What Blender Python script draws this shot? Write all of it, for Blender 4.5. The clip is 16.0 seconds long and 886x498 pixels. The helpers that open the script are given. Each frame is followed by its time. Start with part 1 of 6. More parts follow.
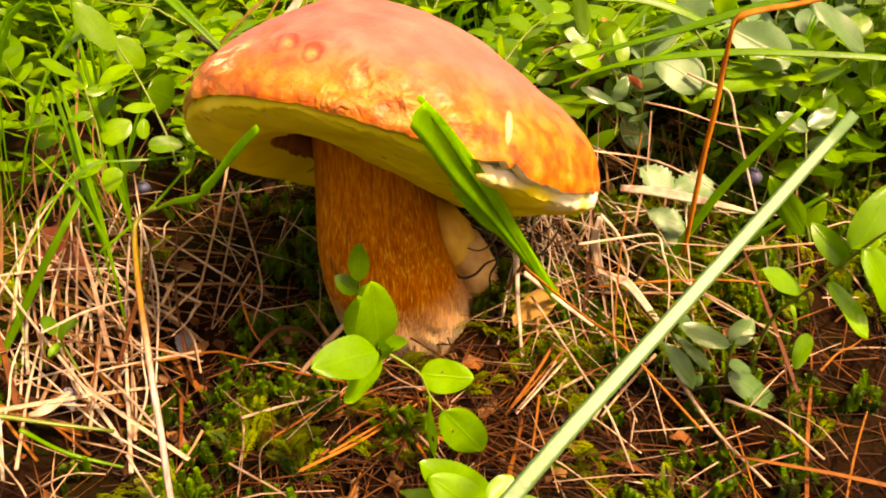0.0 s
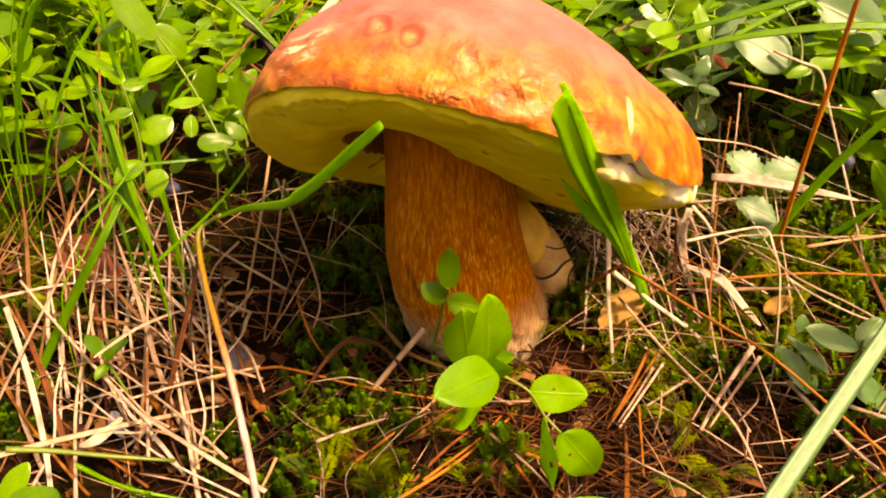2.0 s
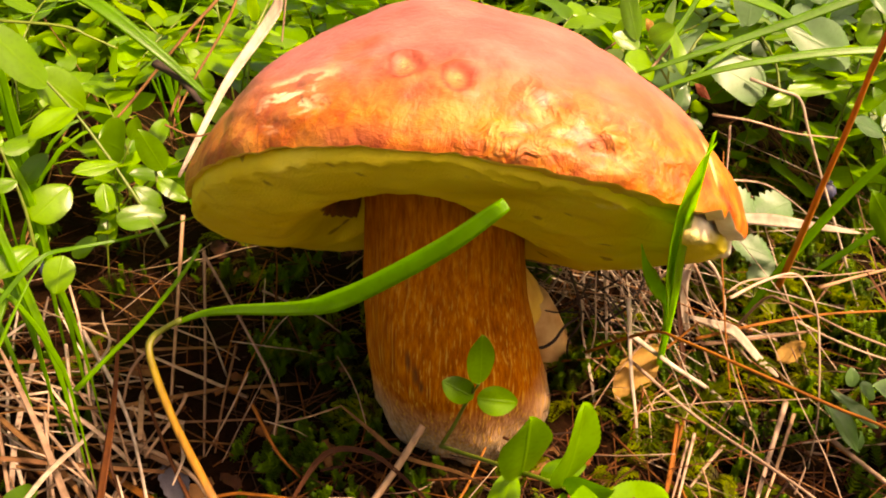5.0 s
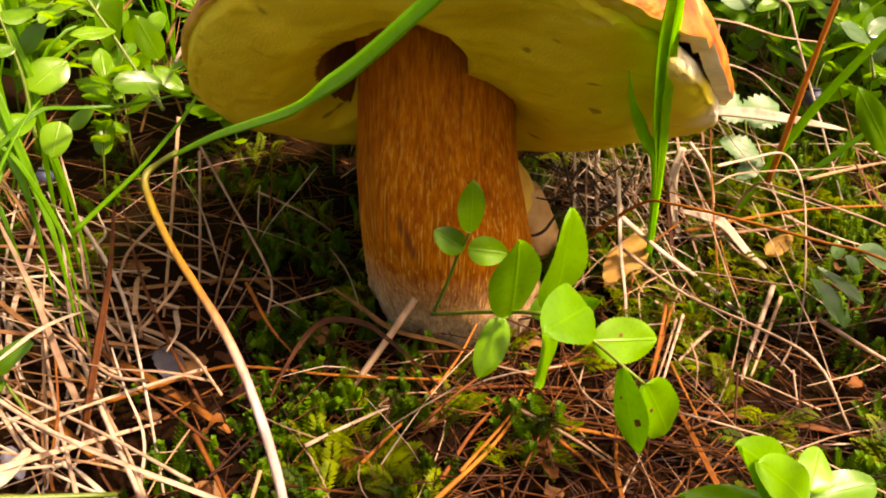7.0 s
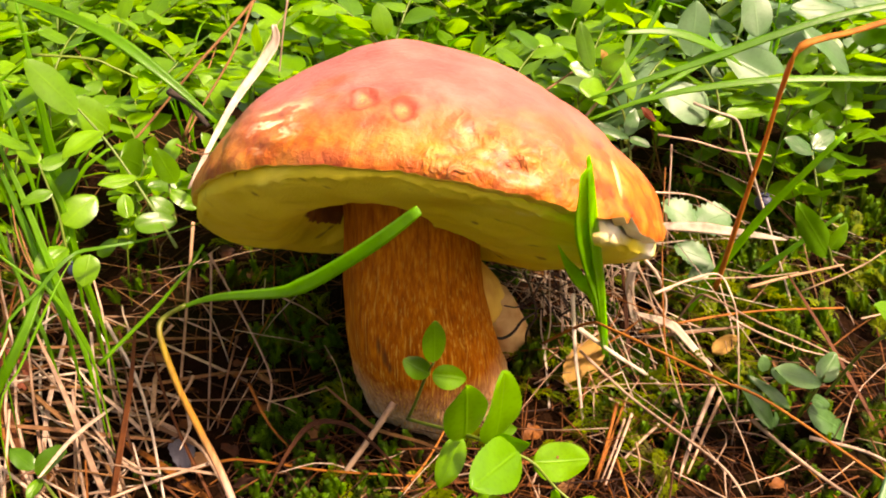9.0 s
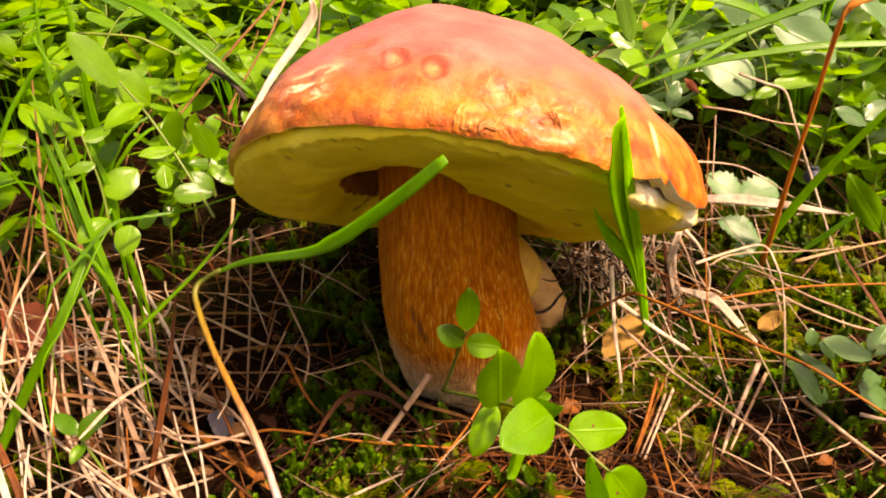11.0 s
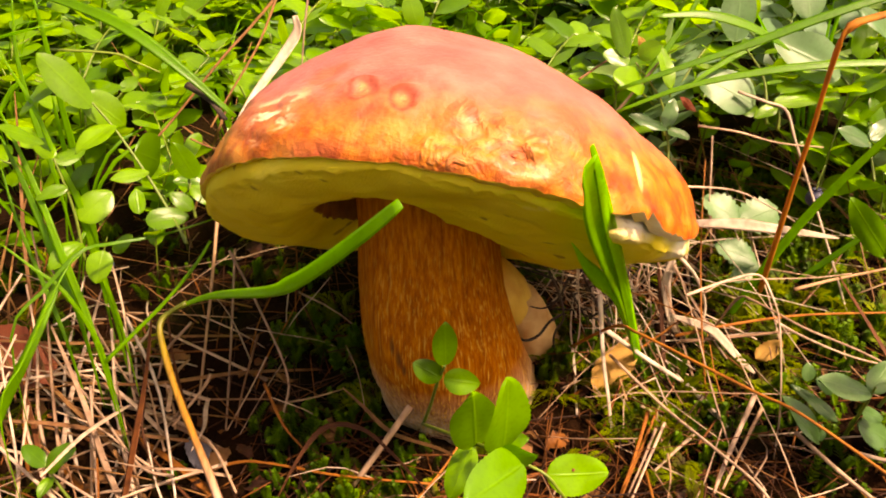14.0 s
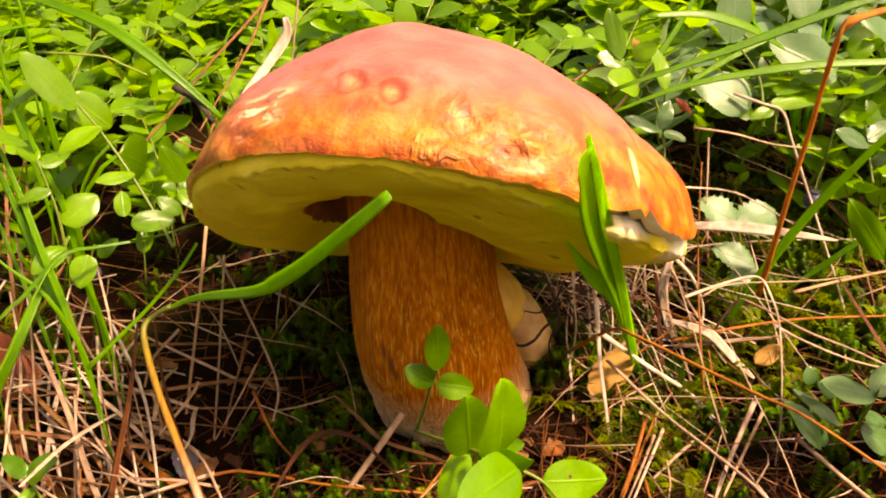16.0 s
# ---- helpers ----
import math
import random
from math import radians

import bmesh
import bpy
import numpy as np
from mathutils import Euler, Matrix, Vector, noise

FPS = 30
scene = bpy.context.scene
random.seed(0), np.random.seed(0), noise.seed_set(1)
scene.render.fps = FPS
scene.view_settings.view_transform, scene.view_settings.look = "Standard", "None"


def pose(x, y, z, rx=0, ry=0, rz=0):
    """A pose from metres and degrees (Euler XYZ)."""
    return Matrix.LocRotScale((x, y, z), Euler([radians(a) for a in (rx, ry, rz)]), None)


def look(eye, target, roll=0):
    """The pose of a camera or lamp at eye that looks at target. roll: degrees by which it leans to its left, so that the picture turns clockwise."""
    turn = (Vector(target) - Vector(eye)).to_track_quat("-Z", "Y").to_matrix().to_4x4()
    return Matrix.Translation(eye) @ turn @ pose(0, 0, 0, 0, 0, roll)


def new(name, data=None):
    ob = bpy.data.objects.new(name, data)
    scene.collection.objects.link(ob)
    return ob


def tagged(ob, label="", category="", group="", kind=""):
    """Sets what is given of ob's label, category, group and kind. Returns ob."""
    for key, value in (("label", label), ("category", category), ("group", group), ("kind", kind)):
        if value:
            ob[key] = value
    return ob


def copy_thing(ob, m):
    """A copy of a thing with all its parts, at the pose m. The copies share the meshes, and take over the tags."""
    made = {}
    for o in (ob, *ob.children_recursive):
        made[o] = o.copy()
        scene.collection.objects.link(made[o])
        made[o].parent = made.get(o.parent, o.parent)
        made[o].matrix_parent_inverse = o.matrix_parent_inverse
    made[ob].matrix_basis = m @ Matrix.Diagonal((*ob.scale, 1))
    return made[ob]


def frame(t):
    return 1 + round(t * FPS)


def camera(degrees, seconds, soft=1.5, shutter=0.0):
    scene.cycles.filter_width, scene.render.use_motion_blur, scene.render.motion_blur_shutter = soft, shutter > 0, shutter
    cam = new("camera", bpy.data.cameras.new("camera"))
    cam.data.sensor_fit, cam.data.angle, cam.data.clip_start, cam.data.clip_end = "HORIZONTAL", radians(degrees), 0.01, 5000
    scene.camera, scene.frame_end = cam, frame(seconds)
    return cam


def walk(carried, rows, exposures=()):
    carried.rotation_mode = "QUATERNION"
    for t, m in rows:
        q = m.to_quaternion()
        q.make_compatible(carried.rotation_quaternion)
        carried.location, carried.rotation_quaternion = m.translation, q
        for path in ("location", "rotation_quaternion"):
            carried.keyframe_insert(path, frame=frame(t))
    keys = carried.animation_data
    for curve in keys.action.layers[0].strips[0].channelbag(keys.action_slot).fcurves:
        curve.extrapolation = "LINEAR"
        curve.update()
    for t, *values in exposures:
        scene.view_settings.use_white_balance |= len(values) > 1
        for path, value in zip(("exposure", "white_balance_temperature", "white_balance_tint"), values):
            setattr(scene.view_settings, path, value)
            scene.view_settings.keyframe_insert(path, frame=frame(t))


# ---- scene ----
cam = camera(59.0, 16.0, soft=1.9)
PATH = [
    (0, (0.02266, -0.27911, 0.18505), (0.01950, -0.01699, 0.03917), -0.56),
    (0.5, (0.01387, -0.27429, 0.18322), (0.01243, -0.01408, 0.03394), -0.75),
    (1, (0.00554, -0.26851, 0.18975), (0.00543, -0.00868, 0.03978), -1.03),
    (1.5, (-0.00685, -0.26777, 0.19636), (-0.00602, -0.00838, 0.04566), -1.54),
    (2, (-0.01355, -0.25381, 0.17820), (-0.00965, 0.00546, 0.02731), -1.44),
    (2.5, (-0.02380, -0.22941, 0.17628), (-0.01058, 0.02960, 0.02548), -0.23),
    (3, (-0.03524, -0.22027, 0.17279), (-0.00124, 0.03817, 0.02430), 1.07),
    (3.5, (-0.04022, -0.21193, 0.16770), (0.01259, 0.04522, 0.02249), 1.68),
    (3.7, (-0.04590, -0.20833, 0.16973), (0.01007, 0.04824, 0.02468), 1.43),
    (5.8, (-0.06109, -0.19918, 0.15981), (0.00660, 0.05747, 0.02000), 0.66),
    (6, (-0.06288, -0.20331, 0.15616), (0.00471, 0.05336, 0.01633), 0.56),
    (6.5, (-0.06372, -0.21699, 0.14210), (0.00418, 0.03949, 0.00207), 0.91),
    (7, (-0.06097, -0.22099, 0.13355), (0.00674, 0.03628, -0.00509), 1.07),
    (7.5, (-0.06091, -0.21382, 0.14204), (0.00647, 0.04410, 0.00443), 1.07),
    (8, (-0.05497, -0.21054, 0.16188), (0.01173, 0.04728, 0.02375), 1.24),
    (8.5, (-0.04691, -0.23276, 0.18334), (0.01756, 0.02589, 0.04569), 1.06),
    (9, (-0.04921, -0.23829, 0.18281), (0.01012, 0.02158, 0.04518), 0.27),
    (9.5, (-0.04884, -0.24041, 0.17814), (0.00393, 0.02061, 0.03998), -0.75),
    (9.7, (-0.04992, -0.24246, 0.17363), (0.00085, 0.01929, 0.03612), -0.96),
    (11.8, (-0.03997, -0.23659, 0.17362), (-0.00151, 0.02655, 0.03478), -1.66),
    (12, (-0.03815, -0.23489, 0.17551), (-0.00026, 0.02831, 0.03662), -1.68),
    (12.5, (-0.03435, -0.23345, 0.17198), (0.00187, 0.02998, 0.03309), -1.65),
    (13, (-0.03341, -0.23290, 0.17353), (0.00193, 0.03010, 0.03359), -1.63),
    (13.5, (-0.03192, -0.23226, 0.17464), (0.00399, 0.03093, 0.03522), -1.68),
    (14, (-0.03319, -0.23032, 0.17696), (0.00303, 0.03351, 0.03881), -1.79),
    (14.5, (-0.03351, -0.23132, 0.17764), (0.00366, 0.03313, 0.04094), -1.75),
    (15, (-0.03225, -0.22963, 0.17415), (0.00542, 0.03523, 0.03840), -1.71),
    (15.5, (-0.03121, -0.22825, 0.17094), (0.00696, 0.03738, 0.03683), -1.71),
    (16, (-0.03224, -0.22728, 0.17117), (0.00648, 0.03865, 0.03783), -1.80),
]
walk(cam, [(t, look(eye, target, roll)) for t, eye, target, roll in PATH], [(0, 1.10, 15600, 28), (3, 1.03, 14200, 29), (6, 1.06, 12000, 27), (7, 1.22, 10700, 24), (8, 1.24, 9700, 23), (9.5, 1.13, 9600, 25), (12, 1.07, 11700, 28), (16, 1.08, 11700, 28)])

# ---- world, sun and exposure ----
TO_SUN = Vector((0.56, -0.42, 1.0)).normalized()
sky_world = bpy.data.worlds.new("forest_sky")
sky_world.use_nodes = True
scene.world = sky_world
sky = sky_world.node_tree.nodes.new("ShaderNodeTexSky")
sky.sky_type = "NISHITA"
sky.sun_disc = False
sky.sun_elevation = math.asin(TO_SUN.z)
sky.sun_rotation = math.atan2(TO_SUN.x, TO_SUN.y)
sky.air_density = 0.7
sky.dust_density = 4.0
sky.ozone_density = 0.3
background = sky_world.node_tree.nodes["Background"]
background.inputs["Strength"].default_value = 0.135
sky_world.node_tree.links.new(sky.outputs[0], background.inputs["Color"])
sun = new("sun", bpy.data.lights.new("sun", "SUN"))
sun.data.energy = 4.3
sun.data.angle = radians(6.0)
sun.data.color = (1.0, 0.97, 0.93)
sun.matrix_world = look((0, 0, 0), -TO_SUN)
sun.location = TO_SUN * 3


# ---- materials ----
def shader(name, rough=0.6, spec=0.5):
    """A node material; returns it with its tree, its principled shader and a maker of linked nodes."""
    mat = bpy.data.materials.new(name)
    mat.use_nodes = True
    tree = mat.node_tree
    main = tree.nodes["Principled BSDF"]
    main.inputs["Roughness"].default_value = rough
    main.inputs["Specular IOR Level"].default_value = spec

    def node(kind, links=(), **values):
        n = tree.nodes.new(kind)
        for key, value in values.items():
            setattr_safe(n, key, value)
        for socket, source in links:
            tree.links.new(source, n.inputs[socket])
        return n
    return mat, tree, main, node


def setattr_safe(n, key, value):
    """Sets an input's default by its name (underscores for blanks) or the node's own setting."""
    for socket in n.inputs:
        if socket.name.replace(" ", "_").lower() == key:
            socket.default_value = value
            return
    if key == "operation":
        n.operation = value
    elif key == "blend_type":
        n.blend_type = value
    elif key == "feature":
        n.feature = value
    elif key == "noise_dimensions":
        n.noise_dimensions = value
    elif key == "data_type":
        n.data_type = value


def ramp(node, source, stops):
    r = node("ShaderNodeValToRGB", [("Fac", source)])
    els = r.color_ramp.elements
    while len(els) < len(stops):
        els.new(0.5)
    for el, (at, colour) in zip(els, stops):
        el.position = at
        el.color = (*colour, 1)
    return r.outputs["Color"]


def blend(node, fac, a, b, kind="MIX"):
    m = node("ShaderNodeMixRGB", blend_type=kind)
    for socket, value in (("Fac", fac), ("Color1", a), ("Color2", b)):
        if isinstance(value, (int, float)):
            m.inputs[socket].default_value = value
        elif isinstance(value, tuple):
            m.inputs[socket].default_value = (*value, 1)
        else:
            m.id_data.links.new(value, m.inputs[socket])
    return m.outputs["Color"]


def bump(node, main, height, strength=0.3, distance=0.0005):
    b = node("ShaderNodeBump", [("Height", height)], strength=strength, distance=distance)
    main.id_data.links.new(b.outputs["Normal"], main.inputs["Normal"])


def coords(node, scale=(1, 1, 1)):
    c = node("ShaderNodeTexCoord")
    m = node("ShaderNodeMapping", [("Vector", c.outputs["Object"])])
    m.inputs["Scale"].default_value = scale
    return m.outputs["Vector"]


def plant_material(name, dark, light, passing, rough=0.45, spots=0.25, share=0.45, grain=1.0, veins=False, withered=None):
    """A leaf or blade: coloured per object and by noise, with light passing through it. grain: the scale of its noise;
    veins: a midrib and side veins of a leaf one unit long; withered: dark brown patches, dead moss and the shade of its
    gaps in one colour.
    """
    mat, tree, main, node = shader(name, rough, 0.15 if withered else 0.6)
    vec = coords(node)
    rnd = node("ShaderNodeObjectInfo").outputs["Random"]
    isl = node("ShaderNodeNewGeometry").outputs["Random Per Island"]
    mixr = node("ShaderNodeMath", [(0, rnd), (1, isl)], operation="ADD")
    frac = node("ShaderNodeMath", [(0, mixr.outputs[0])], operation="FRACT")
    n1 = node("ShaderNodeTexNoise", [("Vector", vec)], scale=90.0 * grain, detail=3.0)
    n2 = node("ShaderNodeTexNoise", [("Vector", vec)], scale=600.0 * grain, detail=2.0)
    tone = frac.outputs[0]
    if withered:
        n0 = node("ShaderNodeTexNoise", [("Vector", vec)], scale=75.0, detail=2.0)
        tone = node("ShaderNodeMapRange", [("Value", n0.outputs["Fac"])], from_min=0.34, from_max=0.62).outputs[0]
    base = blend(node, tone, dark, light)
    base = blend(node, 0.45, base, ramp(node, n1.outputs["Fac"], [(0.3, (0.5, 0.55, 0.4)), (0.7, (1.0, 1.0, 1.0))]), "MULTIPLY")
    base = blend(node, spots, base, ramp(node, n2.outputs["Fac"], [(0.32, (0.5, 0.42, 0.3)), (0.5, (1.0, 1.0, 1.0))]), "MULTIPLY")
    relief = n2.outputs["Fac"]
    # patches at random: dead moss, and the shade of gaps put into the colour
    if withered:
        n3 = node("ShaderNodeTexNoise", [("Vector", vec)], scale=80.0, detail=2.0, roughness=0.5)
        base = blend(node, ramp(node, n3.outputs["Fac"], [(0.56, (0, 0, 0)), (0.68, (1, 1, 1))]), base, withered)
    if veins:
        sep = node("ShaderNodeSeparateXYZ", [("Vector", vec)])
        off = node("ShaderNodeMath", [(0, sep.outputs["Y"])], operation="ABSOLUTE").outputs[0]
        rib = node("ShaderNodeMapRange", [("Value", off)], from_min=0.022, from_max=0.006).outputs[0]
        run = node("ShaderNodeMath", [(0, off)], operation="MULTIPLY")
        run.inputs[1].default_value = -0.9
        run = node("ShaderNodeMath", [(0, sep.outputs["X"]), (1, run.outputs[0])], operation="ADD")
        wig = node("ShaderNodeMath", [(0, n1.outputs["Fac"])], operation="MULTIPLY")
        wig.inputs[1].default_value = 0.08
        run = node("ShaderNodeMath", [(0, run.outputs[0]), (1, wig.outputs[0])], operation="ADD")
        run = node("ShaderNodeMath", [(0, run.outputs[0])], operation="MULTIPLY")
        run.inputs[1].default_value = 52.0
        wave = node("ShaderNodeMath", [(0, run.outputs[0])], operation="SINE").outputs[0]
        side = node("ShaderNodeMapRange", [("Value", wave)], from_min=0.85, from_max=1.0, to_max=0.09).outputs[0]
        line = node("ShaderNodeMath", [(0, rib), (1, side)], operation="MAXIMUM").outputs[0]
        paler = blend(node, 1.0, base, (1.18, 1.12, 1.12), "MULTIPLY")
        base = blend(node, line, base, paler)
        relief = node("ShaderNodeMath", [(0, line), (1, n1.outputs["Fac"])], operation="SUBTRACT").outputs[0]
    tree.links.new(base, main.inputs["Base Color"])
    tr = node("ShaderNodeBsdfTranslucent")
    lit = blend(node, 0.5, passing, blend(node, 1.0, base, (2.4, 2.0, 1.2), "MULTIPLY"))
    tree.links.new(lit, tr.inputs["Color"])
    bump(node, main, relief, 0.4, 0.0003)
    mixs = node("ShaderNodeMixShader", [(1, main.outputs[0]), (2, tr.outputs[0])])
    mixs.inputs[0].default_value = share
    tree.links.new(mixs.outputs[0], tree.nodes["Material Output"].inputs["Surface"])
    return mat


def dry_material(name, a, b, c, rough=0.7, stretch=(300, 300, 60), share=0.12):
    """Dry stalks, needles and dead leaves, with streaks and blotches."""
    mat, tree, main, node = shader(name, rough, 0.3)
    rnd = node("ShaderNodeObjectInfo").outputs["Random"]
    isl = node("ShaderNodeNewGeometry").outputs["Random Per Island"]
    mixr = node("ShaderNodeMath", [(0, rnd), (1, isl)], operation="ADD")
    frac = node("ShaderNodeMath", [(0, mixr.outputs[0])], operation="FRACT")
    n1 = node("ShaderNodeTexNoise", [("Vector", coords(node, stretch))], scale=1.0, detail=4.0)
    n2 = node("ShaderNodeTexNoise", [("Vector", coords(node))], scale=70.0, detail=3.0)
    base = ramp(node, frac.outputs[0], [(0.0, a), (0.5, b), (1.0, c)])
    base = blend(node, 0.6, base, ramp(node, n1.outputs["Fac"], [(0.3, (0.35, 0.29, 0.24)), (0.62, (1.0, 1.0, 1.0))]), "MULTIPLY")
    base = blend(node, 0.4, base, ramp(node, n2.outputs["Fac"], [(0.35, (0.5, 0.42, 0.35)), (0.6, (1.0, 1.0, 1.0))]), "MULTIPLY")
    tree.links.new(base, main.inputs["Base Color"])
    bump(node, main, n1.outputs["Fac"], 0.4, 0.0003)
    tr = node("ShaderNodeBsdfTranslucent", [("Color", base)])
    mixs = node("ShaderNodeMixShader", [(1, main.outputs[0]), (2, tr.outputs[0])])
    mixs.inputs[0].default_value = share
    tree.links.new(mixs.outputs[0], tree.nodes["Material Output"].inputs["Surface"])
    return mat


def fading_stalk():
    mat, tree, main, node = shader("yellow_stalk", 0.5, 0.4)
    sep = node("ShaderNodeSeparateXYZ", [("Vector", coords(node))])
    grain = node("ShaderNodeTexNoise", [("Vector", coords(node, (500, 90, 90)))], scale=1.0, detail=5.0, roughness=0.7)
    up = node("ShaderNodeMapRange", [("Value", sep.outputs["Z"])], from_min=0.038, from_max=0.066)
    base = ramp(node, up.outputs[0], [(0.0, (0.48, 0.34, 0.33)), (0.3, (0.40, 0.23, 0.16)), (0.5, (0.32, 0.14, 0.020)), (0.78, (0.19, 0.125, 0.007)), (1.0, (0.075, 0.10, 0.006))])
    base = blend(node, 0.6, base, ramp(node, grain.outputs["Fac"], [(0.36, (0.30, 0.22, 0.15)), (0.56, (1.0, 1.0, 1.0))]), "MULTIPLY")
    tree.links.new(base, main.inputs["Base Color"])
    bump(node, main, grain.outputs["Fac"], 0.4, 0.0003)
    return mat


def near_point(node, vec, at, size, soft=0.5):
    """1 inside an ellipsoid round a place of the object's own space, 0 outside."""
    off = node("ShaderNodeVectorMath", [(0, vec)], operation="SUBTRACT")
    off.inputs[1].default_value = at
    div = node("ShaderNodeVectorMath", [(0, off.outputs[0])], operation="DIVIDE")
    div.inputs[1].default_value = size
    ln = node("ShaderNodeVectorMath", [(0, div.outputs[0])], operation="LENGTH")
    m = node("ShaderNodeMapRange", [("Value", ln.outputs["Value"])], from_min=1.0 + soft, from_max=1.0 - soft)
    return m.outputs[0]


def largest(node, masks):
    m = masks[0]
    for other in masks[1:]:
        m = node("ShaderNodeMath", [(0, m), (1, other)], operation="MAXIMUM").outputs[0]
    return m


def times(node, a, b):
    m = node("ShaderNodeMath", [(0, a)], operation="MULTIPLY")
    if isinstance(b, float):
        m.inputs[1].default_value = b
    else:
        m.id_data.links.new(b, m.inputs[1])
    return m.outputs[0]


def cap_material():
    mat, tree, main, node = shader("bolete_cap_skin", 0.5, 0.4)
    vec = coords(node)
    warp = node("ShaderNodeTexNoise", [("Vector", vec)], scale=110.0, detail=4.0)
    wob = node("ShaderNodeVectorMath", [(0, warp.outputs["Color"])], operation="SCALE", scale=0.008)
    off = node("ShaderNodeVectorMath", [(0, vec), (1, wob.outputs[0])], operation="ADD")
    pos = node("ShaderNodeVectorMath", [(0, off.outputs[0])], operation="SUBTRACT")
    pos.inputs[1].default_value = (0.004, 0.004, 0.004)
    pos = pos.outputs[0]
    sep = node("ShaderNodeSeparateXYZ", [("Vector", pos)])
    low = node("ShaderNodeMapRange", [("Value", sep.outputs["Z"])], from_min=0.027, from_max=0.012).outputs[0]
    n1 = node("ShaderNodeTexNoise", [("Vector", vec)], scale=60.0, detail=5.0, roughness=0.6)
    n2 = node("ShaderNodeTexNoise", [("Vector", vec)], scale=520.0, detail=4.0)
    n3 = node("ShaderNodeTexNoise", [("Vector", vec)], scale=170.0, detail=6.0, roughness=0.75, distortion=0.3)
    n4 = node("ShaderNodeTexNoise", [("Vector", coords(node, (130, 130, 110)))], scale=1.0, detail=3.5, roughness=0.55, distortion=0.3)
    # red-brown top, with the sky's pinkish sheen mixed into its colour
    top = ramp(node, n1.outputs["Fac"], [(0.32, (0.35, 0.082, 0.062)), (0.5, (0.41, 0.116, 0.090)), (0.68, (0.47, 0.160, 0.125))])
    front = ramp(node, n4.outputs["Fac"], [(0.30, (0.30, 0.038, 0.003)), (0.42, (0.46, 0.100, 0.007)), (0.54, (0.54, 0.160, 0.012)), (0.72, (0.61, 0.24, 0.040))])
    skin = blend(node, low, top, front)
    skin = blend(node, 0.3, skin, ramp(node, n2.outputs["Fac"], [(0.3, (0.68, 0.58, 0.5)), (0.55, (1.0, 1.0, 1.0))]), "MULTIPLY")
    pale = largest(node, [near_point(node, pos, at, size, 0.5) for at, size in CAP_PALE])
    ragged = node("ShaderNodeMapRange", [("Value", n3.outputs["Fac"])], from_min=0.42, from_max=0.58)
    skin = blend(node, times(node, times(node, pale, ragged.outputs[0]), 0.4), skin, (0.62, 0.31, 0.11))
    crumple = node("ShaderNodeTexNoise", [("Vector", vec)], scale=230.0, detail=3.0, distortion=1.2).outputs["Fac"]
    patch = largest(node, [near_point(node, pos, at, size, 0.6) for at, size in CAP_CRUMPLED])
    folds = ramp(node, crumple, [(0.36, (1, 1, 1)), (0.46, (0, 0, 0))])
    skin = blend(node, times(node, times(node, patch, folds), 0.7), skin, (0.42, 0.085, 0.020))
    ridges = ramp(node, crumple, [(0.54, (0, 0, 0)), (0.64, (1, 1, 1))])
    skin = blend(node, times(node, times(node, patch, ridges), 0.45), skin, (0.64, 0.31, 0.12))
    specks = node("ShaderNodeTexNoise", [("Vector", vec)], scale=150.0, detail=3.0, roughness=0.6)
    skin = blend(node, times(node, low, 0.55), skin, blend(node, 1.0, skin, ramp(node, specks.outputs["Fac"], [(0.38, (0.62, 0.26, 0.12)), (0.52, (1.0, 0.95, 0.9))]), "MULTIPLY"))
    red = largest(node, [near_point(node, pos, at, size, 0.4) for at, size in CAP_RED])
    skin = blend(node, times(node, red, 0.6), skin, (0.40, 0.085, 0.03))
    less = node("ShaderNodeVectorMath", [(0, warp.outputs["Color"])], operation="SCALE", scale=0.005)
    less = node("ShaderNodeVectorMath", [(0, vec), (1, less.outputs[0])], operation="ADD")
    calm = node("ShaderNodeVectorMath", [(0, less.outputs[0])], operation="SUBTRACT")
    calm.inputs[1].default_value = (0.0025, 0.0025, 0.0025)
    calm = calm.outputs[0]
    rings = []
    for at in CAP_RINGS:
        outer, inner = near_point(node, calm, at, (0.0041, 0.0043, 0.0052), 0.14), near_point(node, calm, at, (0.0026, 0.0028, 0.0034), 0.22)
        rings.append(node("ShaderNodeMath", [(0, outer), (1, inner)], operation="SUBTRACT").outputs[0])
    skin = blend(node, times(node, largest(node, rings), 0.75), skin, (0.23, 0.036, 0.018))
    hollow = largest(node, [near_point(node, calm, at, (0.0015, 0.0015, 0.0015), 0.5) for at in CAP_RINGS])
    skin = blend(node, times(node, times(node, hollow, ragged.outputs[0]), 0.8), skin, (0.72, 0.42, 0.15))
    pit = near_point(node, calm, (-0.0116, -0.0780, 0.0182), (0.0018, 0.007, 0.0026), 0.4)
    skin = blend(node, times(node, near_point(node, calm, (-0.0122, -0.0790, 0.0150), (0.0016, 0.005, 0.0022), 0.5), 0.6), skin, (0.68, 0.38, 0.15))
    skin = blend(node, times(node, pit, 0.9), skin, (0.30, 0.050, 0.008))
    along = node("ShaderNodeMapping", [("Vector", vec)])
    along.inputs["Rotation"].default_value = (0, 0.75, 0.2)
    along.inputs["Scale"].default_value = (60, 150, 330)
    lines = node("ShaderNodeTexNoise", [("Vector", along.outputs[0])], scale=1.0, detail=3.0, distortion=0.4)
    # shine on the wrinkled skin, put into the colour as pale lines
    wrinkle_glint = times(node, near_point(node, pos, (-0.0565, -0.0525, 0.0170), (0.0085, 0.008, 0.0060), 0.5), ramp(node, lines.outputs["Fac"], [(0.54, (0, 0, 0)), (0.62, (1, 1, 1))]))
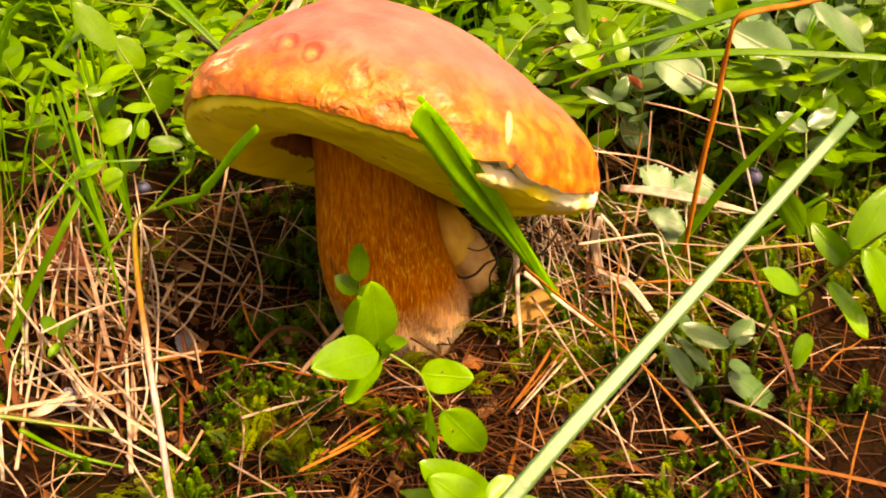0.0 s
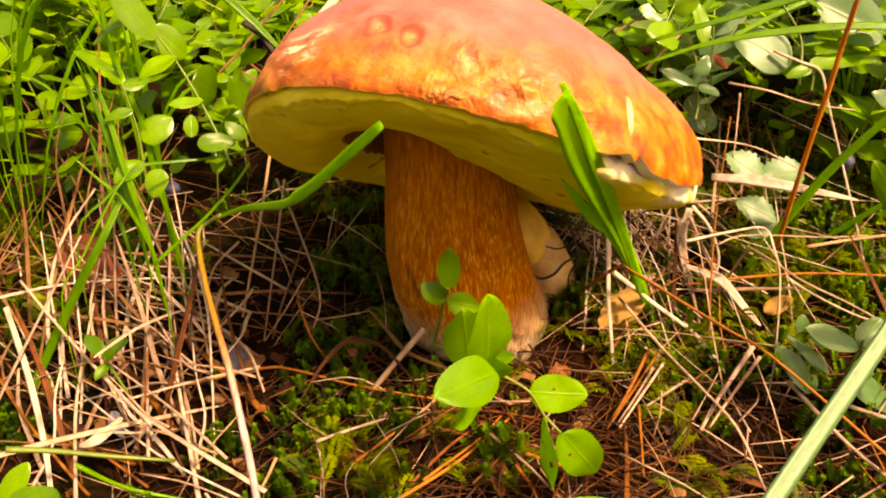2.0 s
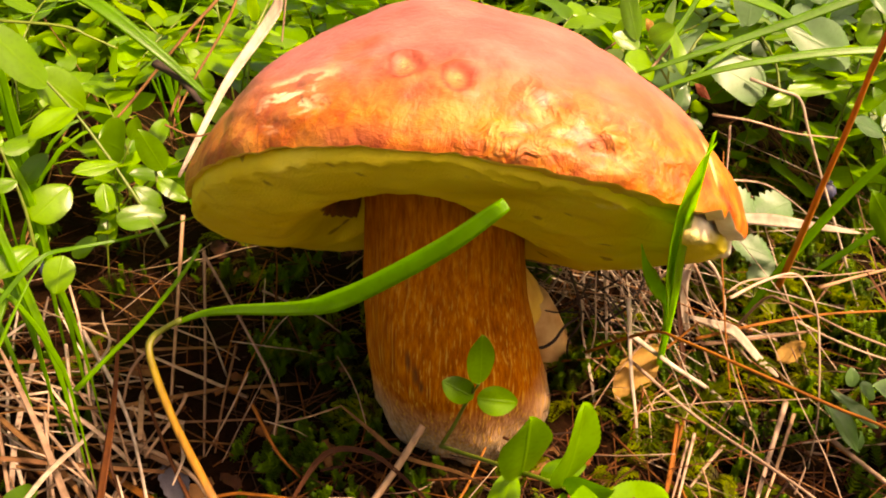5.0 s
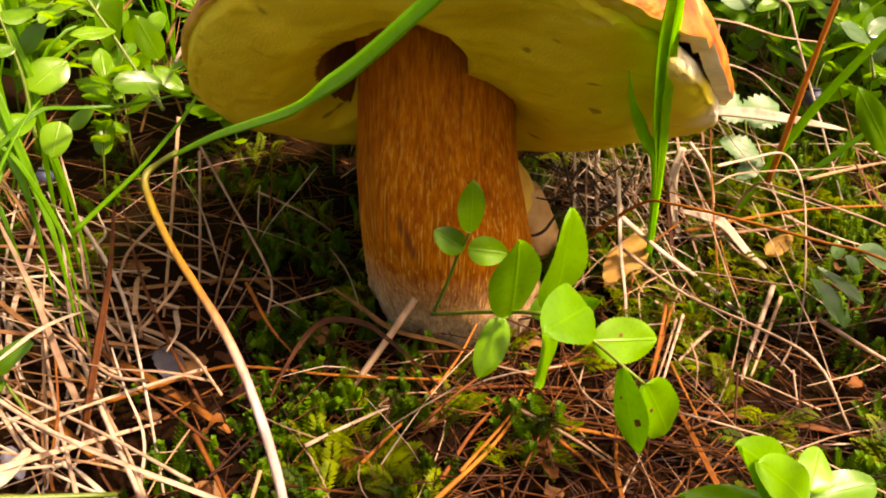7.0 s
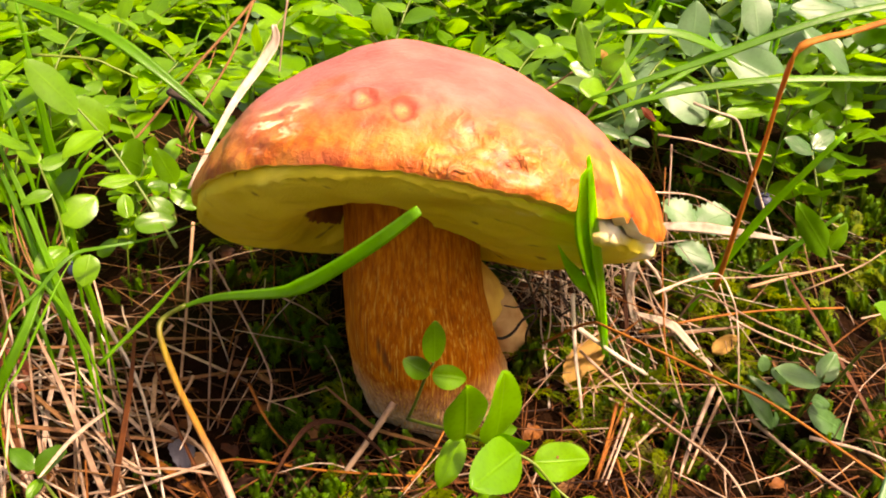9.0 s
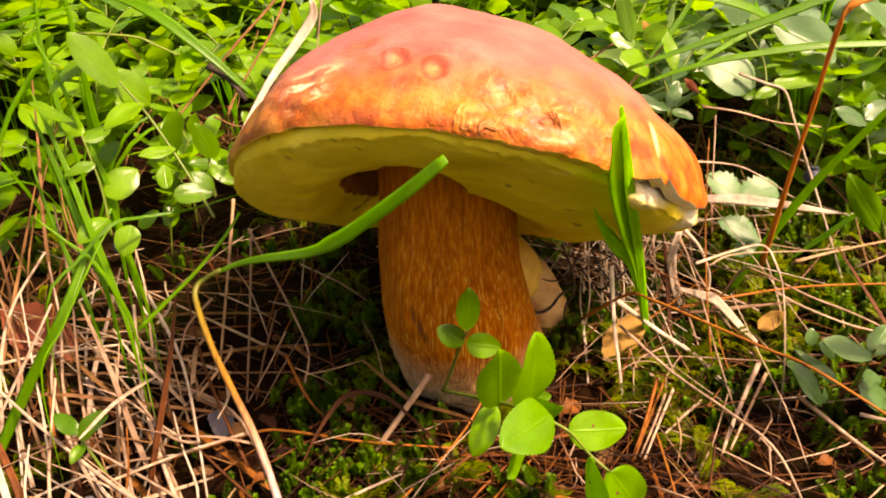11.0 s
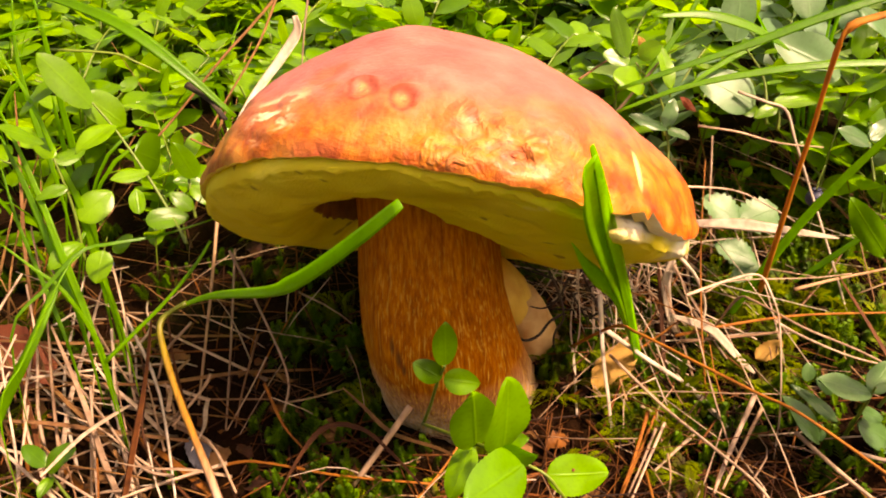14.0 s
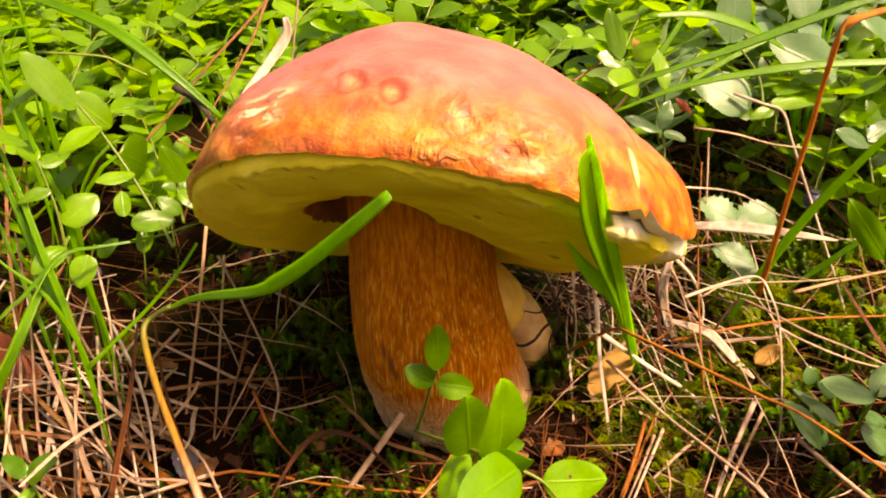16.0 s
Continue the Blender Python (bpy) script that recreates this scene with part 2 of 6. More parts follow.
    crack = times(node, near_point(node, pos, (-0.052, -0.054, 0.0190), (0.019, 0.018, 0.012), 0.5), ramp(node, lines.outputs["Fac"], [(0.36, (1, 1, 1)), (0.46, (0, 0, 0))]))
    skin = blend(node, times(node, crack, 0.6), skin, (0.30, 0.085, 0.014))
    skin = blend(node, wrinkle_glint, skin, (0.82, 0.66, 0.40))
    slit = near_point(node, vec, (0.0325, -0.0716, 0.0104), (0.0010, 0.004, 0.0058), 0.4)
    skin = blend(node, slit, skin, (0.80, 0.60, 0.25))
    tree.links.new(skin, main.inputs["Base Color"])
    rough = node("ShaderNodeMapRange", [("Value", n3.outputs["Fac"])], to_min=0.40, to_max=0.66)
    main.inputs["Coat Weight"].default_value = 0.16
    main.inputs["Coat Roughness"].default_value = 0.32
    tree.links.new(rough.outputs[0], main.inputs["Roughness"])
    main.inputs["Subsurface Weight"].default_value = 0.05
    main.inputs["Subsurface Radius"].default_value = (0.002, 0.001, 0.0005)
    fronts = times(node, times(node, low, n3.outputs["Fac"]), 0.55)
    mixed = node("ShaderNodeMath", [(0, times(node, n2.outputs["Fac"], 0.25)), (1, fronts)], operation="ADD")
    mixed = node("ShaderNodeMath", [(0, mixed.outputs[0]), (1, times(node, times(node, patch, crumple), 1.6))], operation="ADD")
    bump(node, main, mixed.outputs[0], 1.0, 0.0016)
    return mat


def pore_material():
    mat, tree, main, node = shader("bolete_pores", 0.7, 0.2)
    vec = coords(node)
    n1 = node("ShaderNodeTexNoise", [("Vector", vec)], scale=45.0, detail=4.0)
    n2 = node("ShaderNodeTexVoronoi", [("Vector", vec)], scale=1500.0)
    n3 = node("ShaderNodeTexNoise", [("Vector", coords(node, (60, 260, 200)))], scale=1.0, detail=2.0)
    base = ramp(node, n1.outputs["Fac"], [(0.3, (0.66, 0.49, 0.026)), (0.6, (0.77, 0.62, 0.050)), (0.8, (0.83, 0.71, 0.11))])
    base = blend(node, 0.28, base, ramp(node, n3.outputs["Fac"], [(0.26, (0.45, 0.36, 0.2)), (0.36, (1.0, 1.0, 1.0))]), "MULTIPLY")
    bare = largest(node, [near_point(node, vec, at, size, 0.5) for at, size in PORE_BARE_LIT])
    torn = node("ShaderNodeTexNoise", [("Vector", vec)], scale=260.0, detail=4.0)
    keep = node("ShaderNodeMapRange", [("Value", torn.outputs["Fac"])], from_min=0.25, from_max=0.40)
    base = blend(node, times(node, bare, keep.outputs[0]), base, (0.80, 0.74, 0.58))
    # sunlight on the right tip of the pores, painted as white
    base = blend(node, near_point(node, vec, (0.079, -0.024, -0.003), (0.010, 0.034, 0.0065), 0.4), base, (0.82, 0.77, 0.60))
    marks = node("ShaderNodeTexNoise", [("Vector", coords(node, (110, 200, 110)))], scale=1.0, detail=1.0)
    marks = node("ShaderNodeMapRange", [("Value", marks.outputs["Fac"])], from_min=0.715, from_max=0.76, to_max=0.7).outputs[0]
    base = blend(node, marks, base, (0.20, 0.10, 0.012))
    tree.links.new(base, main.inputs["Base Color"])
    main.inputs["Subsurface Weight"].default_value = 0.1
    main.inputs["Subsurface Radius"].default_value = (0.003, 0.002, 0.0006)
    bump(node, main, n2.outputs["Distance"], 0.3, 0.0004)
    return mat


def edge_material():
    """The thin torn edge of the cap: white where the flesh is bare, orange where the skin turns under."""
    mat, tree, main, node = shader("thin_cap_edge", 0.6, 0.4)
    vec = coords(node)
    sep = node("ShaderNodeSeparateXYZ", [("Vector", vec)])
    n1 = node("ShaderNodeTexNoise", [("Vector", vec)], scale=300.0, detail=4.0)
    white = ramp(node, n1.outputs["Fac"], [(0.3, (0.72, 0.56, 0.28)), (0.7, (0.86, 0.78, 0.58))])
    skin = ramp(node, n1.outputs["Fac"], [(0.3, (0.64, 0.38, 0.030)), (0.7, (0.76, 0.56, 0.09))])
    bare = node("ShaderNodeMapRange", [("Value", sep.outputs["X"])], from_min=0.022, from_max=0.042).outputs[0]
    tree.links.new(blend(node, bare, skin, white), main.inputs["Base Color"])
    bump(node, main, n1.outputs["Fac"], 0.4, 0.0003)
    return mat


def stem_material():
    mat, tree, main, node = shader("bolete_stem", 0.75, 0.12)
    vec = coords(node)
    sep = node("ShaderNodeSeparateXYZ", [("Vector", vec)])
    streak = node("ShaderNodeTexNoise", [("Vector", coords(node, (800, 800, 130)))], scale=1.0, detail=4.0, roughness=0.65)
    wide = node("ShaderNodeTexNoise", [("Vector", coords(node, (150, 150, 30)))], scale=1.0, detail=3.0)
    fleck = node("ShaderNodeTexNoise", [("Vector", coords(node, (1500, 1500, 75)))], scale=1.0, detail=3.0)
    low = node("ShaderNodeMapRange", [("Value", sep.outputs["Z"])], from_min=0.022, from_max=-0.004)
    base = ramp(node, streak.outputs["Fac"], [(0.30, (0.25, 0.053, 0.002)), (0.5, (0.42, 0.110, 0.004)), (0.68, (0.58, 0.190, 0.010))])
    pale = ramp(node, streak.outputs["Fac"], [(0.3, (0.30, 0.17, 0.07)), (0.55, (0.62, 0.48, 0.32)), (0.75, (0.82, 0.74, 0.62))])
    base = blend(node, low.outputs[0], base, pale)
    base = blend(node, 0.5, base, ramp(node, wide.outputs["Fac"], [(0.3, (0.62, 0.5, 0.4)), (0.62, (1.0, 1.0, 1.0))]), "MULTIPLY")
    spots = ramp(node, fleck.outputs["Fac"], [(0.55, (0, 0, 0)), (0.66, (0.95, 0.95, 0.95))])
    high = node("ShaderNodeMapRange", [("Value", sep.outputs["Z"])], from_min=0.080, from_max=0.02, to_min=0.12).outputs[0]
    base = blend(node, times(node, spots, high), base, (0.66, 0.35, 0.055))
    scar = largest(node, [near_point(node, vec, at, size, 0.5) for at, size in (
        ((-0.0222, -0.027, 0.0370), (0.0007, 0.006, 0.0030)), ((-0.0205, -0.027, 0.0330), (0.0008, 0.006, 0.0030)), ((-0.0190, -0.027, 0.0295), (0.0006, 0.006, 0.0022)))])
    base = blend(node, times(node, scar, 0.8), base, (0.10, 0.035, 0.010))
    tree.links.new(base, main.inputs["Base Color"])
    bump(node, main, fleck.outputs["Fac"], 0.7, 0.0008)
    return mat


def soil_material():
    mat, tree, main, node = shader("forest_soil", 0.95, 0.05)
    vec = coords(node)
    n1 = node("ShaderNodeTexNoise", [("Vector", vec)], scale=25.0, detail=6.0)
    n2 = node("ShaderNodeTexNoise", [("Vector", vec)], scale=400.0, detail=4.0)
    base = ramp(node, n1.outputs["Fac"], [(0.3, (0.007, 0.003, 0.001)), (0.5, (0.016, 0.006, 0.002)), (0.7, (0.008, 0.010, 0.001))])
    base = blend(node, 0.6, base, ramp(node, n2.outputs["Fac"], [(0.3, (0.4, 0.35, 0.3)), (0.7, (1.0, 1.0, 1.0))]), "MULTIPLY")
    tree.links.new(base, main.inputs["Base Color"])
    bump(node, main, n2.outputs["Fac"], 0.8, 0.002)
    return mat


def plain_material(name, a, b, scale, rough, spec=0.4, rise=0.3):
    mat, tree, main, node = shader(name, rough, spec)
    n1 = node("ShaderNodeTexNoise", [("Vector", coords(node))], scale=scale, detail=5.0)
    tree.links.new(ramp(node, n1.outputs["Fac"], [(0.32, a), (0.66, b)]), main.inputs["Base Color"])
    bump(node, main, n1.outputs["Fac"], rise, 0.0005)
    return mat


# pale, pitted patches and red rings on the cap: place and half size in the cap's own space
CAP_PALE = [
    ((-0.0118, -0.0800, 0.0140), (0.0030, 0.006, 0.0050)), ((-0.0040, -0.0818, 0.0105), (0.0090, 0.008, 0.0060)),
    ((0.0060, -0.0822, 0.0090), (0.0080, 0.008, 0.0060)), ((-0.0501, -0.0542, 0.0215), (0.0060, 0.004, 0.0045)),
    ((-0.0575, -0.0520, 0.0160), (0.0070, 0.006, 0.0050)), ((0.0322, -0.0716, 0.0104), (0.0013, 0.003, 0.0060)),
    ((-0.0180, -0.0790, 0.0110), (0.0060, 0.006, 0.0040)), ((-0.0330, -0.0750, 0.0120), (0.0110, 0.006, 0.0040)),
]
# white in the pore colour: bare flesh, and sunlight at the right tip
PORE_BARE_LIT = [((0.063, -0.047, -0.0080), (0.0085, 0.0110, 0.0065)), ((0.060, -0.056, -0.003), (0.010, 0.012, 0.0035)), ((0.039, -0.0715, -0.0040), (0.0130, 0.0080, 0.0038)), ((0.0010, -0.0815, -0.0045), (0.0060, 0.0040, 0.0022)), ((0.056, -0.055, -0.004), (0.008, 0.008, 0.003)), ((0.076, -0.012, -0.004), (0.008, 0.020, 0.008))]
CAP_RINGS = [(-0.0365, -0.0648, 0.0238), (-0.0275, -0.0719, 0.0209)]
CAP_CRUMPLED = [((-0.0010, -0.0820, 0.0105), (0.0150, 0.010, 0.0065)), ((-0.0115, -0.0785, 0.0165), (0.0045, 0.008, 0.0050)), ((-0.0180, -0.0815, 0.0080), (0.0080, 0.008, 0.0035)), ((0.0150, -0.0800, 0.0080), (0.0090, 0.010, 0.0050))]
CAP_RED = [
    ((0.0110, -0.0752, 0.0185), (0.0050, 0.0050, 0.0045)), ((-0.0450, -0.0660, 0.0080), (0.0090, 0.0060, 0.0030)),
    ((-0.0432, -0.0518, 0.0292), (0.0060, 0.0040, 0.0035)), ((-0.0280, -0.0690, 0.0245), (0.0030, 0.0030, 0.0030)),
]
M_CAP, M_PORE, M_STEM, M_SOIL = cap_material(), pore_material(), stem_material(), soil_material()
M_HOLLOW = plain_material("brown_hollow_flesh", (0.16, 0.048, 0.006), (0.34, 0.115, 0.018), 160.0, 0.75)
M_YOUNG_STEM = plain_material("pinkish_flesh", (0.46, 0.23, 0.07), (0.68, 0.44, 0.20), 120.0, 0.7)
M_YOUNG = plain_material("cream_flesh", (0.52, 0.22, 0.025), (0.78, 0.50, 0.09), 70.0, 0.6)
M_LEAF = plant_material("bilberry_leaf", (0.060, 0.19, 0.006), (0.17, 0.40, 0.011), (0.33, 0.64, 0.011), 0.33, grain=0.03, veins=True)
M_LEAF_BRIGHT = plant_material("young_bilberry_leaf", (0.11, 0.31, 0.008), (0.20, 0.46, 0.012), (0.38, 0.72, 0.012), 0.35, grain=0.03, veins=True)
M_LEAF_FAR = plant_material("far_bilberry_leaf", (0.045, 0.15, 0.007), (0.15, 0.36, 0.012), (0.27, 0.56, 0.012), 0.33)
# the sky's reflection on glossy leaves, put into the base colour as bluish tone
M_LEAF_SHEEN = plant_material("bluish_leaf", (0.09, 0.21, 0.10), (0.18, 0.32, 0.20), (0.24, 0.46, 0.13), 0.42, share=0.3, grain=0.03, veins=True)
M_LEAF_DULL = plant_material("dull_bilberry_leaf", (0.05, 0.15, 0.045), (0.09, 0.22, 0.06), (0.14, 0.34, 0.04), 0.3, share=0.3, grain=0.03, veins=True)
# pale bluish-green leaves; for the large ones the tone includes painted sky sheen
M_LEAF_SILVER = plant_material("pale_bilberry_leaf", (0.075, 0.20, 0.07), (0.14, 0.29, 0.13), (0.20, 0.42, 0.10), 0.45, share=0.35, grain=0.03, veins=True)
M_GRASS = plant_material("green_grass", (0.085, 0.27, 0.008), (0.17, 0.42, 0.012), (0.42, 0.86, 0.016), 0.4, share=0.62)
# brighter copy of the grass: sun on the folded shoot put into its colour
M_GRASS_LIT = plant_material("fresh_grass", (0.15, 0.42, 0.008), (0.24, 0.55, 0.014), (0.55, 0.95, 0.016), 0.35, share=0.6)
M_GRASS_PALE = plant_material("pale_grass", (0.10, 0.25, 0.10), (0.14, 0.31, 0.13), (0.26, 0.48, 0.15), 0.45, share=0.3)
M_TWIG = plant_material("green_twig", (0.10, 0.17, 0.015), (0.15, 0.22, 0.02), (0.2, 0.3, 0.03), 0.5, share=0.1)
M_STRAW = dry_material("pale_straw", (0.20, 0.085, 0.032), (0.64, 0.47, 0.36), (0.44, 0.25, 0.13))
M_NEEDLE = dry_material("pine_needle", (0.055, 0.015, 0.004), (0.20, 0.055, 0.008), (0.36, 0.125, 0.016))
M_NEEDLE_OLD = dry_material("old_pine_needle", (0.022, 0.006, 0.002), (0.075, 0.020, 0.004), (0.22, 0.070, 0.010))
M_DEAD = dry_material("dead_leaf", (0.62, 0.33, 0.07), (0.68, 0.40, 0.11), (0.60, 0.34, 0.09), stretch=(120, 120, 120), share=0.35)
M_RED = dry_material("red_leaf", (0.26, 0.06, 0.03), (0.30, 0.075, 0.035), (0.34, 0.10, 0.05), stretch=(120, 120, 120), share=0.25)
M_BARK = plain_material("dark_twig", (0.012, 0.007, 0.005), (0.050, 0.030, 0.020), 250.0, 0.85)
M_BERRY = plain_material("blue_berry", (0.020, 0.022, 0.05), (0.06, 0.07, 0.14), 300.0, 0.5)
# the darkest patches carry the shade between tufts in their colour
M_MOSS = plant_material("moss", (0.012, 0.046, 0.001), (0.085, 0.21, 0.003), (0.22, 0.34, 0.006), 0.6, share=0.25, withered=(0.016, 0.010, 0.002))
M_YELLOW = fading_stalk()
M_WHITE = dry_material("bleached_straw", (0.58, 0.46, 0.36), (0.76, 0.65, 0.54), (0.64, 0.50, 0.38), share=0.25)
M_BROWN = dry_material("brown_stalk", (0.20, 0.09, 0.03), (0.28, 0.13, 0.045), (0.16, 0.07, 0.03))
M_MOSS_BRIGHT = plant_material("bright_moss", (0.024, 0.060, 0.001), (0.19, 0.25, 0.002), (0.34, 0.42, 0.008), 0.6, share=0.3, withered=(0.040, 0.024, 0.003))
M_EDGE = edge_material()
M_RUST_BRIGHT = dry_material("orange_stalk", (0.50, 0.17, 0.015), (0.58, 0.23, 0.02), (0.42, 0.13, 0.015))
M_RUST = dry_material("rusty_stalk", (0.34, 0.10, 0.012), (0.46, 0.16, 0.022), (0.26, 0.075, 0.014))


# ---- builders ----
def link(name, data, material, parent=None, label="", at=None):
    ob = new(name, data)
    if material and not data.materials:
        data.materials.append(material)
    if parent is not None:
        ob.parent = parent
    if at is not None:
        ob.matrix_basis = at
    if label:
        tagged(ob, label)
    return ob


def make_mesh(name, verts, faces, smooth=True):
    me = bpy.data.meshes.new(name)
    me.from_pydata([tuple(map(float, v)) for v in verts], [], [tuple(map(int, f)) for f in faces])
    if smooth:
        me.polygons.foreach_set("use_smooth", [True] * len(me.polygons))
    me.update()
    return me


def ground_z(x, y):
    """The height of the forest floor."""
    z = -0.003 + 0.0963 * 0.14 * np.tanh(x / 0.14) + 0.1394 * 0.16 * np.tanh(y / 0.16)
    z -= 0.016 * math.exp(-((x + 0.13) / 0.05) ** 2 - ((y + 0.02) / 0.05) ** 2)
    z -= 0.008 * math.exp(-((x - 0.08) / 0.04) ** 2 - ((y + 0.05) / 0.05) ** 2)
    z += 0.003 * noise.noise(Vector((x * 16, y * 16, 3))) + 0.002 * noise.noise(Vector((x * 55, y * 55, 7)))
    if x * x + y * y < 0.09:
        z -= 0.010 * max(0.0, noise.noise(Vector((x * 75, y * 75, 21))) - 0.05) + 0.006 * max(0.0, noise.noise(Vector((x * 150, y * 150, 31))))
    return float(z)


def smooth_line(points, n):
    """n places along a Catmull-Rom curve through the points, and its directions."""
    p = np.array(points, float)
    p = np.vstack([2 * p[0] - p[1], p, 2 * p[-1] - p[-2]])
    out = []
    for s in np.linspace(0, len(p) - 3 - 1e-6, n):
        i = int(s)
        t = s - i
        a, b, c, d = p[i:i + 4]
        out.append(0.5 * (2 * b + (c - a) * t + (2 * a - 5 * b + 4 * c - d) * t * t + (3 * b - a - 3 * c + d) * t ** 3))
    out = np.array(out)
    way = np.gradient(out, axis=0)
    way /= np.linalg.norm(way, axis=1)[:, None] + 1e-12
    return out, way


def blade_data(points, width, thick=0.00014, fold=0.25, face=(0, -0.7, 0.6), ends=(0.5, 0.0), n=20, twist=0.0, belly=0.4):
    """A grass blade: a flattened, folded section swept along a curve; ends: its width there as a share."""
    line, way = smooth_line(points, n)
    verts, faces = [], []
    section = [(-1, 1), (-0.5, 0.45), (0, 0), (0.5, 0.45), (1, 1), (0.5, 0.45), (0, 0), (-0.5, 0.45)]
    for k, (c, w) in enumerate(zip(line, way)):
        u = k / (n - 1)
        side = np.cross(np.array(face, float), w)
        side /= np.linalg.norm(side) + 1e-12
        up = np.cross(w, side)
        a = radians(twist) * u
        side, up = side * math.cos(a) + up * math.sin(a), up * math.cos(a) - side * math.sin(a)
        grow = min(1, ends[0] + (1 - ends[0]) * min(1, u / belly))
        fall = min(1, ends[1] + (1 - ends[1]) * min(1, (1 - u) / (1 - belly)) ** 0.6)
        h = width * 0.5 * max(0.03, min(grow, fall))
        for j, (sx, sz) in enumerate(section):
            t = thick * (0 if j in (0, 4) else 1 if j < 4 else -1)
            verts.append(c + side * sx * h + up * (sz * fold * h + t))
    for k in range(n - 1):
        for j in range(8):
            a, b = k * 8 + j, k * 8 + (j + 1) % 8
            faces.append((a, b, b + 8, a + 8))
    faces.append(tuple(range(7, -1, -1)))
    faces.append(tuple((n - 1) * 8 + j for j in range(8)))
    return verts, faces


def tube_data(points, radius, n=14, sides=6, flat=0.7, taper=(1.0, 0.6), rough=0.12, seed=0):
    line, way = smooth_line(points, n)
    rnd = random.Random(seed)
    verts, faces = [], []
    for k, (c, w) in enumerate(zip(line, way)):
        u = k / (n - 1)
        side = np.cross(w, (0.31, -0.42, 0.86))
        side /= np.linalg.norm(side) + 1e-12
        up = np.cross(side, w)
        r = radius * (taper[0] + (taper[1] - taper[0]) * u) * (1 + rough * (rnd.random() - 0.5))
        for j in range(sides):
            a = 2 * math.pi * j / sides
            verts.append(c + side * r * math.cos(a) + up * r * flat * math.sin(a))
    for k in range(n - 1):
        for j in range(sides):
            a, b = k * sides + j, k * sides + (j + 1) % sides
            faces.append((a, b, b + sides, a + sides))
    faces.append(tuple(range(sides - 1, -1, -1)))
    faces.append(tuple((n - 1) * sides + j for j in range(sides)))
    return verts, faces


def leaf_data(width=0.6, fold=0.18, droop=0.12, wave=0.03, tooth=0.02, nu=12, nv=6, thick=0.008, seed=0):
    """A bilberry leaf one unit long along x, its base at the origin, toothed, creased along its midrib and a little curled."""
    rnd = random.Random(seed)
    ph = rnd.random() * 6
    verts, faces = [], []
    layers = (1, -1) if thick else (1,)
    for s in layers:
        for i in range(nu + 1):
            u = i / nu
            half = 0.5 * width * max(0.0, 1 - abs(2 * u ** 0.94 - 1) ** 2.3) ** 0.62
            half *= 1 - 0.22 * u ** 3
            half *= 1 + (tooth * (1 if i % 2 else -1) if 0 < i < nu else 0)
            for j in range(nv + 1):
                v = 2 * j / nv - 1
                z = fold * abs(v) * half - droop * u * u + wave * math.sin(7 * u + ph + 2 * v) * abs(v)
                z -= 0.10 * abs(v) ** 2 * half
                edge = 0 if (abs(v) == 1 or i in (0, nu)) else 1
                verts.append((u, v * half, z + s * thick * edge))
    per = (nu + 1) * (nv + 1)
    for q, s in enumerate(layers):
        for i in range(nu):
            for j in range(nv):
                a = q * per + i * (nv + 1) + j
                f = (a, a + nv + 1, a + nv + 2, a + 1)
                faces.append(f if s > 0 else f[::-1])
    return verts, faces


LEAF_FINE = [make_mesh("leaf", *leaf_data(0.52 + 0.05 * k, 0.12 + 0.10 * (k % 3), 0.05 + 0.06 * k, 0.03, 0.024, 34, 6, seed=k)) for k in range(4)]
LEAF_PLAIN = [make_mesh("leaf", *leaf_data(0.54 + 0.045 * k, 0.10 + 0.07 * (k % 4), 0.02 + 0.05 * k, 0.03, 0.0, 8, 4, 0, seed=9 + k)) for k in range(5)]
LEAF_LOBED = [make_mesh("leaf", *leaf_data(0.74 + 0.06 * k, 0.16, 0.10, 0.05, 0.11, 15, 6, seed=31 + k)) for k in range(2)]
for me in LEAF_FINE + LEAF_PLAIN + LEAF_LOBED:
    me.materials.append(M_LEAF)


def leaf_pose(base, tip, normal, width=1.0):
    """The matrix that lays the unit leaf from base to tip with its upper face to normal."""
    base, tip = Vector(base), Vector(tip)
    x = tip - base
    size = x.length
    x.normalize()
    y = Vector(normal).cross(x).normalized()
    z = x.cross(y)
    m = Matrix((x, y, z)).transposed().to_4x4()
    return Matrix.Translation(base) @ m @ Matrix.Diagonal((size, size * width, size, 1))


def holder(name, at, label, category, group="", kind=""):
    ob = new(name)
    ob.empty_display_size = 0.005
    ob.location = at
    ob.matrix_basis = Matrix.Translation(at)
    return tagged(ob, label, category, group, kind)


def grass_blade(points, width, label, material=None, group="", **more):
    data = make_mesh("wild_grass", *blade_data(points, width, **more))
    return tagged(link("wild_grass", data, material or M_GRASS), label, "grass", group)


def rooted_blade(points, width):
    """A narrow blade whose foot thins down into the litter."""
    low, high = (points[0], points[1]) if points[0][2] < points[-1][2] else (points[-1], points[-2])
    foot = (low[0] + 0.3 * (low[0] - high[0]), low[1] - 0.003, max(ground_z(low[0], low[1]), low[2] - 0.035))
    points = [foot] + points if low == points[0] else points + [foot]
    ends = (0.12, 0.15) if low == points[1] else (0.15, 0.12)
    return grass_blade(points, 0.7 * width, "narrow green grass blade standing among bilberry leaves", M_GRASS, group="grass among the bilberry", ends=ends)


def straw(points, radius, label="dry pale straw lying on the forest floor", material=None, name="straw", category="straw", group="", **more):
    data = make_mesh(name, *tube_data(points, radius, **more))
    return tagged(link(name, data, material or M_STRAW), label, category, group)


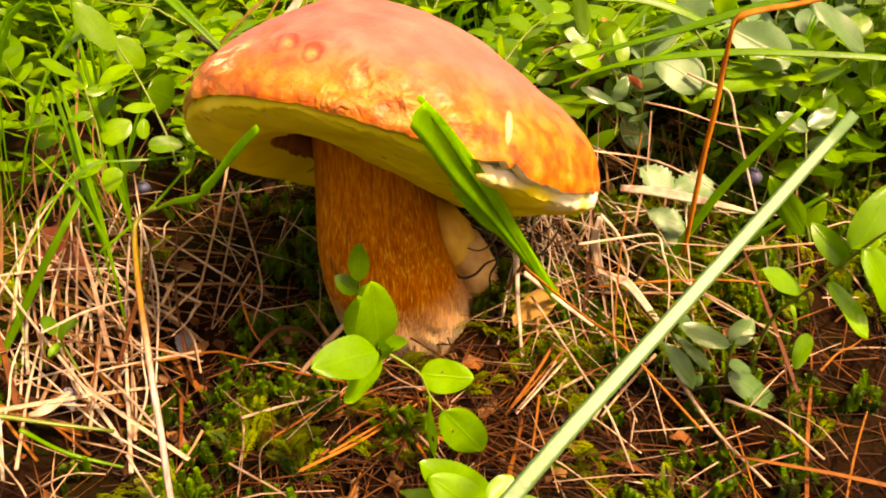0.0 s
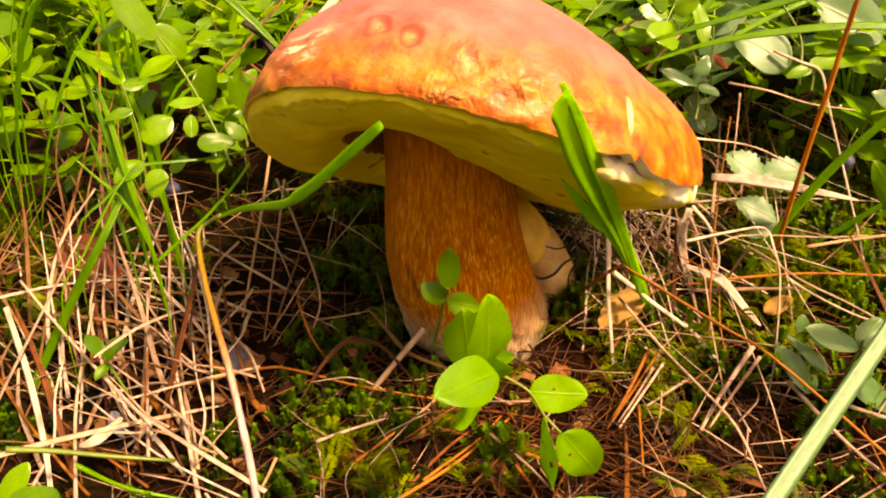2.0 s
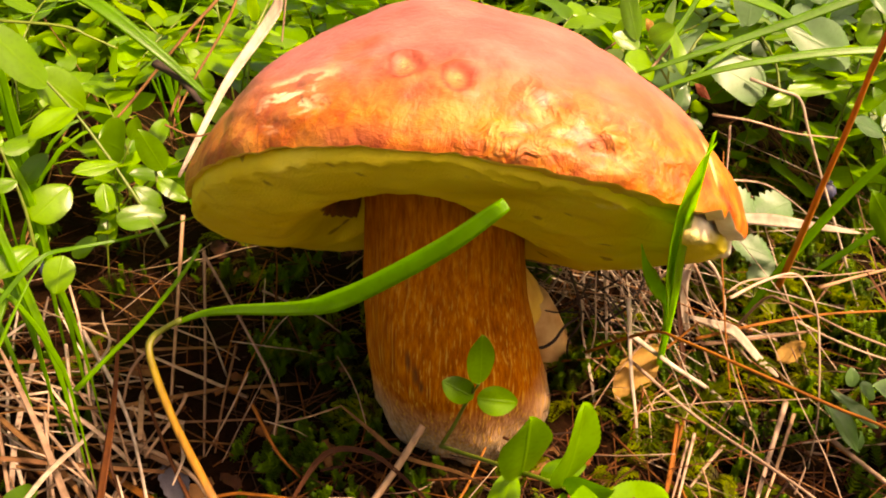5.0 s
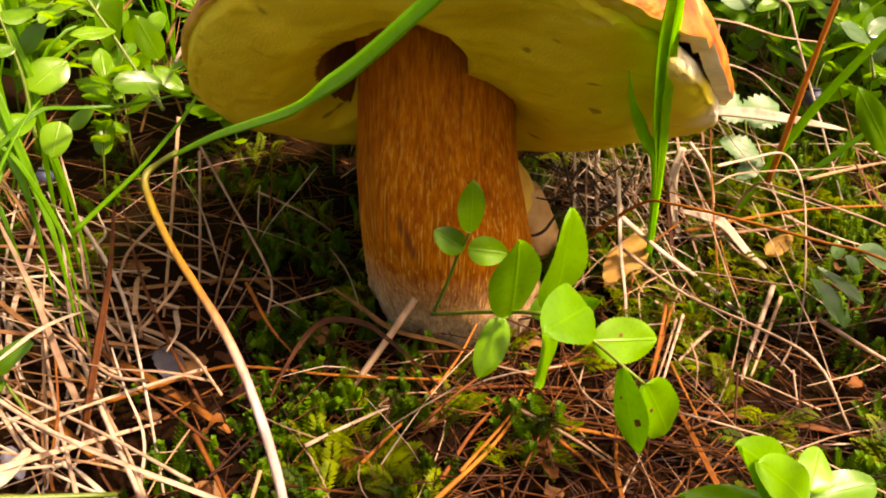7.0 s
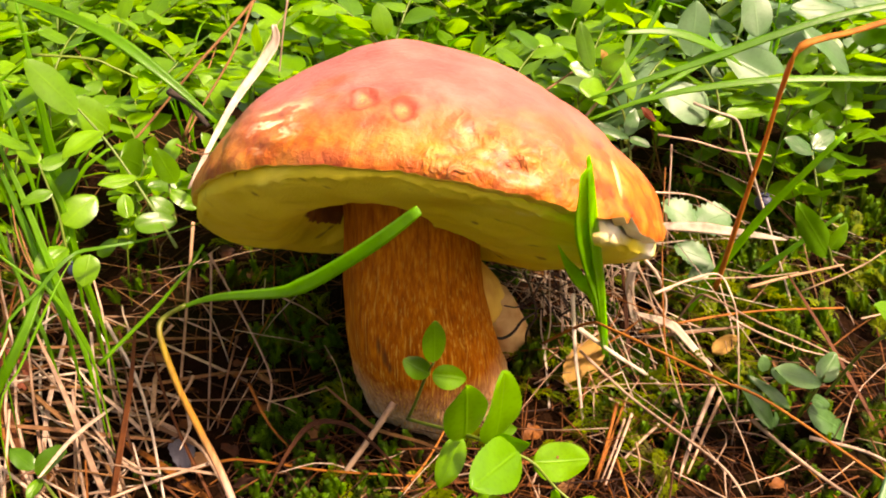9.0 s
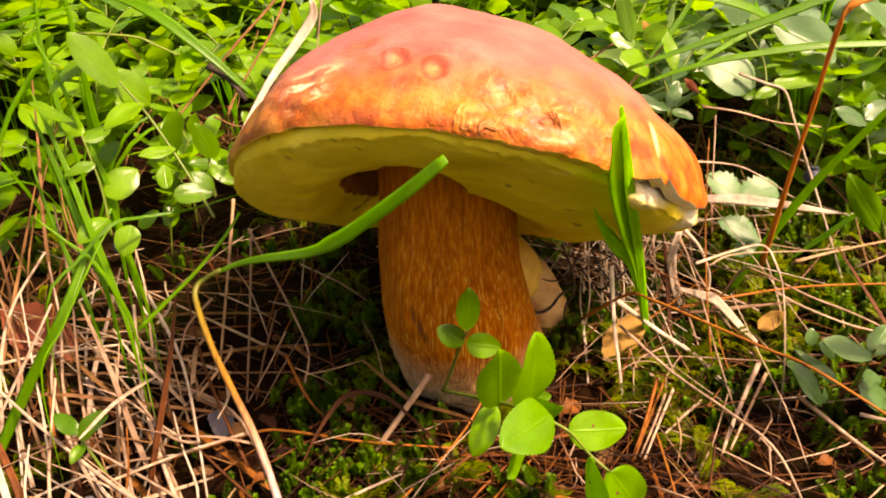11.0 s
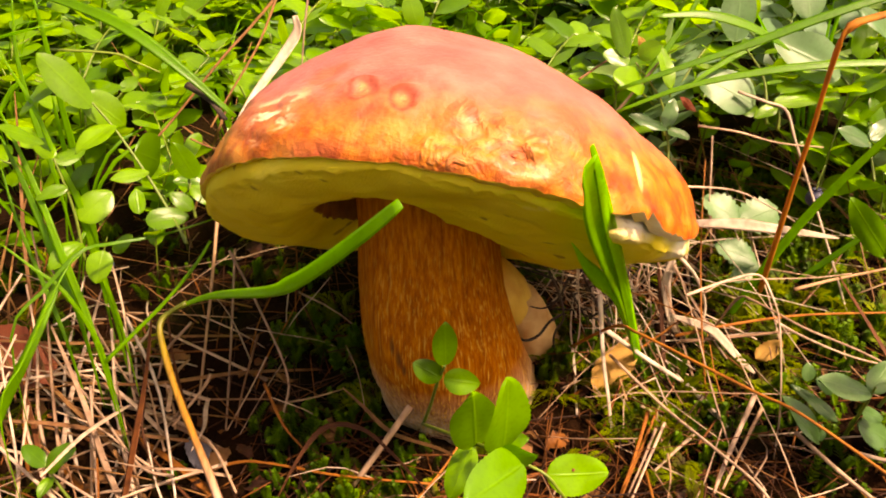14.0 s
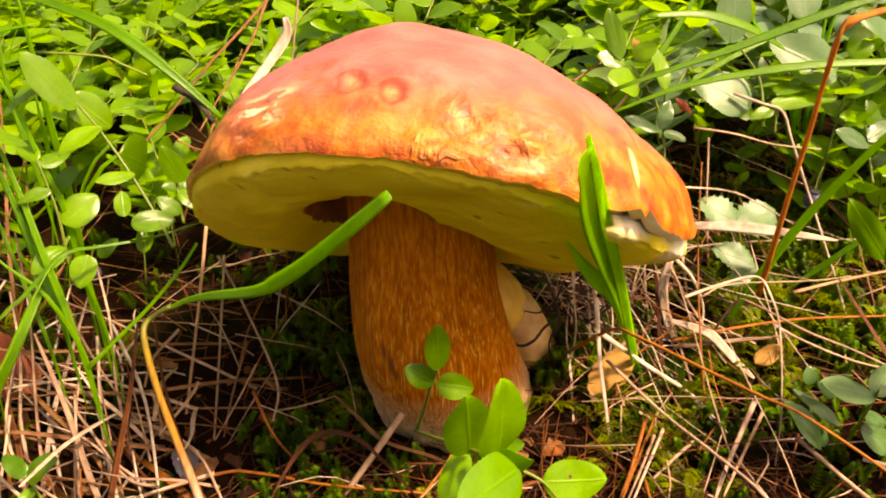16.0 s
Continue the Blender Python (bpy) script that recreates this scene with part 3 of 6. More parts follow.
def sprig(points, leaves, label, radius=0.0006, group="", meshes=None, name="bilberry_sprig", material=None):
    """A twig with its leaves: (base, tip, upper side, width)."""
    base = Vector(points[0])
    whole = holder(name, base, label, "bilberry sprig", group)
    local = [Vector(p) - base for p in points]
    link("stem", make_mesh("stem", *tube_data(local, radius, n=6 * len(points), flat=1.0, taper=(1.0, 0.6))), M_TWIG, whole)
    for k, (a, b, up, width) in enumerate(leaves):
        me = (meshes or LEAF_FINE)[k % len(meshes or LEAF_FINE)]
        if material:
            me = me.copy()
            me.materials[0] = material
        link("leaf", me, None, whole, at=leaf_pose(Vector(a) - base, Vector(b) - base, up, width))
    return whole


# ---- the forest floor ----
def build_ground():
    fine = np.linspace(-1, 1, 181)
    xs = np.sign(fine) * (0.32 * np.abs(fine) + 60 * np.abs(fine) ** 14)
    ys = np.sign(fine) * (0.32 * np.abs(fine) + 60 * np.abs(fine) ** 14) + 0.05
    verts = [(x, y, ground_z(x, y)) for y in ys for x in xs]
    n = len(xs)
    faces = [(j * n + i, j * n + i + 1, (j + 1) * n + i + 1, (j + 1) * n + i) for j in range(n - 1) for i in range(n - 1)]
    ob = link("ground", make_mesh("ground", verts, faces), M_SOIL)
    return tagged(ob, "dark brown humus forest floor under moss and litter", "ground", kind="structure")


build_ground()


# ---- the large mushroom ----
CAP_A, CAP_B, CAP_H, CAP_M = 0.0777, 0.0842, 0.053, 1.73
CAP_POSE = Matrix.Translation((-0.0003, 0.0021, 0.0705)) @ Matrix.Rotation(0.182, 4, "Y") @ Matrix.Rotation(-0.4485, 4, "X") @ Matrix.Rotation(0.016, 4, "Z")


def rim_wave(th, r):
    return -0.0061 * math.cos(2 * th + 1.292) * r * r


def bare_side(th):
    """1 where the skin has torn back from the pore layer, 0 elsewhere."""
    turn = (th + 0.15 + math.pi) % (2 * math.pi) - math.pi
    return math.exp(-(turn / 0.5) ** 2)


def hollow_edge(th):
    """How far from the stem the brown hollow in the pore layer reaches, as a share of the cap's radius."""
    return float(np.interp(math.degrees(th) % 360, (118, 134, 180, 204, 216, 230, 240, 248, 256, 262), (0.0, 0.44, 0.52, 0.60, 0.63, 0.66, 0.64, 0.56, 0.40, 0.0)))


def dent(p, at, size, depth):
    d2 = sum(((p[k] - at[k]) / size) ** 2 for k in range(3))
    return depth * math.exp(-d2) if d2 < 9 else 0.0


def ring(p, at, radius, wide, height):
    d = math.dist((p[0], p[1], at[2] + (p[2] - at[2]) * 0.8), at)
    return height * math.exp(-((d - radius) / wide) ** 2) if d < radius + 3 * wide else 0.0


def cap_relief(p):
    """Bumps, ring-shaped scars, pits and wrinkles of the skin."""
    v = Vector(p)
    z = 0.0012 * noise.noise(v * 45) + 0.0005 * noise.noise(v * 130)
    z += ring(p, (-0.0365, -0.0648, 0.0238), 0.0041, 0.0008, 0.0011) + ring(p, (-0.0275, -0.0719, 0.0209), 0.0041, 0.0008, 0.0011)
    z += dent(p, (-0.0365, -0.0648, 0.0238), 0.0026, -0.0007) + dent(p, (-0.0275, -0.0719, 0.0209), 0.0026, -0.0007)
    z += dent(p, (-0.0116, -0.0792, 0.0150), 0.0034, -0.0015) + dent(p, (-0.0432, -0.0518, 0.0292), 0.0035, -0.0012)
    z += dent(p, (0.0110, -0.0752, 0.0185), 0.0045, 0.0010)
    rough = math.exp(-((p[0] - 0.001) / 0.017) ** 2 - ((p[2] - 0.0105) / 0.0075) ** 2) if p[1] < -0.04 else 0
    z += rough * (0.0018 * noise.noise(v * 240) + 0.0010 * noise.noise(v * 520))
    rough = math.exp(-((p[0] + 0.056) / 0.012) ** 2 - ((p[2] - 0.016) / 0.009) ** 2) if p[1] < 0 else 0
    z += rough * 0.0013 * noise.noise(Vector((p[0] * 90, p[1] * 90, p[2] * 300)))
    if p[1] < -0.02:
        z += 0.0004 * math.exp(-((p[2] - 0.006) / 0.006) ** 2) * noise.noise(Vector((p[0] * 210, p[1] * 210, p[2] * 60)))
    return z


def cap_swell(p):
    """The large uneven forms of the cap: a flat at its back, a swelling on top and a fuller rim."""
    x, y, z = p
    top = 1 / (1 + math.exp(-(z - 0.018) / 0.004))
    swell = -0.0085 * math.exp(-((x - 0.042) / 0.017) ** 2 - ((y - 0.004) / 0.026) ** 2)
    swell += 0.0025 * math.exp(-((x + 0.022) / 0.017) ** 2 - ((y + 0.030) / 0.026) ** 2)
    rim = 0.0034 * math.exp(-((x - 0.069) / 0.014) ** 2 - ((y + 0.030) / 0.030) ** 2 - ((z - 0.010) / 0.014) ** 2)
    return top * swell + rim


def build_mushroom():
    whole = holder("mushroom", (0, 0, -0.012), "large bolete mushroom with tilted orange-brown cap and thick brown stem", "mushroom")
    local = Matrix.Translation((0, 0, 0.012)) @ CAP_POSE
    nt, ns = 260, 90
    # the cap: a domed skin that turns under at its rim
    verts, faces = [], []
    for i in range(ns + 1):
        s = i / ns
        zz = math.sin(s * math.pi / 2)
        rr = max(0.0, 1 - zz ** CAP_M) ** (1 / CAP_M)
        for j in range(nt):
            th = 2 * math.pi * j / nt
            lobe = 1 + 0.012 * math.sin(3 * th + 0.6) + 0.008 * math.sin(5 * th + 2.0)
            p = (CAP_A * rr * lobe * math.cos(th), CAP_B * rr * lobe * math.sin(th), CAP_H * zz + rim_wave(th, rr))
            out = Vector((p[0] / CAP_A ** 2, p[1] / CAP_B ** 2, max(0.0, CAP_H * zz) / CAP_H ** 2)).normalized()
            lip = torn = 0.0
            side = bare_side(th)
            if i < 6:
                # the ragged, torn lower edge
                wob = noise.noise(Vector((math.cos(th) * 16, math.sin(th) * 16, 2.5)))
                fine = noise.noise(Vector((math.cos(th) * 60, math.sin(th) * 60, 4.5)))
                torn = (0.0006 * wob + 0.0005 * fine) * (1 - i / 6)
                gap = math.exp(-((p[0] - 0.0345) / 0.0055) ** 2) if p[1] < 0 else 0
                torn += (1 - i / 6) * gap * (0.0026 + 0.0022 * noise.noise(Vector((p[0] * 620, 1, 1))) + 0.0014 * noise.noise(Vector((p[0] * 1500, 2, 1))))
                torn += (1 - i / 6) * side * (0.0024 + 0.0010 * wob + 0.0016 * fine)
                lip = 0.0003 * math.sin(i / 6 * math.pi)
            v = Vector(p) + out * (cap_relief(p) + cap_swell(p) + lip) + Vector((0, 0, torn))
            verts.append(v)
    for i in range(ns):
        for j in range(nt):
            a, b = i * nt + j, i * nt + (j + 1) % nt
            faces.append((a, b, b + nt, a + nt))
    # inner turned edge
    base = len(verts)
    for k, (shrink, drop) in enumerate(((0.9965, -0.0003), (0.95, 0.0008))):
        for j in range(nt):
            th = 2 * math.pi * j / nt
            v = verts[j]
            flesh = 0.0014 * k * math.exp(-((th - 5.08) / 0.74) ** 6)
            verts.append(Vector((v.x * shrink, v.y * shrink, v.z + drop - flesh)))
    edge = [tuple(v) for v in verts[:nt]] + [tuple(v) for v in verts[base:]]
    del verts[base:]
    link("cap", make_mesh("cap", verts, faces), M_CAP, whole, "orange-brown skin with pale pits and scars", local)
    faces = []
    for j in range(nt):
        b = (j + 1) % nt
        faces.append((j, nt + j, nt + b, b))
        faces.append((nt + j, 2 * nt + j, 2 * nt + b, nt + b))
    link("torn_edge", make_mesh("torn_edge", edge, faces), M_EDGE, whole, "thin ragged white edge of the cap skin", local)
    # the pore layer: a thick, rounded cushion under the cap
    verts, faces = [], []
    prof = []
    for k in range(61):
        r = 0.974 - 0.734 * (k / 60) ** 1.15
        sunk = max(0.0, (0.68 - r) / 0.44)
        prof.append((r, -math.sqrt(max(0, 1 - r ** 5)) + 1.25 * sunk ** 1.4))
    prof = [(0.93, 0.35), (0.962, 0.16), (0.976, 0.04)] + prof
    prof = [(r * (1 + 0.010 * max(0.0, (r - 0.7) / 0.276)), z) for r, z in prof]
    for r, z in prof:
        for j in range(nt):
            th = 2 * math.pi * j / nt
            lobe = 1 + 0.012 * math.sin(3 * th + 0.6) + 0.008 * math.sin(5 * th + 2.0)
            lobe *= 1 + 0.018 * math.exp(-((th - 6.10) / 0.2) ** 2) - 0.016 * math.exp(-((th - 5.25) / 0.35) ** 2)
            lobe *= 1 + (0.018 * bare_side(th) - 0.004 - (0.003 + 0.004 / (1 + math.exp((4.4 - th) / 0.12))) * max(0.0, -math.sin(th)) - 0.028 * math.exp(-((th - 5.08) / 0.74) ** 6)) * max(0.0, (r - 0.6) / 0.4)
            x, y = CAP_A * r * lobe * math.cos(th), CAP_B * r * lobe * math.sin(th)
            edge = 1 if r > 0.5 else 0.4
            dz = 0.0013 * noise.noise(Vector((x * 60, y * 60, 5))) * edge + 0.0004 * noise.noise(Vector((x * 260, y * 260, 1)))
            if r > 0.95:
                dz += 0.0011 * noise.noise(Vector((x * 420, y * 420, 9))) + 0.0006 * noise.noise(Vector((x * 1100, y * 1100, 3)))
            turn = (th + 1.85 + math.pi) % (2 * math.pi) - math.pi
            deep = 0.0130 - 0.0058 * math.exp(-(turn / 0.6) ** 2) + 0.0025 * math.sin(th)
            near = min(1.0, max(0.0, (0.80 - r) / 0.42))
            dz -= near * near * (3 - 2 * near) * (0.0056 + 0.0050 * math.cos(th))
            inside = min(1.0, max(0.0, (hollow_edge(th) + 0.008 * noise.noise(Vector((x * 200, y * 200, 8))) - r) / 0.035))
            dz += 0.016 * inside * inside * (3 - 2 * inside)
            if hollow_edge(th) > 0.3:
                lift = min(1.0, max(0.0, (hollow_edge(th) + 0.15 - r) / 0.15))
                dz += 0.0045 * lift * lift * (3 - 2 * lift)
            verts.append((x, y, z * deep + rim_wave(th, r) + dz))
    for i in range(len(prof) - 1):
        for j in range(nt):
            a, b = i * nt + j, i * nt + (j + 1) % nt
            faces.append((a, a + nt, b + nt, b))
    data = make_mesh("pore_layer", verts, faces)
    link("pore_layer", data, M_PORE, whole, "olive-yellow pore layer with dark flecks and a brown hollow", local)
    data.materials.append(M_HOLLOW)
    for n, face in enumerate(data.polygons):
        i, j = divmod(n, nt)
        face.material_index = 1 if prof[i][0] < hollow_edge(2 * math.pi * j / nt) + 0.016 else 0
    # the stem
    verts, faces = [], []
    prof = [(-0.022, 0.010, 0.010, 0.018), (-0.014, 0.007, 0.007, 0.0262), (-0.004, 0.0037, 0.0050, 0.0292), (0.0032, 0.0018, 0.0019, 0.0288), (0.0104, -0.0001, -0.0017, 0.0281),
            (0.0175, -0.0019, -0.0046, 0.0271), (0.0247, -0.0035, -0.0064, 0.0262), (0.0319, -0.0048, -0.0071, 0.0254), (0.0463, -0.0063, -0.0061, 0.0241),
            (0.0606, -0.0064, -0.0043, 0.0232), (0.075, -0.0060, -0.0024, 0.0230), (0.094, -0.0050, 0.0, 0.0245)]
    zs = np.linspace(-0.022, 0.094, 60)
    pz, px, py, pr = zip(*prof)
    for z in zs:
        c, cy, r = np.interp(z, pz, px), np.interp(z, pz, py), np.interp(z, pz, pr)
        for j in range(96):
            th = 2 * math.pi * j / 96
            d = 0.0011 * noise.noise(Vector((math.cos(th) * 2.2, math.sin(th) * 2.2, z * 26)))
            d += 0.00055 * noise.noise(Vector((math.cos(th) * 11, math.sin(th) * 11, z * 45)))
            if z < 0.01:
                d += 0.0014 * noise.noise(Vector((math.cos(th) * 6, math.sin(th) * 6, z * 120)))
            verts.append((c + (r + d) * math.cos(th), cy + (r + d) * math.sin(th), z))
    for i in range(len(zs) - 1):
        for j in range(96):
            a, b = i * 96 + j, i * 96 + (j + 1) % 96
            faces.append((a, b, b + 96, a + 96))
    link("stem", make_mesh("stem", verts, faces), M_STEM, whole, "thick brown stem with pale fibres and whitish base", Matrix.Translation((0, 0, 0.012)))
    return whole


build_mushroom()


# ---- the young mushroom ----
def lathe(profile, sides, bend=0.0, rough=0.0006, seed=0):
    verts, faces = [], []
    for z, r in profile:
        for j in range(sides):
            th = 2 * math.pi * j / sides
            d = 1 + rough / max(r, 0.002) * noise.noise(Vector((math.cos(th) * 3 + seed, math.sin(th) * 3, z * 220)))
            verts.append((r * d * math.cos(th) + bend * z, r * d * math.sin(th), z))
    for i in range(len(profile) - 1):
        for j in range(sides):
            a, b = i * sides + j, i * sides + (j + 1) % sides
            faces.append((a, b, b + sides, a + sides))
    faces.append(tuple(range(sides - 1, -1, -1)))
    faces.append(tuple((len(profile) - 1) * sides + j for j in range(sides)))
    return verts, faces


young = holder("young_mushroom", (0.0385, 0.015, -0.002), "small cream-coloured young mushroom beside the big stem", "mushroom")
link("stem", make_mesh("stem", *lathe([(-0.006, 0.007), (0.0, 0.0100), (0.008, 0.0108), (0.016, 0.0104), (0.024, 0.0095), (0.03, 0.0085)], 40, -0.40)), M_YOUNG_STEM, young)
link("cap", make_mesh("cap", *lathe([(0.0, 0.008), (0.001, 0.0125), (0.005, 0.0150), (0.011, 0.0152), (0.017, 0.0135), (0.022, 0.0100), (0.025, 0.0055), (0.0262, 0.001)], 48, -0.2, 0.0010)), M_YOUNG, young, "cream-yellow rounded cap", Matrix.Translation((-0.013, 0, 0.020)) @ Matrix.Rotation(-0.30, 4, "Y") @ Matrix.Diagonal((0.72, 0.76, 1.12, 1)))


def grass_plant(blades, label):
    base = Vector(blades[0][0][-1])
    whole = holder("grass_shoot", base, label, "grass shoot")
    for points, width, more in blades:
        local = [tuple(Vector(p) - base) for p in points]
        link("blade", make_mesh("blade", *blade_data(local, width, **more)), M_GRASS_LIT, whole)
    return whole


M_GREY = dry_material("grey_leaf", (0.16, 0.16, 0.22), (0.22, 0.22, 0.28), (0.18, 0.17, 0.2), stretch=(120, 120, 120), share=0.1)


def fallen_leaf(base, tip, up, width, label, material, k):
    data = make_mesh("fallen_leaf", *leaf_data(0.62, 0.30 - 0.1 * k, -0.18 + 0.09 * k, 0.08, 0.05, 14, 8, 0.012, seed=20 + k))
    return tagged(link("fallen_leaf", data, material, at=leaf_pose(base, tip, up, width)), label, "dead leaf")


def berry(at, label):
    whole = holder("bilberry", at, label, "berry", "berries")
    prof = [(0.0035 * math.sin(a), 0.0037 * math.cos(a)) for a in np.linspace(-1.45, 1.25, 12)] + [(0.0029, 0.0009), (0.0026, 0.0003)]
    fruit = link("fruit", make_mesh("fruit", *lathe(prof, 24, 0, 0.0001)), M_BERRY, whole)
    rim = [(0.0033, 0.0016), (0.0040, 0.0018), (0.0041, 0.0014), (0.0034, 0.0011)]
    link("crown", make_mesh("crown", *lathe(rim, 20, 0, 0.0003)), M_BERRY, fruit)
    link("stalk", make_mesh("stalk", *tube_data([(0, 0, 0.003), (0.001, 0.001, 0.008), (0.003, 0.002, 0.013)], 0.0004, 8)), M_TWIG, whole)


berry((-0.1429, 0.1040, 0.0100), "ripe dark blue bilberry among shaded leaves")
berry((0.1522, 0.0301, 0.0476), "dusty blue bilberry hanging over moss")


def bark_bits():
    """Small curved flakes of bark and leaf lying in the litter."""
    rnd = random.Random(71)
    for name, material, label, count in (("bark_litter", M_NEEDLE_OLD, "red-brown bark flakes and leaf bits", 90), ("leaf_litter", M_BROWN, "dark brown bits of old leaves", 60)):
        verts, faces = [], []
        for n in range(count):
            x, y = (rnd.gauss(0.03, 0.06), rnd.gauss(-0.06, 0.04)) if n % 2 else (rnd.gauss(-0.09, 0.05), rnd.gauss(0.0, 0.05))
            if x * x + y * y < 0.034 ** 2:
                continue
            v, fc = leaf_data(rnd.uniform(0.3, 0.7), 0.3, rnd.uniform(-0.3, 0.3), 0.15, 0.15, 6, 4, 0.03, seed=n)
            a = rnd.uniform(0, 6.283)
            base = Vector((x, y, ground_z(x, y) + rnd.uniform(0.001, 0.006)))
            size = rnd.uniform(0.004, 0.011)
            m = leaf_pose(base, base + Vector((math.cos(a), math.sin(a), rnd.uniform(-0.2, 0.4))) * size, (rnd.gauss(0, 0.4), rnd.gauss(0, 0.4), 1))
            k = len(verts)
            verts.extend(m @ Vector(p) for p in v)
            faces.extend(tuple(i + k for i in f) for f in fc)
        tagged(link(name, make_mesh(name, verts, faces), material), label, "litter", kind="stuff")


bark_bits()


def leaf_spot(plant, which, u, v, size, seed):
    """A ragged brown spot on one leaf of a sprig."""
    leaf = [ob for ob in bpy.data.objects if ob.parent == plant and ob.name.startswith("leaf")][which]
    rnd = random.Random(seed)
    ring = [(u + size * rnd.uniform(0.6, 1.1) * math.cos(k * 0.628), v + size * rnd.uniform(0.6, 1.1) * math.sin(k * 0.628)) for k in range(10)]
    verts = []
    for lift in (0.006, 0.016):
        for x, y in ring:
            near = min(leaf.data.vertices, key=lambda q: (q.co.x - x) ** 2 + (q.co.y - y) ** 2 - 0.002 * q.co.z)
            verts.append((x, y, near.co.z + lift))
    faces = [tuple(range(10, 20))] + [(k, (k + 1) % 10, 10 + (k + 1) % 10, 10 + k) for k in range(10)]
    link("brown_spot", make_mesh("brown_spot", verts, faces, False), M_RED, leaf, "dry red-brown spot")


# ---- single blades and stalks ----
grass_blade([(-0.0150, -0.2150, 0.0350), (0.0340, -0.1700, 0.0690), (0.0704, -0.1380, 0.0895), (0.1226, -0.0927, 0.1192)], 0.0036, "broad pale green grass blade arching over the floor", M_GRASS_PALE, ends=(0.9, 0.8), fold=0.12)
grass_blade([(-0.0824, -0.0395, 0.0657), (-0.0738, -0.0430, 0.0707), (-0.0658, -0.0522, 0.0766), (-0.0529, -0.0690, 0.0856), (-0.0473, -0.0800, 0.0927), (-0.0410, -0.0870, 0.0993), (-0.0310, -0.0985, 0.1118), (-0.0230, -0.1030, 0.1202)], 0.0038, "bright green grass blade leaning before the mushroom stem", M_GRASS, ends=(0.18, 0.55), fold=0.2, belly=0.6, n=36)
straw([(-0.0775, -0.0412, 0.0690), (-0.0822, -0.0400, 0.0660), (-0.0850, -0.0412, 0.0640), (-0.0847, -0.0457, 0.0609), (-0.0801, -0.0599, 0.0552), (-0.0743, -0.0748, 0.0516), (-0.0692, -0.0872, 0.0475), (-0.0653, -0.0976, 0.0405), (-0.0620, -0.1070, 0.0270), (-0.0605, -0.1140, 0.0060), (-0.0600, -0.1170, -0.0200)], 0.00108, "yellow bent grass stalk fading to pinkish white", M_YELLOW, "grass_stalk", "grass stalk", n=30, flat=0.65, taper=(0.75, 1.0))
straw([(-0.1061, -0.0300, 0.0454), (-0.0976, -0.0262, 0.0517), (-0.0880, -0.0225, 0.0590), (-0.0779, -0.0187, 0.0686), (-0.0730, -0.0150, 0.0743)], 0.0007, "thin green grass stalk beside the straw", M_GRASS, "grass_stalk", "grass stalk")
grass_plant([
    ([(0.0147, -0.0941, 0.1248), (0.0209, -0.0830, 0.1125), (0.0283, -0.0700, 0.0964), (0.0373, -0.0560, 0.0772), (0.0468, -0.0420, 0.0555), (0.0710, -0.0036, -0.0013)], 0.0042, dict(ends=(0.35, 0.7), face=(0.0, -1, 0.5))),
    ([(0.0136, -0.0941, 0.1206), (0.0188, -0.0830, 0.1101), (0.0259, -0.0700, 0.0936), (0.0352, -0.0560, 0.0758), (0.0462, -0.0420, 0.0546), (0.0702, -0.0036, 0.0027)], 0.0088, dict(ends=(0.85, 0.3), belly=0.15, fold=0.3, face=(0.05, -1, 0.55))),
    ([(0.0212, -0.0660, 0.0893), (0.0275, -0.0580, 0.0785), (0.0348, -0.0520, 0.0687), (0.0439, -0.0440, 0.0560), (0.0691, -0.0060, 0.0045)], 0.0046, dict(ends=(0.05, 0.4), face=(0.0, -1, 0.6))),
], "folded green grass shoot with three blades before the cap")

# ---- grass beside the bilberry clump ----
rooted_blade([(-0.1175, 0.0000, 0.0269), (-0.1212, 0.0070, 0.0420), (-0.1263, 0.0140, 0.0623), (-0.1303, 0.0210, 0.0759), (-0.1350, 0.0280, 0.0895), (-0.1404, 0.0350, 0.1040)], 0.004)
rooted_blade([(-0.1280, 0.0500, 0.0318), (-0.1271, 0.0520, 0.0503), (-0.1271, 0.0540, 0.0702), (-0.1281, 0.0560, 0.0935), (-0.1287, 0.0580, 0.1172), (-0.1296, 0.0600, 0.1359)], 0.0046)
rooted_blade([(-0.1154, 0.0200, 0.0286), (-0.1193, 0.0240, 0.0521), (-0.1213, 0.0280, 0.0720), (-0.1261, 0.0320, 0.0872), (-0.1302, 0.0360, 0.1039), (-0.1374, 0.0400, 0.1210)], 0.0034)
rooted_blade([(-0.1080, -0.0200, 0.0774), (-0.1108, -0.0275, 0.0748), (-0.1158, -0.0350, 0.0671), (-0.1221, -0.0425, 0.0564), (-0.1282, -0.0500, 0.0461)], 0.0012)
rooted_blade([(-0.1332, -0.0200, 0.0522), (-0.1235, -0.0120, 0.0619), (-0.1138, -0.0040, 0.0692), (-0.1062, 0.0040, 0.0673), (-0.0922, 0.0120, 0.0652), (-0.0750, 0.0200, 0.0662)], 0.0022)
rooted_blade([(-0.1129, -0.0100, 0.0300), (-0.1152, -0.0075, 0.0417), (-0.1216, -0.0050, 0.0573), (-0.1290, -0.0025, 0.0642), (-0.1374, 0.0000, 0.0726)], 0.0022)
rooted_blade([(-0.1348, 0.0200, 0.0214), (-0.1408, 0.0300, 0.0398), (-0.1475, 0.0400, 0.0626), (-0.1516, 0.0500, 0.0805)], 0.0025)
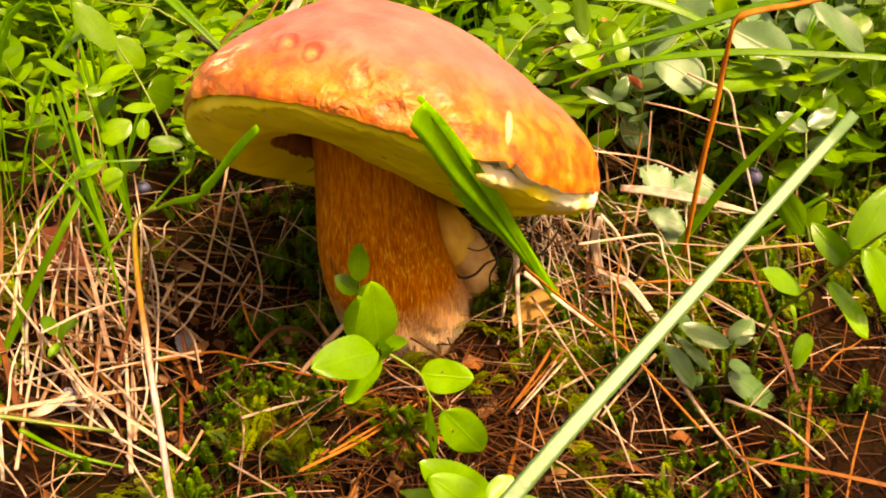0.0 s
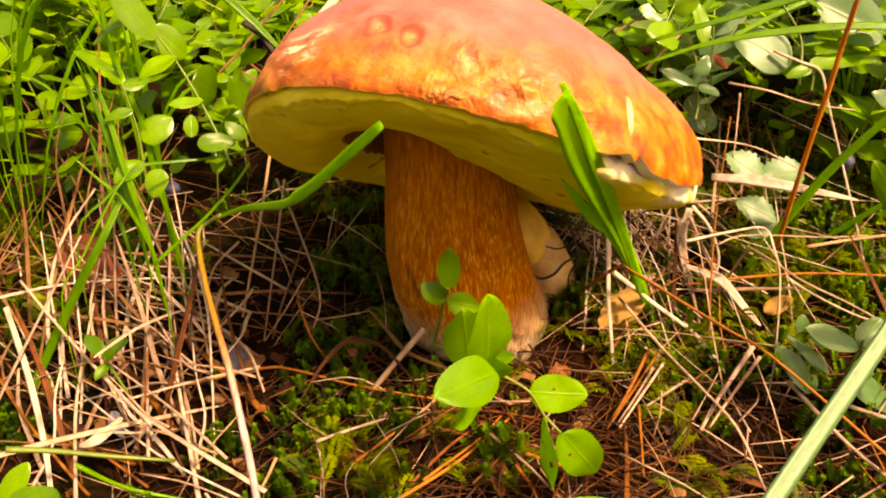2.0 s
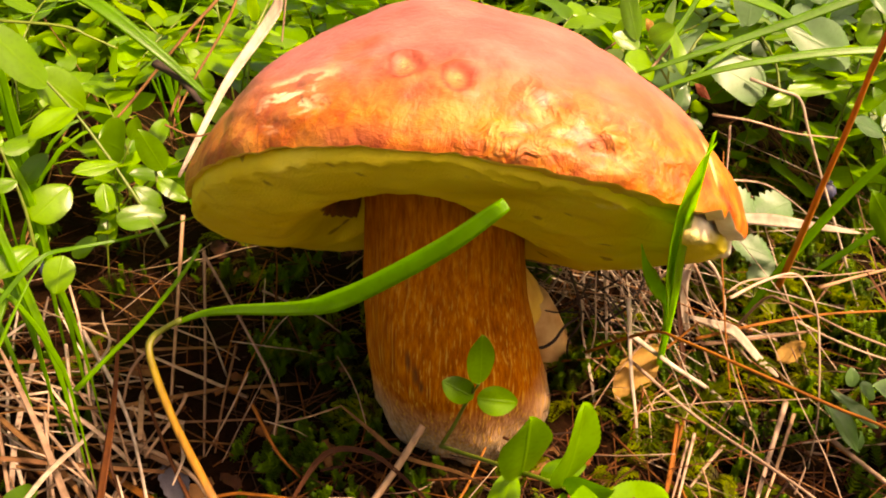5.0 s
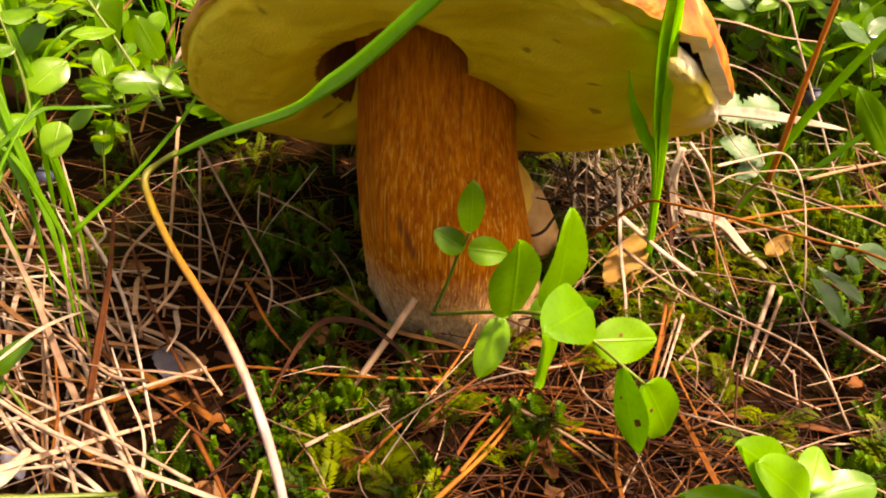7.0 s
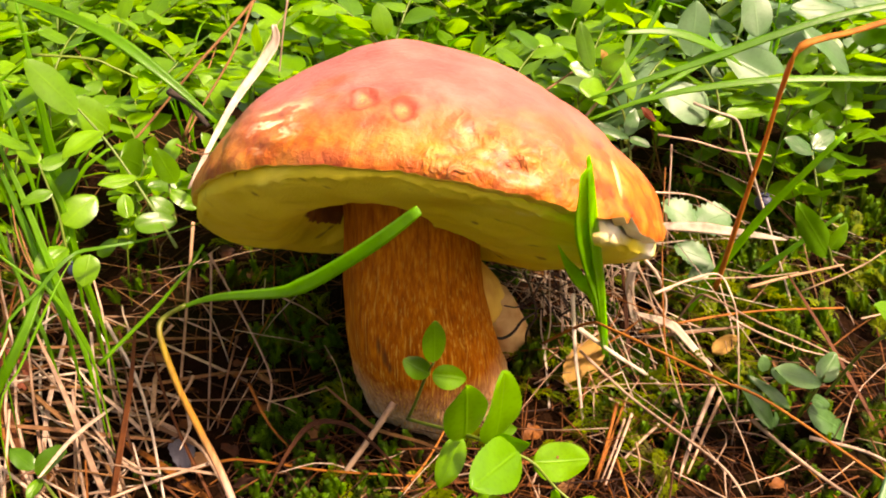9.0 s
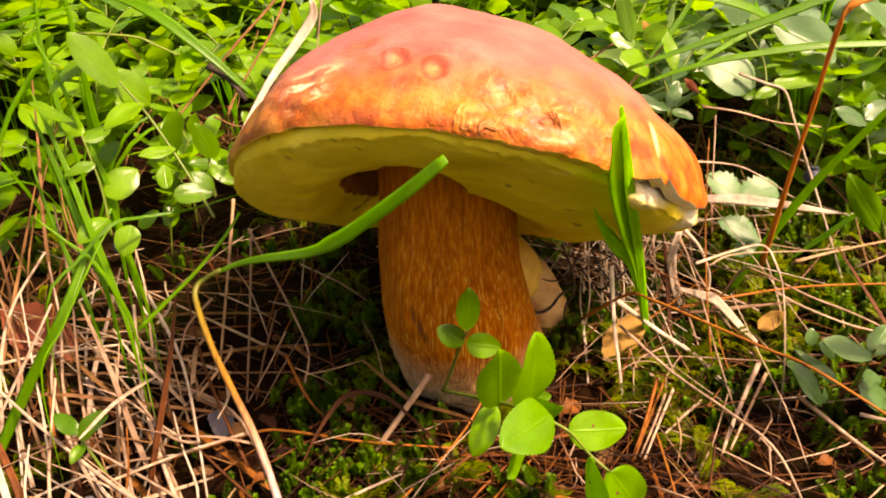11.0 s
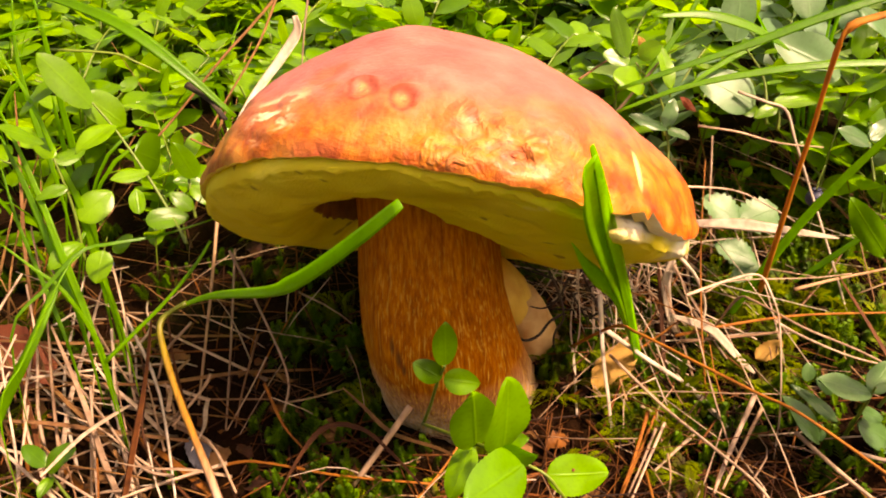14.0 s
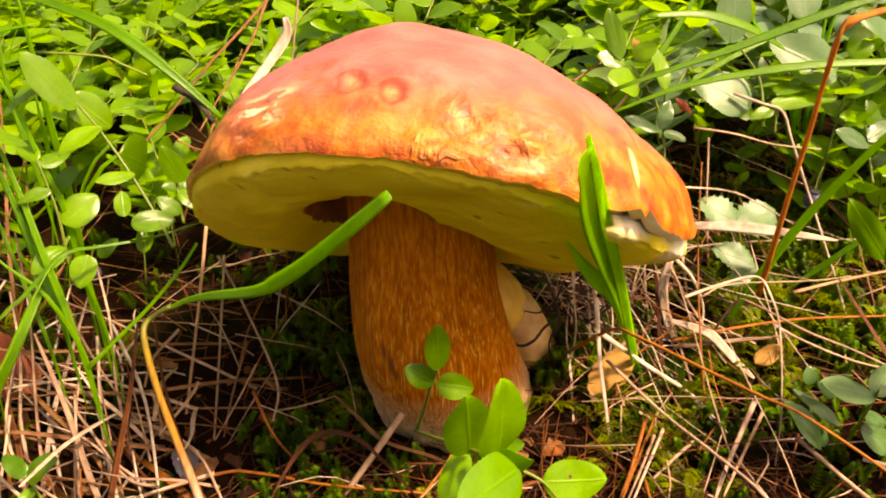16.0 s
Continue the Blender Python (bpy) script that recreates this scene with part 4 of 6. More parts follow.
rooted_blade([(-0.1416, 0.0700, 0.0650), (-0.1460, 0.0767, 0.0883), (-0.1484, 0.0833, 0.1106), (-0.1469, 0.0900, 0.1319)], 0.0034)
rooted_blade([(-0.1200, 0.0300, 0.0326), (-0.1225, 0.0338, 0.0519), (-0.1246, 0.0375, 0.0681), (-0.1260, 0.0413, 0.0838), (-0.1268, 0.0450, 0.1048)], 0.0046)
rooted_blade([(-0.1246, 0.0100, 0.0383), (-0.1283, 0.0150, 0.0513), (-0.1319, 0.0200, 0.0683), (-0.1358, 0.0250, 0.0828), (-0.1406, 0.0300, 0.0970)], 0.0044)
grass_blade([(-0.1816, -0.0200, -0.0363), (-0.1733, -0.0080, -0.0209), (-0.1542, 0.0000, 0.0103), (-0.1379, 0.0030, 0.0351), (-0.1302, 0.0200, 0.0499), (-0.1209, 0.0250, 0.0627)], 0.0042, "broad bright green grass blade over the straw", M_GRASS, ends=(0.8, 0.3), fold=0.15)
grass_blade([(-0.0688, 0.0520, 0.0908), (-0.0836, 0.0554, 0.1066), (-0.1020, 0.0650, 0.1208), (-0.1232, 0.0800, 0.1283), (-0.1460, 0.1000, 0.1320)], 0.0048, "long arching green grass blade behind the cap", M_GRASS, ends=(0.3, 0.5), fold=0.3)
straw([(-0.1381, 0.0900, 0.1109), (-0.1153, 0.0883, 0.1084), (-0.1072, 0.0867, 0.1049), (-0.0988, 0.0850, 0.1008)], 0.0007, "dry green twig with a dark broken end", M_TWIG, "twig", "twig")
straw([(-0.0499, 0.1300, 0.1228), (-0.0657, 0.1200, 0.1088), (-0.0782, 0.1100, 0.0986), (-0.0989, 0.1000, 0.0785), (-0.1078, 0.0900, 0.0714)], 0.0008, "brown dry grass stalk among leaves", M_BROWN, "grass_stalk", "grass stalk")
straw([(-0.0521, 0.1200, 0.1222), (-0.0620, 0.1067, 0.1042), (-0.0763, 0.0933, 0.0861), (-0.0824, 0.0800, 0.0788)], 0.0006, "thin brown dry grass stalk", M_BROWN, "grass_stalk", "grass stalk")
grass_blade([(-0.0447, 0.0825, 0.1198), (-0.0446, 0.0825, 0.1129), (-0.0513, 0.0780, 0.1045), (-0.0600, 0.0700, 0.0962), (-0.0673, 0.0620, 0.0880), (-0.0817, 0.0450, 0.0686)], 0.0042, "curled whitish dead grass leaf behind the cap", M_WHITE, ends=(0.5, 0.25), fold=0.7, belly=0.25)
straw([(-0.0383, 0.0850, 0.1292), (-0.0416, 0.0840, 0.1146), (-0.0445, 0.0830, 0.0984)], 0.000504, "upright dry stalk behind the cap", M_STRAW, "grass_stalk", "grass stalk")
straw([(-0.0819, 0.0300, 0.0913), (-0.0742, 0.0300, 0.0872), (-0.0665, 0.0300, 0.0886)], 0.000432, "thin pale dry straw", M_STRAW, "straw", "straw")

# ---- grass and stalks beside the lobed leaves ----
grass_blade([(0.0672, 0.0300, 0.0977), (0.0886, 0.0275, 0.1046), (0.1136, 0.0250, 0.1123), (0.1360, 0.0225, 0.1201), (0.1622, 0.0200, 0.1274), (0.1950, 0.0170, 0.1320), (0.2300, 0.0140, 0.1340)], 0.0034, "long green grass blade lying over the bilberry leaves", M_GRASS, ends=(0.4, 0.5))
grass_blade([(0.0639, 0.0280, 0.0893), (0.0875, 0.0235, 0.0984), (0.1119, 0.0190, 0.1032), (0.1340, 0.0145, 0.1056), (0.1605, 0.0100, 0.1058), (0.1950, 0.0050, 0.1045), (0.2250, 0.0000, 0.1020)], 0.0032, "long green grass blade lying over the bilberry leaves", M_GRASS, ends=(0.3, 0.6))
grass_blade([(0.0784, 0.0600, 0.0776), (0.0942, 0.0650, 0.0948), (0.1068, 0.0700, 0.1087), (0.1169, 0.0750, 0.1227)], 0.0028, "dark green grass blade among leaves", M_GRASS, ends=(0.7, 0.5))
grass_blade([(0.1037, 0.0550, 0.0881), (0.1166, 0.0567, 0.0954), (0.1330, 0.0583, 0.1025), (0.1452, 0.0600, 0.1063)], 0.0026, "dark green grass blade among leaves", M_GRASS, ends=(0.2, 0.3))
grass_blade([(0.0774, 0.0300, 0.1223), (0.0960, 0.0300, 0.1217), (0.1112, 0.0300, 0.1175), (0.1228, 0.0300, 0.1119), (0.1301, 0.0300, 0.1074)], 0.0042, "arched yellow-green grass blade", M_GRASS, ends=(0.4, 0.1))
straw([(0.1780, -0.0200, 0.1400), (0.1540, -0.0200, 0.1352), (0.1341, -0.0200, 0.1305), (0.1238, -0.0200, 0.1288), (0.1155, -0.0202, 0.1256), (0.1156, -0.0160, 0.1120), (0.1164, -0.0120, 0.0926), (0.1165, -0.0080, 0.0734), (0.1175, -0.0020, 0.0466), (0.1190, 0.0040, 0.0245)], 0.0018, "rust-red dry grass stalk bent at the top", M_RUST_BRIGHT, "grass_stalk", "grass stalk", n=34, taper=(0.6, 1.1), flat=0.5)
grass_blade([(0.1096, 0.0120, 0.0027), (0.1144, 0.0072, 0.0206), (0.1219, 0.0024, 0.0418), (0.1288, -0.0024, 0.0593), (0.1371, -0.0072, 0.0753), (0.1479, -0.0120, 0.0930)], 0.0036, "stiff green grass blade leaning over the floor", M_GRASS, ends=(0.6, 0.5), fold=0.5)
grass_blade([(0.1393, 0.0200, 0.0129), (0.1498, 0.0167, 0.0240), (0.1598, 0.0133, 0.0347), (0.1752, 0.0100, 0.0492)], 0.0026, "dull green grass blade over moss", M_GRASS, ends=(0.3, 0.5))
straw([(0.1239, 0.0500, 0.0872), (0.1336, 0.0450, 0.0838), (0.1399, 0.0407, 0.0812), (0.1426, 0.0360, 0.0711), (0.1464, 0.0300, 0.0577), (0.1508, 0.0220, 0.0413), (0.1561, 0.0120, 0.0207), (0.1605, -0.0050, -0.0060)], 0.0008, "pale kinked dry grass stalk", M_WHITE, "straw", "straw", n=34)
straw([(0.1040, 0.0400, 0.0781), (0.1189, 0.0367, 0.0755), (0.1341, 0.0333, 0.0711), (0.1512, 0.0300, 0.0690)], 0.000576, "pale dry stalk among leaves", M_STRAW, "straw", "straw")
straw([(0.1051, 0.0300, 0.0773), (0.1051, 0.0275, 0.0646), (0.1050, 0.0250, 0.0517)], 0.000504, "upright pale dry stalk behind the cap", M_STRAW, "straw", "straw")
grass_blade([(0.0907, 0.0080, 0.0529), (0.1064, 0.0053, 0.0521), (0.1228, 0.0027, 0.0495), (0.1437, 0.0000, 0.0454)], 0.0046, "flat grey-pink dead grass strap", M_WHITE, ends=(0.6, 0.1), fold=0.25)
grass_blade([(0.0834, 0.0060, 0.0413), (0.0822, 0.0073, 0.0293), (0.0856, 0.0087, 0.0156), (0.0907, 0.0100, 0.0038)], 0.0042, "flat whitish dead grass leaf", M_WHITE, ends=(0.6, 0.4), fold=0.4)
straw([(0.0823, 0.0000, 0.0450), (0.0898, 0.0000, 0.0361), (0.0953, 0.0000, 0.0235), (0.0952, 0.0000, 0.0123)], 0.0009, "curved whitish dry grass stalk", M_WHITE, "straw", "straw", n=18)
straw([(0.0838, 0.0050, 0.0380), (0.0895, 0.0017, 0.0268), (0.0945, -0.0017, 0.0184), (0.0986, -0.0050, 0.0126)], 0.000648, "curved pale dry grass stalk", M_STRAW, "straw", "straw", n=18)
straw([(0.0734, -0.0100, 0.0765), (0.0991, 0.0000, 0.0686), (0.1190, 0.0100, 0.0569), (0.1385, 0.0200, 0.0435)], 0.000432, "thin pale dry stalk touching the cap", M_STRAW, "straw", "straw")
straw([(0.0622, 0.0600, 0.0937), (0.0792, 0.0700, 0.0991)], 0.000576, "pale dry stalk among leaves", M_STRAW, "straw", "straw")
straw([(0.0753, 0.0550, 0.0794), (0.0890, 0.0575, 0.0937), (0.0963, 0.0600, 0.1004)], 0.000648, "whitish dry stalk among leaves", M_STRAW, "straw", "straw")

# ---- straws lying beside the stem ----
straw([(0.0510, -0.0173, 0.0286), (0.0665, -0.0182, 0.0152), (0.0830, -0.0229, 0.0030), (0.0885, -0.0386, -0.0016)], 0.0011, "whitish straw lying over needles", M_WHITE, "straw", "straw")
straw([(0.0549, -0.0130, 0.0149), (0.0642, -0.0381, 0.0109), (0.0679, -0.0665, 0.0169), (0.0726, -0.0871, 0.0180), (0.0802, -0.0960, 0.0020)], 0.0007, "tan straw lying over needles", M_STRAW, "straw", "straw", n=20)
straw([(0.0460, 0.0060, 0.0060), (0.0485, -0.0300, 0.0385), (0.0502, -0.0460, 0.0459), (0.0577, -0.0703, 0.0508), (0.0644, -0.0864, 0.0529), (0.0704, -0.0995, 0.0543), (0.0850, -0.1300, 0.0500)], 0.0007, "long orange-brown stalk leaning out over the litter", M_RUST, "straw", "straw", n=30)
straw([(0.0818, -0.0065, 0.0152), (0.1049, -0.0076, 0.0184), (0.1289, -0.0111, 0.0213), (0.1613, -0.0186, 0.0231)], 0.000675, "orange pine needle pair", M_RUST, "straw", "straw")
straw([(0.0838, -0.0074, 0.0131), (0.1099, -0.0115, 0.0154), (0.1228, -0.0136, 0.0170)], 0.000792, "flat tan straw over needles", M_STRAW, "straw", "straw")
straw([(0.1180, -0.0096, 0.0192), (0.1251, -0.0188, 0.0170), (0.1357, -0.0300, 0.0152), (0.1494, -0.0381, 0.0139)], 0.000576, "pale straw lying over moss", M_STRAW, "straw", "straw")
straw([(0.0675, -0.0383, 0.0528), (0.0862, -0.0274, 0.0495), (0.0975, -0.0266, 0.0500), (0.0986, -0.0340, 0.0467), (0.1013, -0.0377, 0.0358), (0.1005, -0.0470, 0.0120), (0.1000, -0.0500, -0.0080)], 0.00050, "thin kinked straw standing over litter", M_STRAW, "straw", "straw", n=34)
straw([(0.0975, -0.0020, 0.0100), (0.0990, -0.0140, 0.0330), (0.1010, -0.0222, 0.0369), (0.1072, -0.0411, 0.0377), (0.1197, -0.0502, 0.0341), (0.1350, -0.0580, 0.0270)], 0.0006, "grey-brown bent straw over the moss", M_STRAW, "straw", "straw", n=26)
straw([(0.0985, -0.0355, 0.0080), (0.0813, -0.0529, -0.0010), (0.0735, -0.0610, -0.0080)], 0.00095, "pale split straw lying on moss", M_STRAW, "straw", "straw")
straw([(0.1000, -0.0385, 0.0050), (0.0840, -0.0540, -0.0015), (0.0765, -0.0610, -0.0060)], 0.00065, "pale split straw lying on moss", M_STRAW, "straw", "straw")
straw([(0.0477, -0.0180, 0.0433), (0.0482, -0.0240, 0.0224), (0.0495, -0.0290, 0.0070), (0.0505, -0.0315, -0.0041)], 0.0011, "upright whitish straw leaning to the floor", M_WHITE, "straw", "straw", flat=0.4)
straw([(0.0632, -0.0244, 0.0001), (0.0718, -0.0297, -0.0036), (0.0785, -0.0348, -0.0064)], 0.000576, "pale broken straw on needles", M_STRAW, "straw", "straw")
straw([(0.0769, -0.0384, -0.0032), (0.0679, -0.0438, -0.0044), (0.0581, -0.0508, -0.0047)], 0.000648, "pale broken straw on needles", M_STRAW, "straw", "straw")
straw([(0.0671, -0.0290, 0.0007), (0.0538, -0.0465, -0.0018), (0.0423, -0.0624, -0.0027)], 0.0006, "rust-red pine needle lying on litter", M_NEEDLE, "straw", "straw")
straw([(0.0671, -0.0358, 0.0013), (0.0547, -0.0513, -0.0013), (0.0457, -0.0629, -0.0028)], 0.000576, "tan straw lying on needles", M_STRAW, "straw", "straw")
grass_blade([(0.0818, -0.0010, 0.0206), (0.0887, -0.0067, 0.0199), (0.0944, -0.0092, 0.0178), (0.1033, -0.0139, 0.0079), (0.1069, -0.0203, 0.0050)], 0.0042, "torn whitish dead grass leaf", M_WHITE, ends=(0.3, 0.2), fold=0.3)
straw([(0.0917, -0.0043, 0.0308), (0.1036, -0.0015, 0.0330), (0.1302, -0.0081, 0.0349), (0.1448, -0.0092, 0.0357)], 0.00036, "thin straw lying over litter", M_STRAW, "straw", "straw")
straw([(0.1219, -0.0117, 0.0332), (0.1397, -0.0105, 0.0351), (0.1645, -0.0092, 0.0368)], 0.00072, "grey dry stalk over the moss", M_STRAW, "straw", "straw")
straw([(-0.0859, 0.0790, 0.0396), (-0.0901, 0.0600, 0.0166), (-0.0955, 0.0224, -0.0130)], 0.000792, "upright thin pale straw", M_STRAW, "straw", "straw", group="straws beside the stem", n=22)
straw([(-0.0795, 0.0698, 0.0289), (-0.0812, 0.0369, 0.0083), (-0.0841, 0.0073, -0.0147)], 0.000576, "upright thin pale straw", M_STRAW, "straw", "straw", group="straws beside the stem", n=22)
straw([(-0.0780, 0.0459, 0.0404), (-0.0697, 0.0341, 0.0241), (-0.0590, 0.0078, 0.0078), (-0.0610, -0.0038, -0.0013), (-0.0646, -0.0129, -0.0135)], 0.000576, "upright thin pale straw", M_STRAW, "straw", "straw", group="straws beside the stem", n=22)
straw([(-0.0708, 0.0349, 0.0083), (-0.0767, 0.0183, -0.0032), (-0.0804, 0.0069, -0.0136)], 0.000504, "upright thin pale straw", M_STRAW, "straw", "straw", group="straws beside the stem", n=22)
straw([(-0.0672, 0.0218, 0.0061), (-0.0744, 0.0150, -0.0036), (-0.0836, 0.0069, -0.0144)], 0.00036, "upright thin pale straw", M_STRAW, "straw", "straw", group="straws beside the stem", n=22)
straw([(-0.0664, -0.0004, 0.0101), (-0.0606, -0.0122, 0.0005), (-0.0542, -0.0165, -0.0082)], 0.000675, "orange pine needle leaning in moss", M_NEEDLE, "straw", "straw")
straw([(-0.0168, -0.0236, 0.0120), (-0.0279, -0.0326, 0.0038), (-0.0388, -0.0356, -0.0091)], 0.001224, "cut pale straw leaning on the stem base", M_STRAW, "straw", "straw", flat=0.6, taper=(1.0, 0.7))
grass_blade([(-0.0645, -0.0358, -0.0125), (-0.0546, -0.0281, 0.0004), (-0.0455, -0.0227, 0.0064), (-0.0343, -0.0268, 0.0074), (-0.0257, -0.0347, 0.0033), (-0.0140, -0.0491, -0.0052)], 0.0021, "arched crumpled rust-brown dead grass leaf", M_NEEDLE, ends=(0.15, 0.2), fold=0.7, twist=40, belly=0.35)
grass_blade([(-0.0394, -0.0005, 0.0046), (-0.0320, -0.0118, 0.0029), (-0.0236, -0.0240, 0.0011), (-0.0084, -0.0341, 0.0003), (-0.0004, -0.0426, -0.0012)], 0.0017, "brown dead grass leaf at the stem foot", M_BROWN, ends=(0.3, 0.2), fold=0.6, twist=50)
straw([(-0.1119, -0.0151, -0.0181), (-0.0797, -0.0172, -0.0094), (-0.0663, -0.0218, -0.0072), (-0.0424, -0.0339, -0.0055), (-0.0127, -0.0441, -0.0046)], 0.000675, "long thin brown stalk lying on moss", M_RUST, "straw", "straw", n=26)
straw([(-0.0272, -0.0898, -0.0034), (-0.0083, -0.0740, -0.0046), (0.0110, -0.0531, -0.0056)], 0.000675, "orange-brown pine needle on moss", M_RUST, "pine_needle", "pine needle")
straw([(-0.0189, -0.0819, -0.0036), (-0.0008, -0.0649, -0.0040), (0.0078, -0.0523, -0.0056)], 0.000525, "orange-brown pine needle on moss", M_RUST, "pine_needle", "pine needle")
straw([(-0.0411, -0.0666, -0.0100), (-0.0266, -0.0548, -0.0073), (-0.0099, -0.0398, -0.0037), (0.0027, -0.0257, 0.0035), (0.0113, -0.0192, 0.0199)], 0.000525, "orange-brown pine needle on moss", M_RUST, "pine_needle", "pine needle")
straw([(0.0031, -0.0629, -0.0035), (0.0146, -0.0756, -0.0059), (0.0253, -0.0907, -0.0088)], 0.000648, "pale straw lying on moss", M_STRAW, "straw", "straw")
straw([(-0.0111, -0.0449, -0.0075), (0.0096, -0.0499, -0.0065), (0.0296, -0.0568, -0.0064)], 0.000675, "dark red-brown needle litter", M_NEEDLE, "pine_needle", "pine needle")
straw([(0.0096, -0.0492, -0.0032), (0.0188, -0.0479, -0.0026), (0.0287, -0.0476, -0.0024)], 0.0009, "dark red-brown needle litter", M_NEEDLE, "pine_needle", "pine needle")
straw([(0.0144, -0.0685, -0.0074), (0.0212, -0.0719, -0.0074), (0.0290, -0.0764, -0.0077)], 0.000825, "orange-brown pine needle on moss", M_RUST, "pine_needle", "pine needle")
straw([(0.0614, -0.0343, 0.0058), (0.0522, -0.0478, 0.0002), (0.0419, -0.0617, -0.0044)], 0.00075, "orange-brown pine needle on moss", M_RUST, "pine_needle", "pine needle")
straw([(0.0623, -0.0396, 0.0027), (0.0545, -0.0492, -0.0012), (0.0456, -0.0599, -0.0044)], 0.000504, "pale straw lying on moss", M_STRAW, "straw", "straw")
straw([(0.0552, -0.0506, -0.0045), (0.0525, -0.0656, -0.0054), (0.0494, -0.0814, -0.0059)], 0.0006, "dark red-brown needle litter", M_NEEDLE, "pine_needle", "pine needle")
straw([(0.0104, -0.0742, -0.0063), (0.0145, -0.0834, -0.0067), (0.0164, -0.0929, -0.0077)], 0.000675, "orange-brown pine needle on moss", M_RUST, "pine_needle", "pine needle")
straw([(-0.0232, -0.0796, -0.0076), (-0.0100, -0.0644, -0.0066), (0.0033, -0.0531, -0.0062)], 0.0006, "orange-brown pine needle on moss", M_RUST, "pine_needle", "pine needle")
straw([(-0.0548, -0.0579, -0.0090), (-0.0453, -0.0551, -0.0075), (-0.0307, -0.0515, -0.0053)], 0.000648, "pale straw lying on moss", M_STRAW, "straw", "straw")
straw([(-0.0841, -0.0386, -0.0157), (-0.0800, -0.0518, -0.0151), (-0.0757, -0.0668, -0.0147)], 0.0009, "dark red-brown needle litter", M_NEEDLE, "pine_needle", "pine needle")
straw([(-0.0252, -0.0594, -0.0078), (-0.0069, -0.0478, -0.0044), (0.0067, -0.0424, -0.0025)], 0.000525, "dark red-brown needle litter", M_NEEDLE, "pine_needle", "pine needle")
straw([(-0.1266, 0.0190, 0.0159), (-0.1281, 0.0013, -0.0030), (-0.1269, -0.0188, -0.0197), (-0.1262, -0.0385, -0.0319)], 0.00065, "bleached straw crossing the straw pile", M_STRAW, "straw", "straw", group="bleached straws of the pile", n=18, taper=(0.35, 1.0))
straw([(-0.1208, 0.0175, 0.0109), (-0.1158, -0.0010, -0.0033), (-0.1122, -0.0134, -0.0140), (-0.0973, -0.0583, -0.0190)], 0.00065, "bleached straw crossing the straw pile", M_STRAW, "straw", "straw", group="bleached straws of the pile", n=18, taper=(0.35, 1.0))
straw([(-0.1388, 0.0043, 0.0048), (-0.1248, -0.0008, -0.0001), (-0.1113, -0.0128, -0.0042), (-0.1040, -0.0187, -0.0063)], 0.0006, "bleached straw crossing the straw pile", M_STRAW, "straw", "straw", group="bleached straws of the pile", n=18, taper=(0.35, 1.0))
straw([(-0.1358, -0.0063, 0.0012), (-0.1321, -0.0155, -0.0110), (-0.1276, -0.0279, -0.0224), (-0.1254, -0.0387, -0.0318)], 0.00055, "bleached straw crossing the straw pile", M_STRAW, "straw", "straw", group="bleached straws of the pile", n=18, taper=(0.35, 1.0))
straw([(-0.1338, -0.0263, -0.0024), (-0.1243, -0.0348, -0.0052), (-0.1146, -0.0447, -0.0064), (-0.1058, -0.0503, -0.0072)], 0.00055, "bleached straw crossing the straw pile", M_STRAW, "straw", "straw", group="bleached straws of the pile", n=18, taper=(0.35, 1.0))
straw([(-0.1357, -0.0278, -0.0126), (-0.1251, -0.0216, -0.0116), (-0.1107, -0.0241, -0.0092)], 0.0005, "bleached straw crossing the straw pile", M_STRAW, "straw", "straw", group="bleached straws of the pile", n=18, taper=(0.35, 1.0))
straw([(-0.1042, 0.0164, 0.0032), (-0.1012, 0.0091, -0.0035), (-0.1009, 0.0052, -0.0097)], 0.00075, "bleached straw crossing the straw pile", M_STRAW, "straw", "straw", group="bleached straws of the pile", n=18, taper=(0.35, 1.0))
straw([(-0.0924, 0.0091, 0.0038), (-0.1040, 0.0035, -0.0081), (-0.1119, -0.0013, -0.0187)], 0.00055, "bleached straw crossing the straw pile", M_STRAW, "straw", "straw", group="bleached straws of the pile", n=18, taper=(0.35, 1.0))
straw([(-0.1126, 0.0242, 0.0147), (-0.1082, 0.0101, 0.0011), (-0.1037, -0.0045, -0.0112)], 0.00045, "bleached straw crossing the straw pile", M_STRAW, "straw", "straw", group="bleached straws of the pile", n=18, taper=(0.35, 1.0))
straw([(-0.1092, -0.0217, -0.0165), (-0.1025, -0.0385, -0.0182), (-0.0958, -0.0591, -0.0186)], 0.0007, "bleached straw crossing the straw pile", M_STRAW, "straw", "straw", group="bleached straws of the pile", n=18, taper=(0.35, 1.0))
straw([(-0.1140, -0.0193, -0.0154), (-0.1162, -0.0323, -0.0208), (-0.1188, -0.0481, -0.0241)], 0.00045, "bleached straw crossing the straw pile", M_STRAW, "straw", "straw", group="bleached straws of the pile", n=18, taper=(0.35, 1.0))
straw([(-0.1377, 0.0205, 0.0113), (-0.1268, 0.0174, 0.0056), (-0.1191, 0.0145, -0.0001)], 0.0006, "bleached straw crossing the straw pile", M_STRAW, "straw", "straw", group="bleached straws of the pile", n=18, taper=(0.35, 1.0))

rng = random.Random(5)
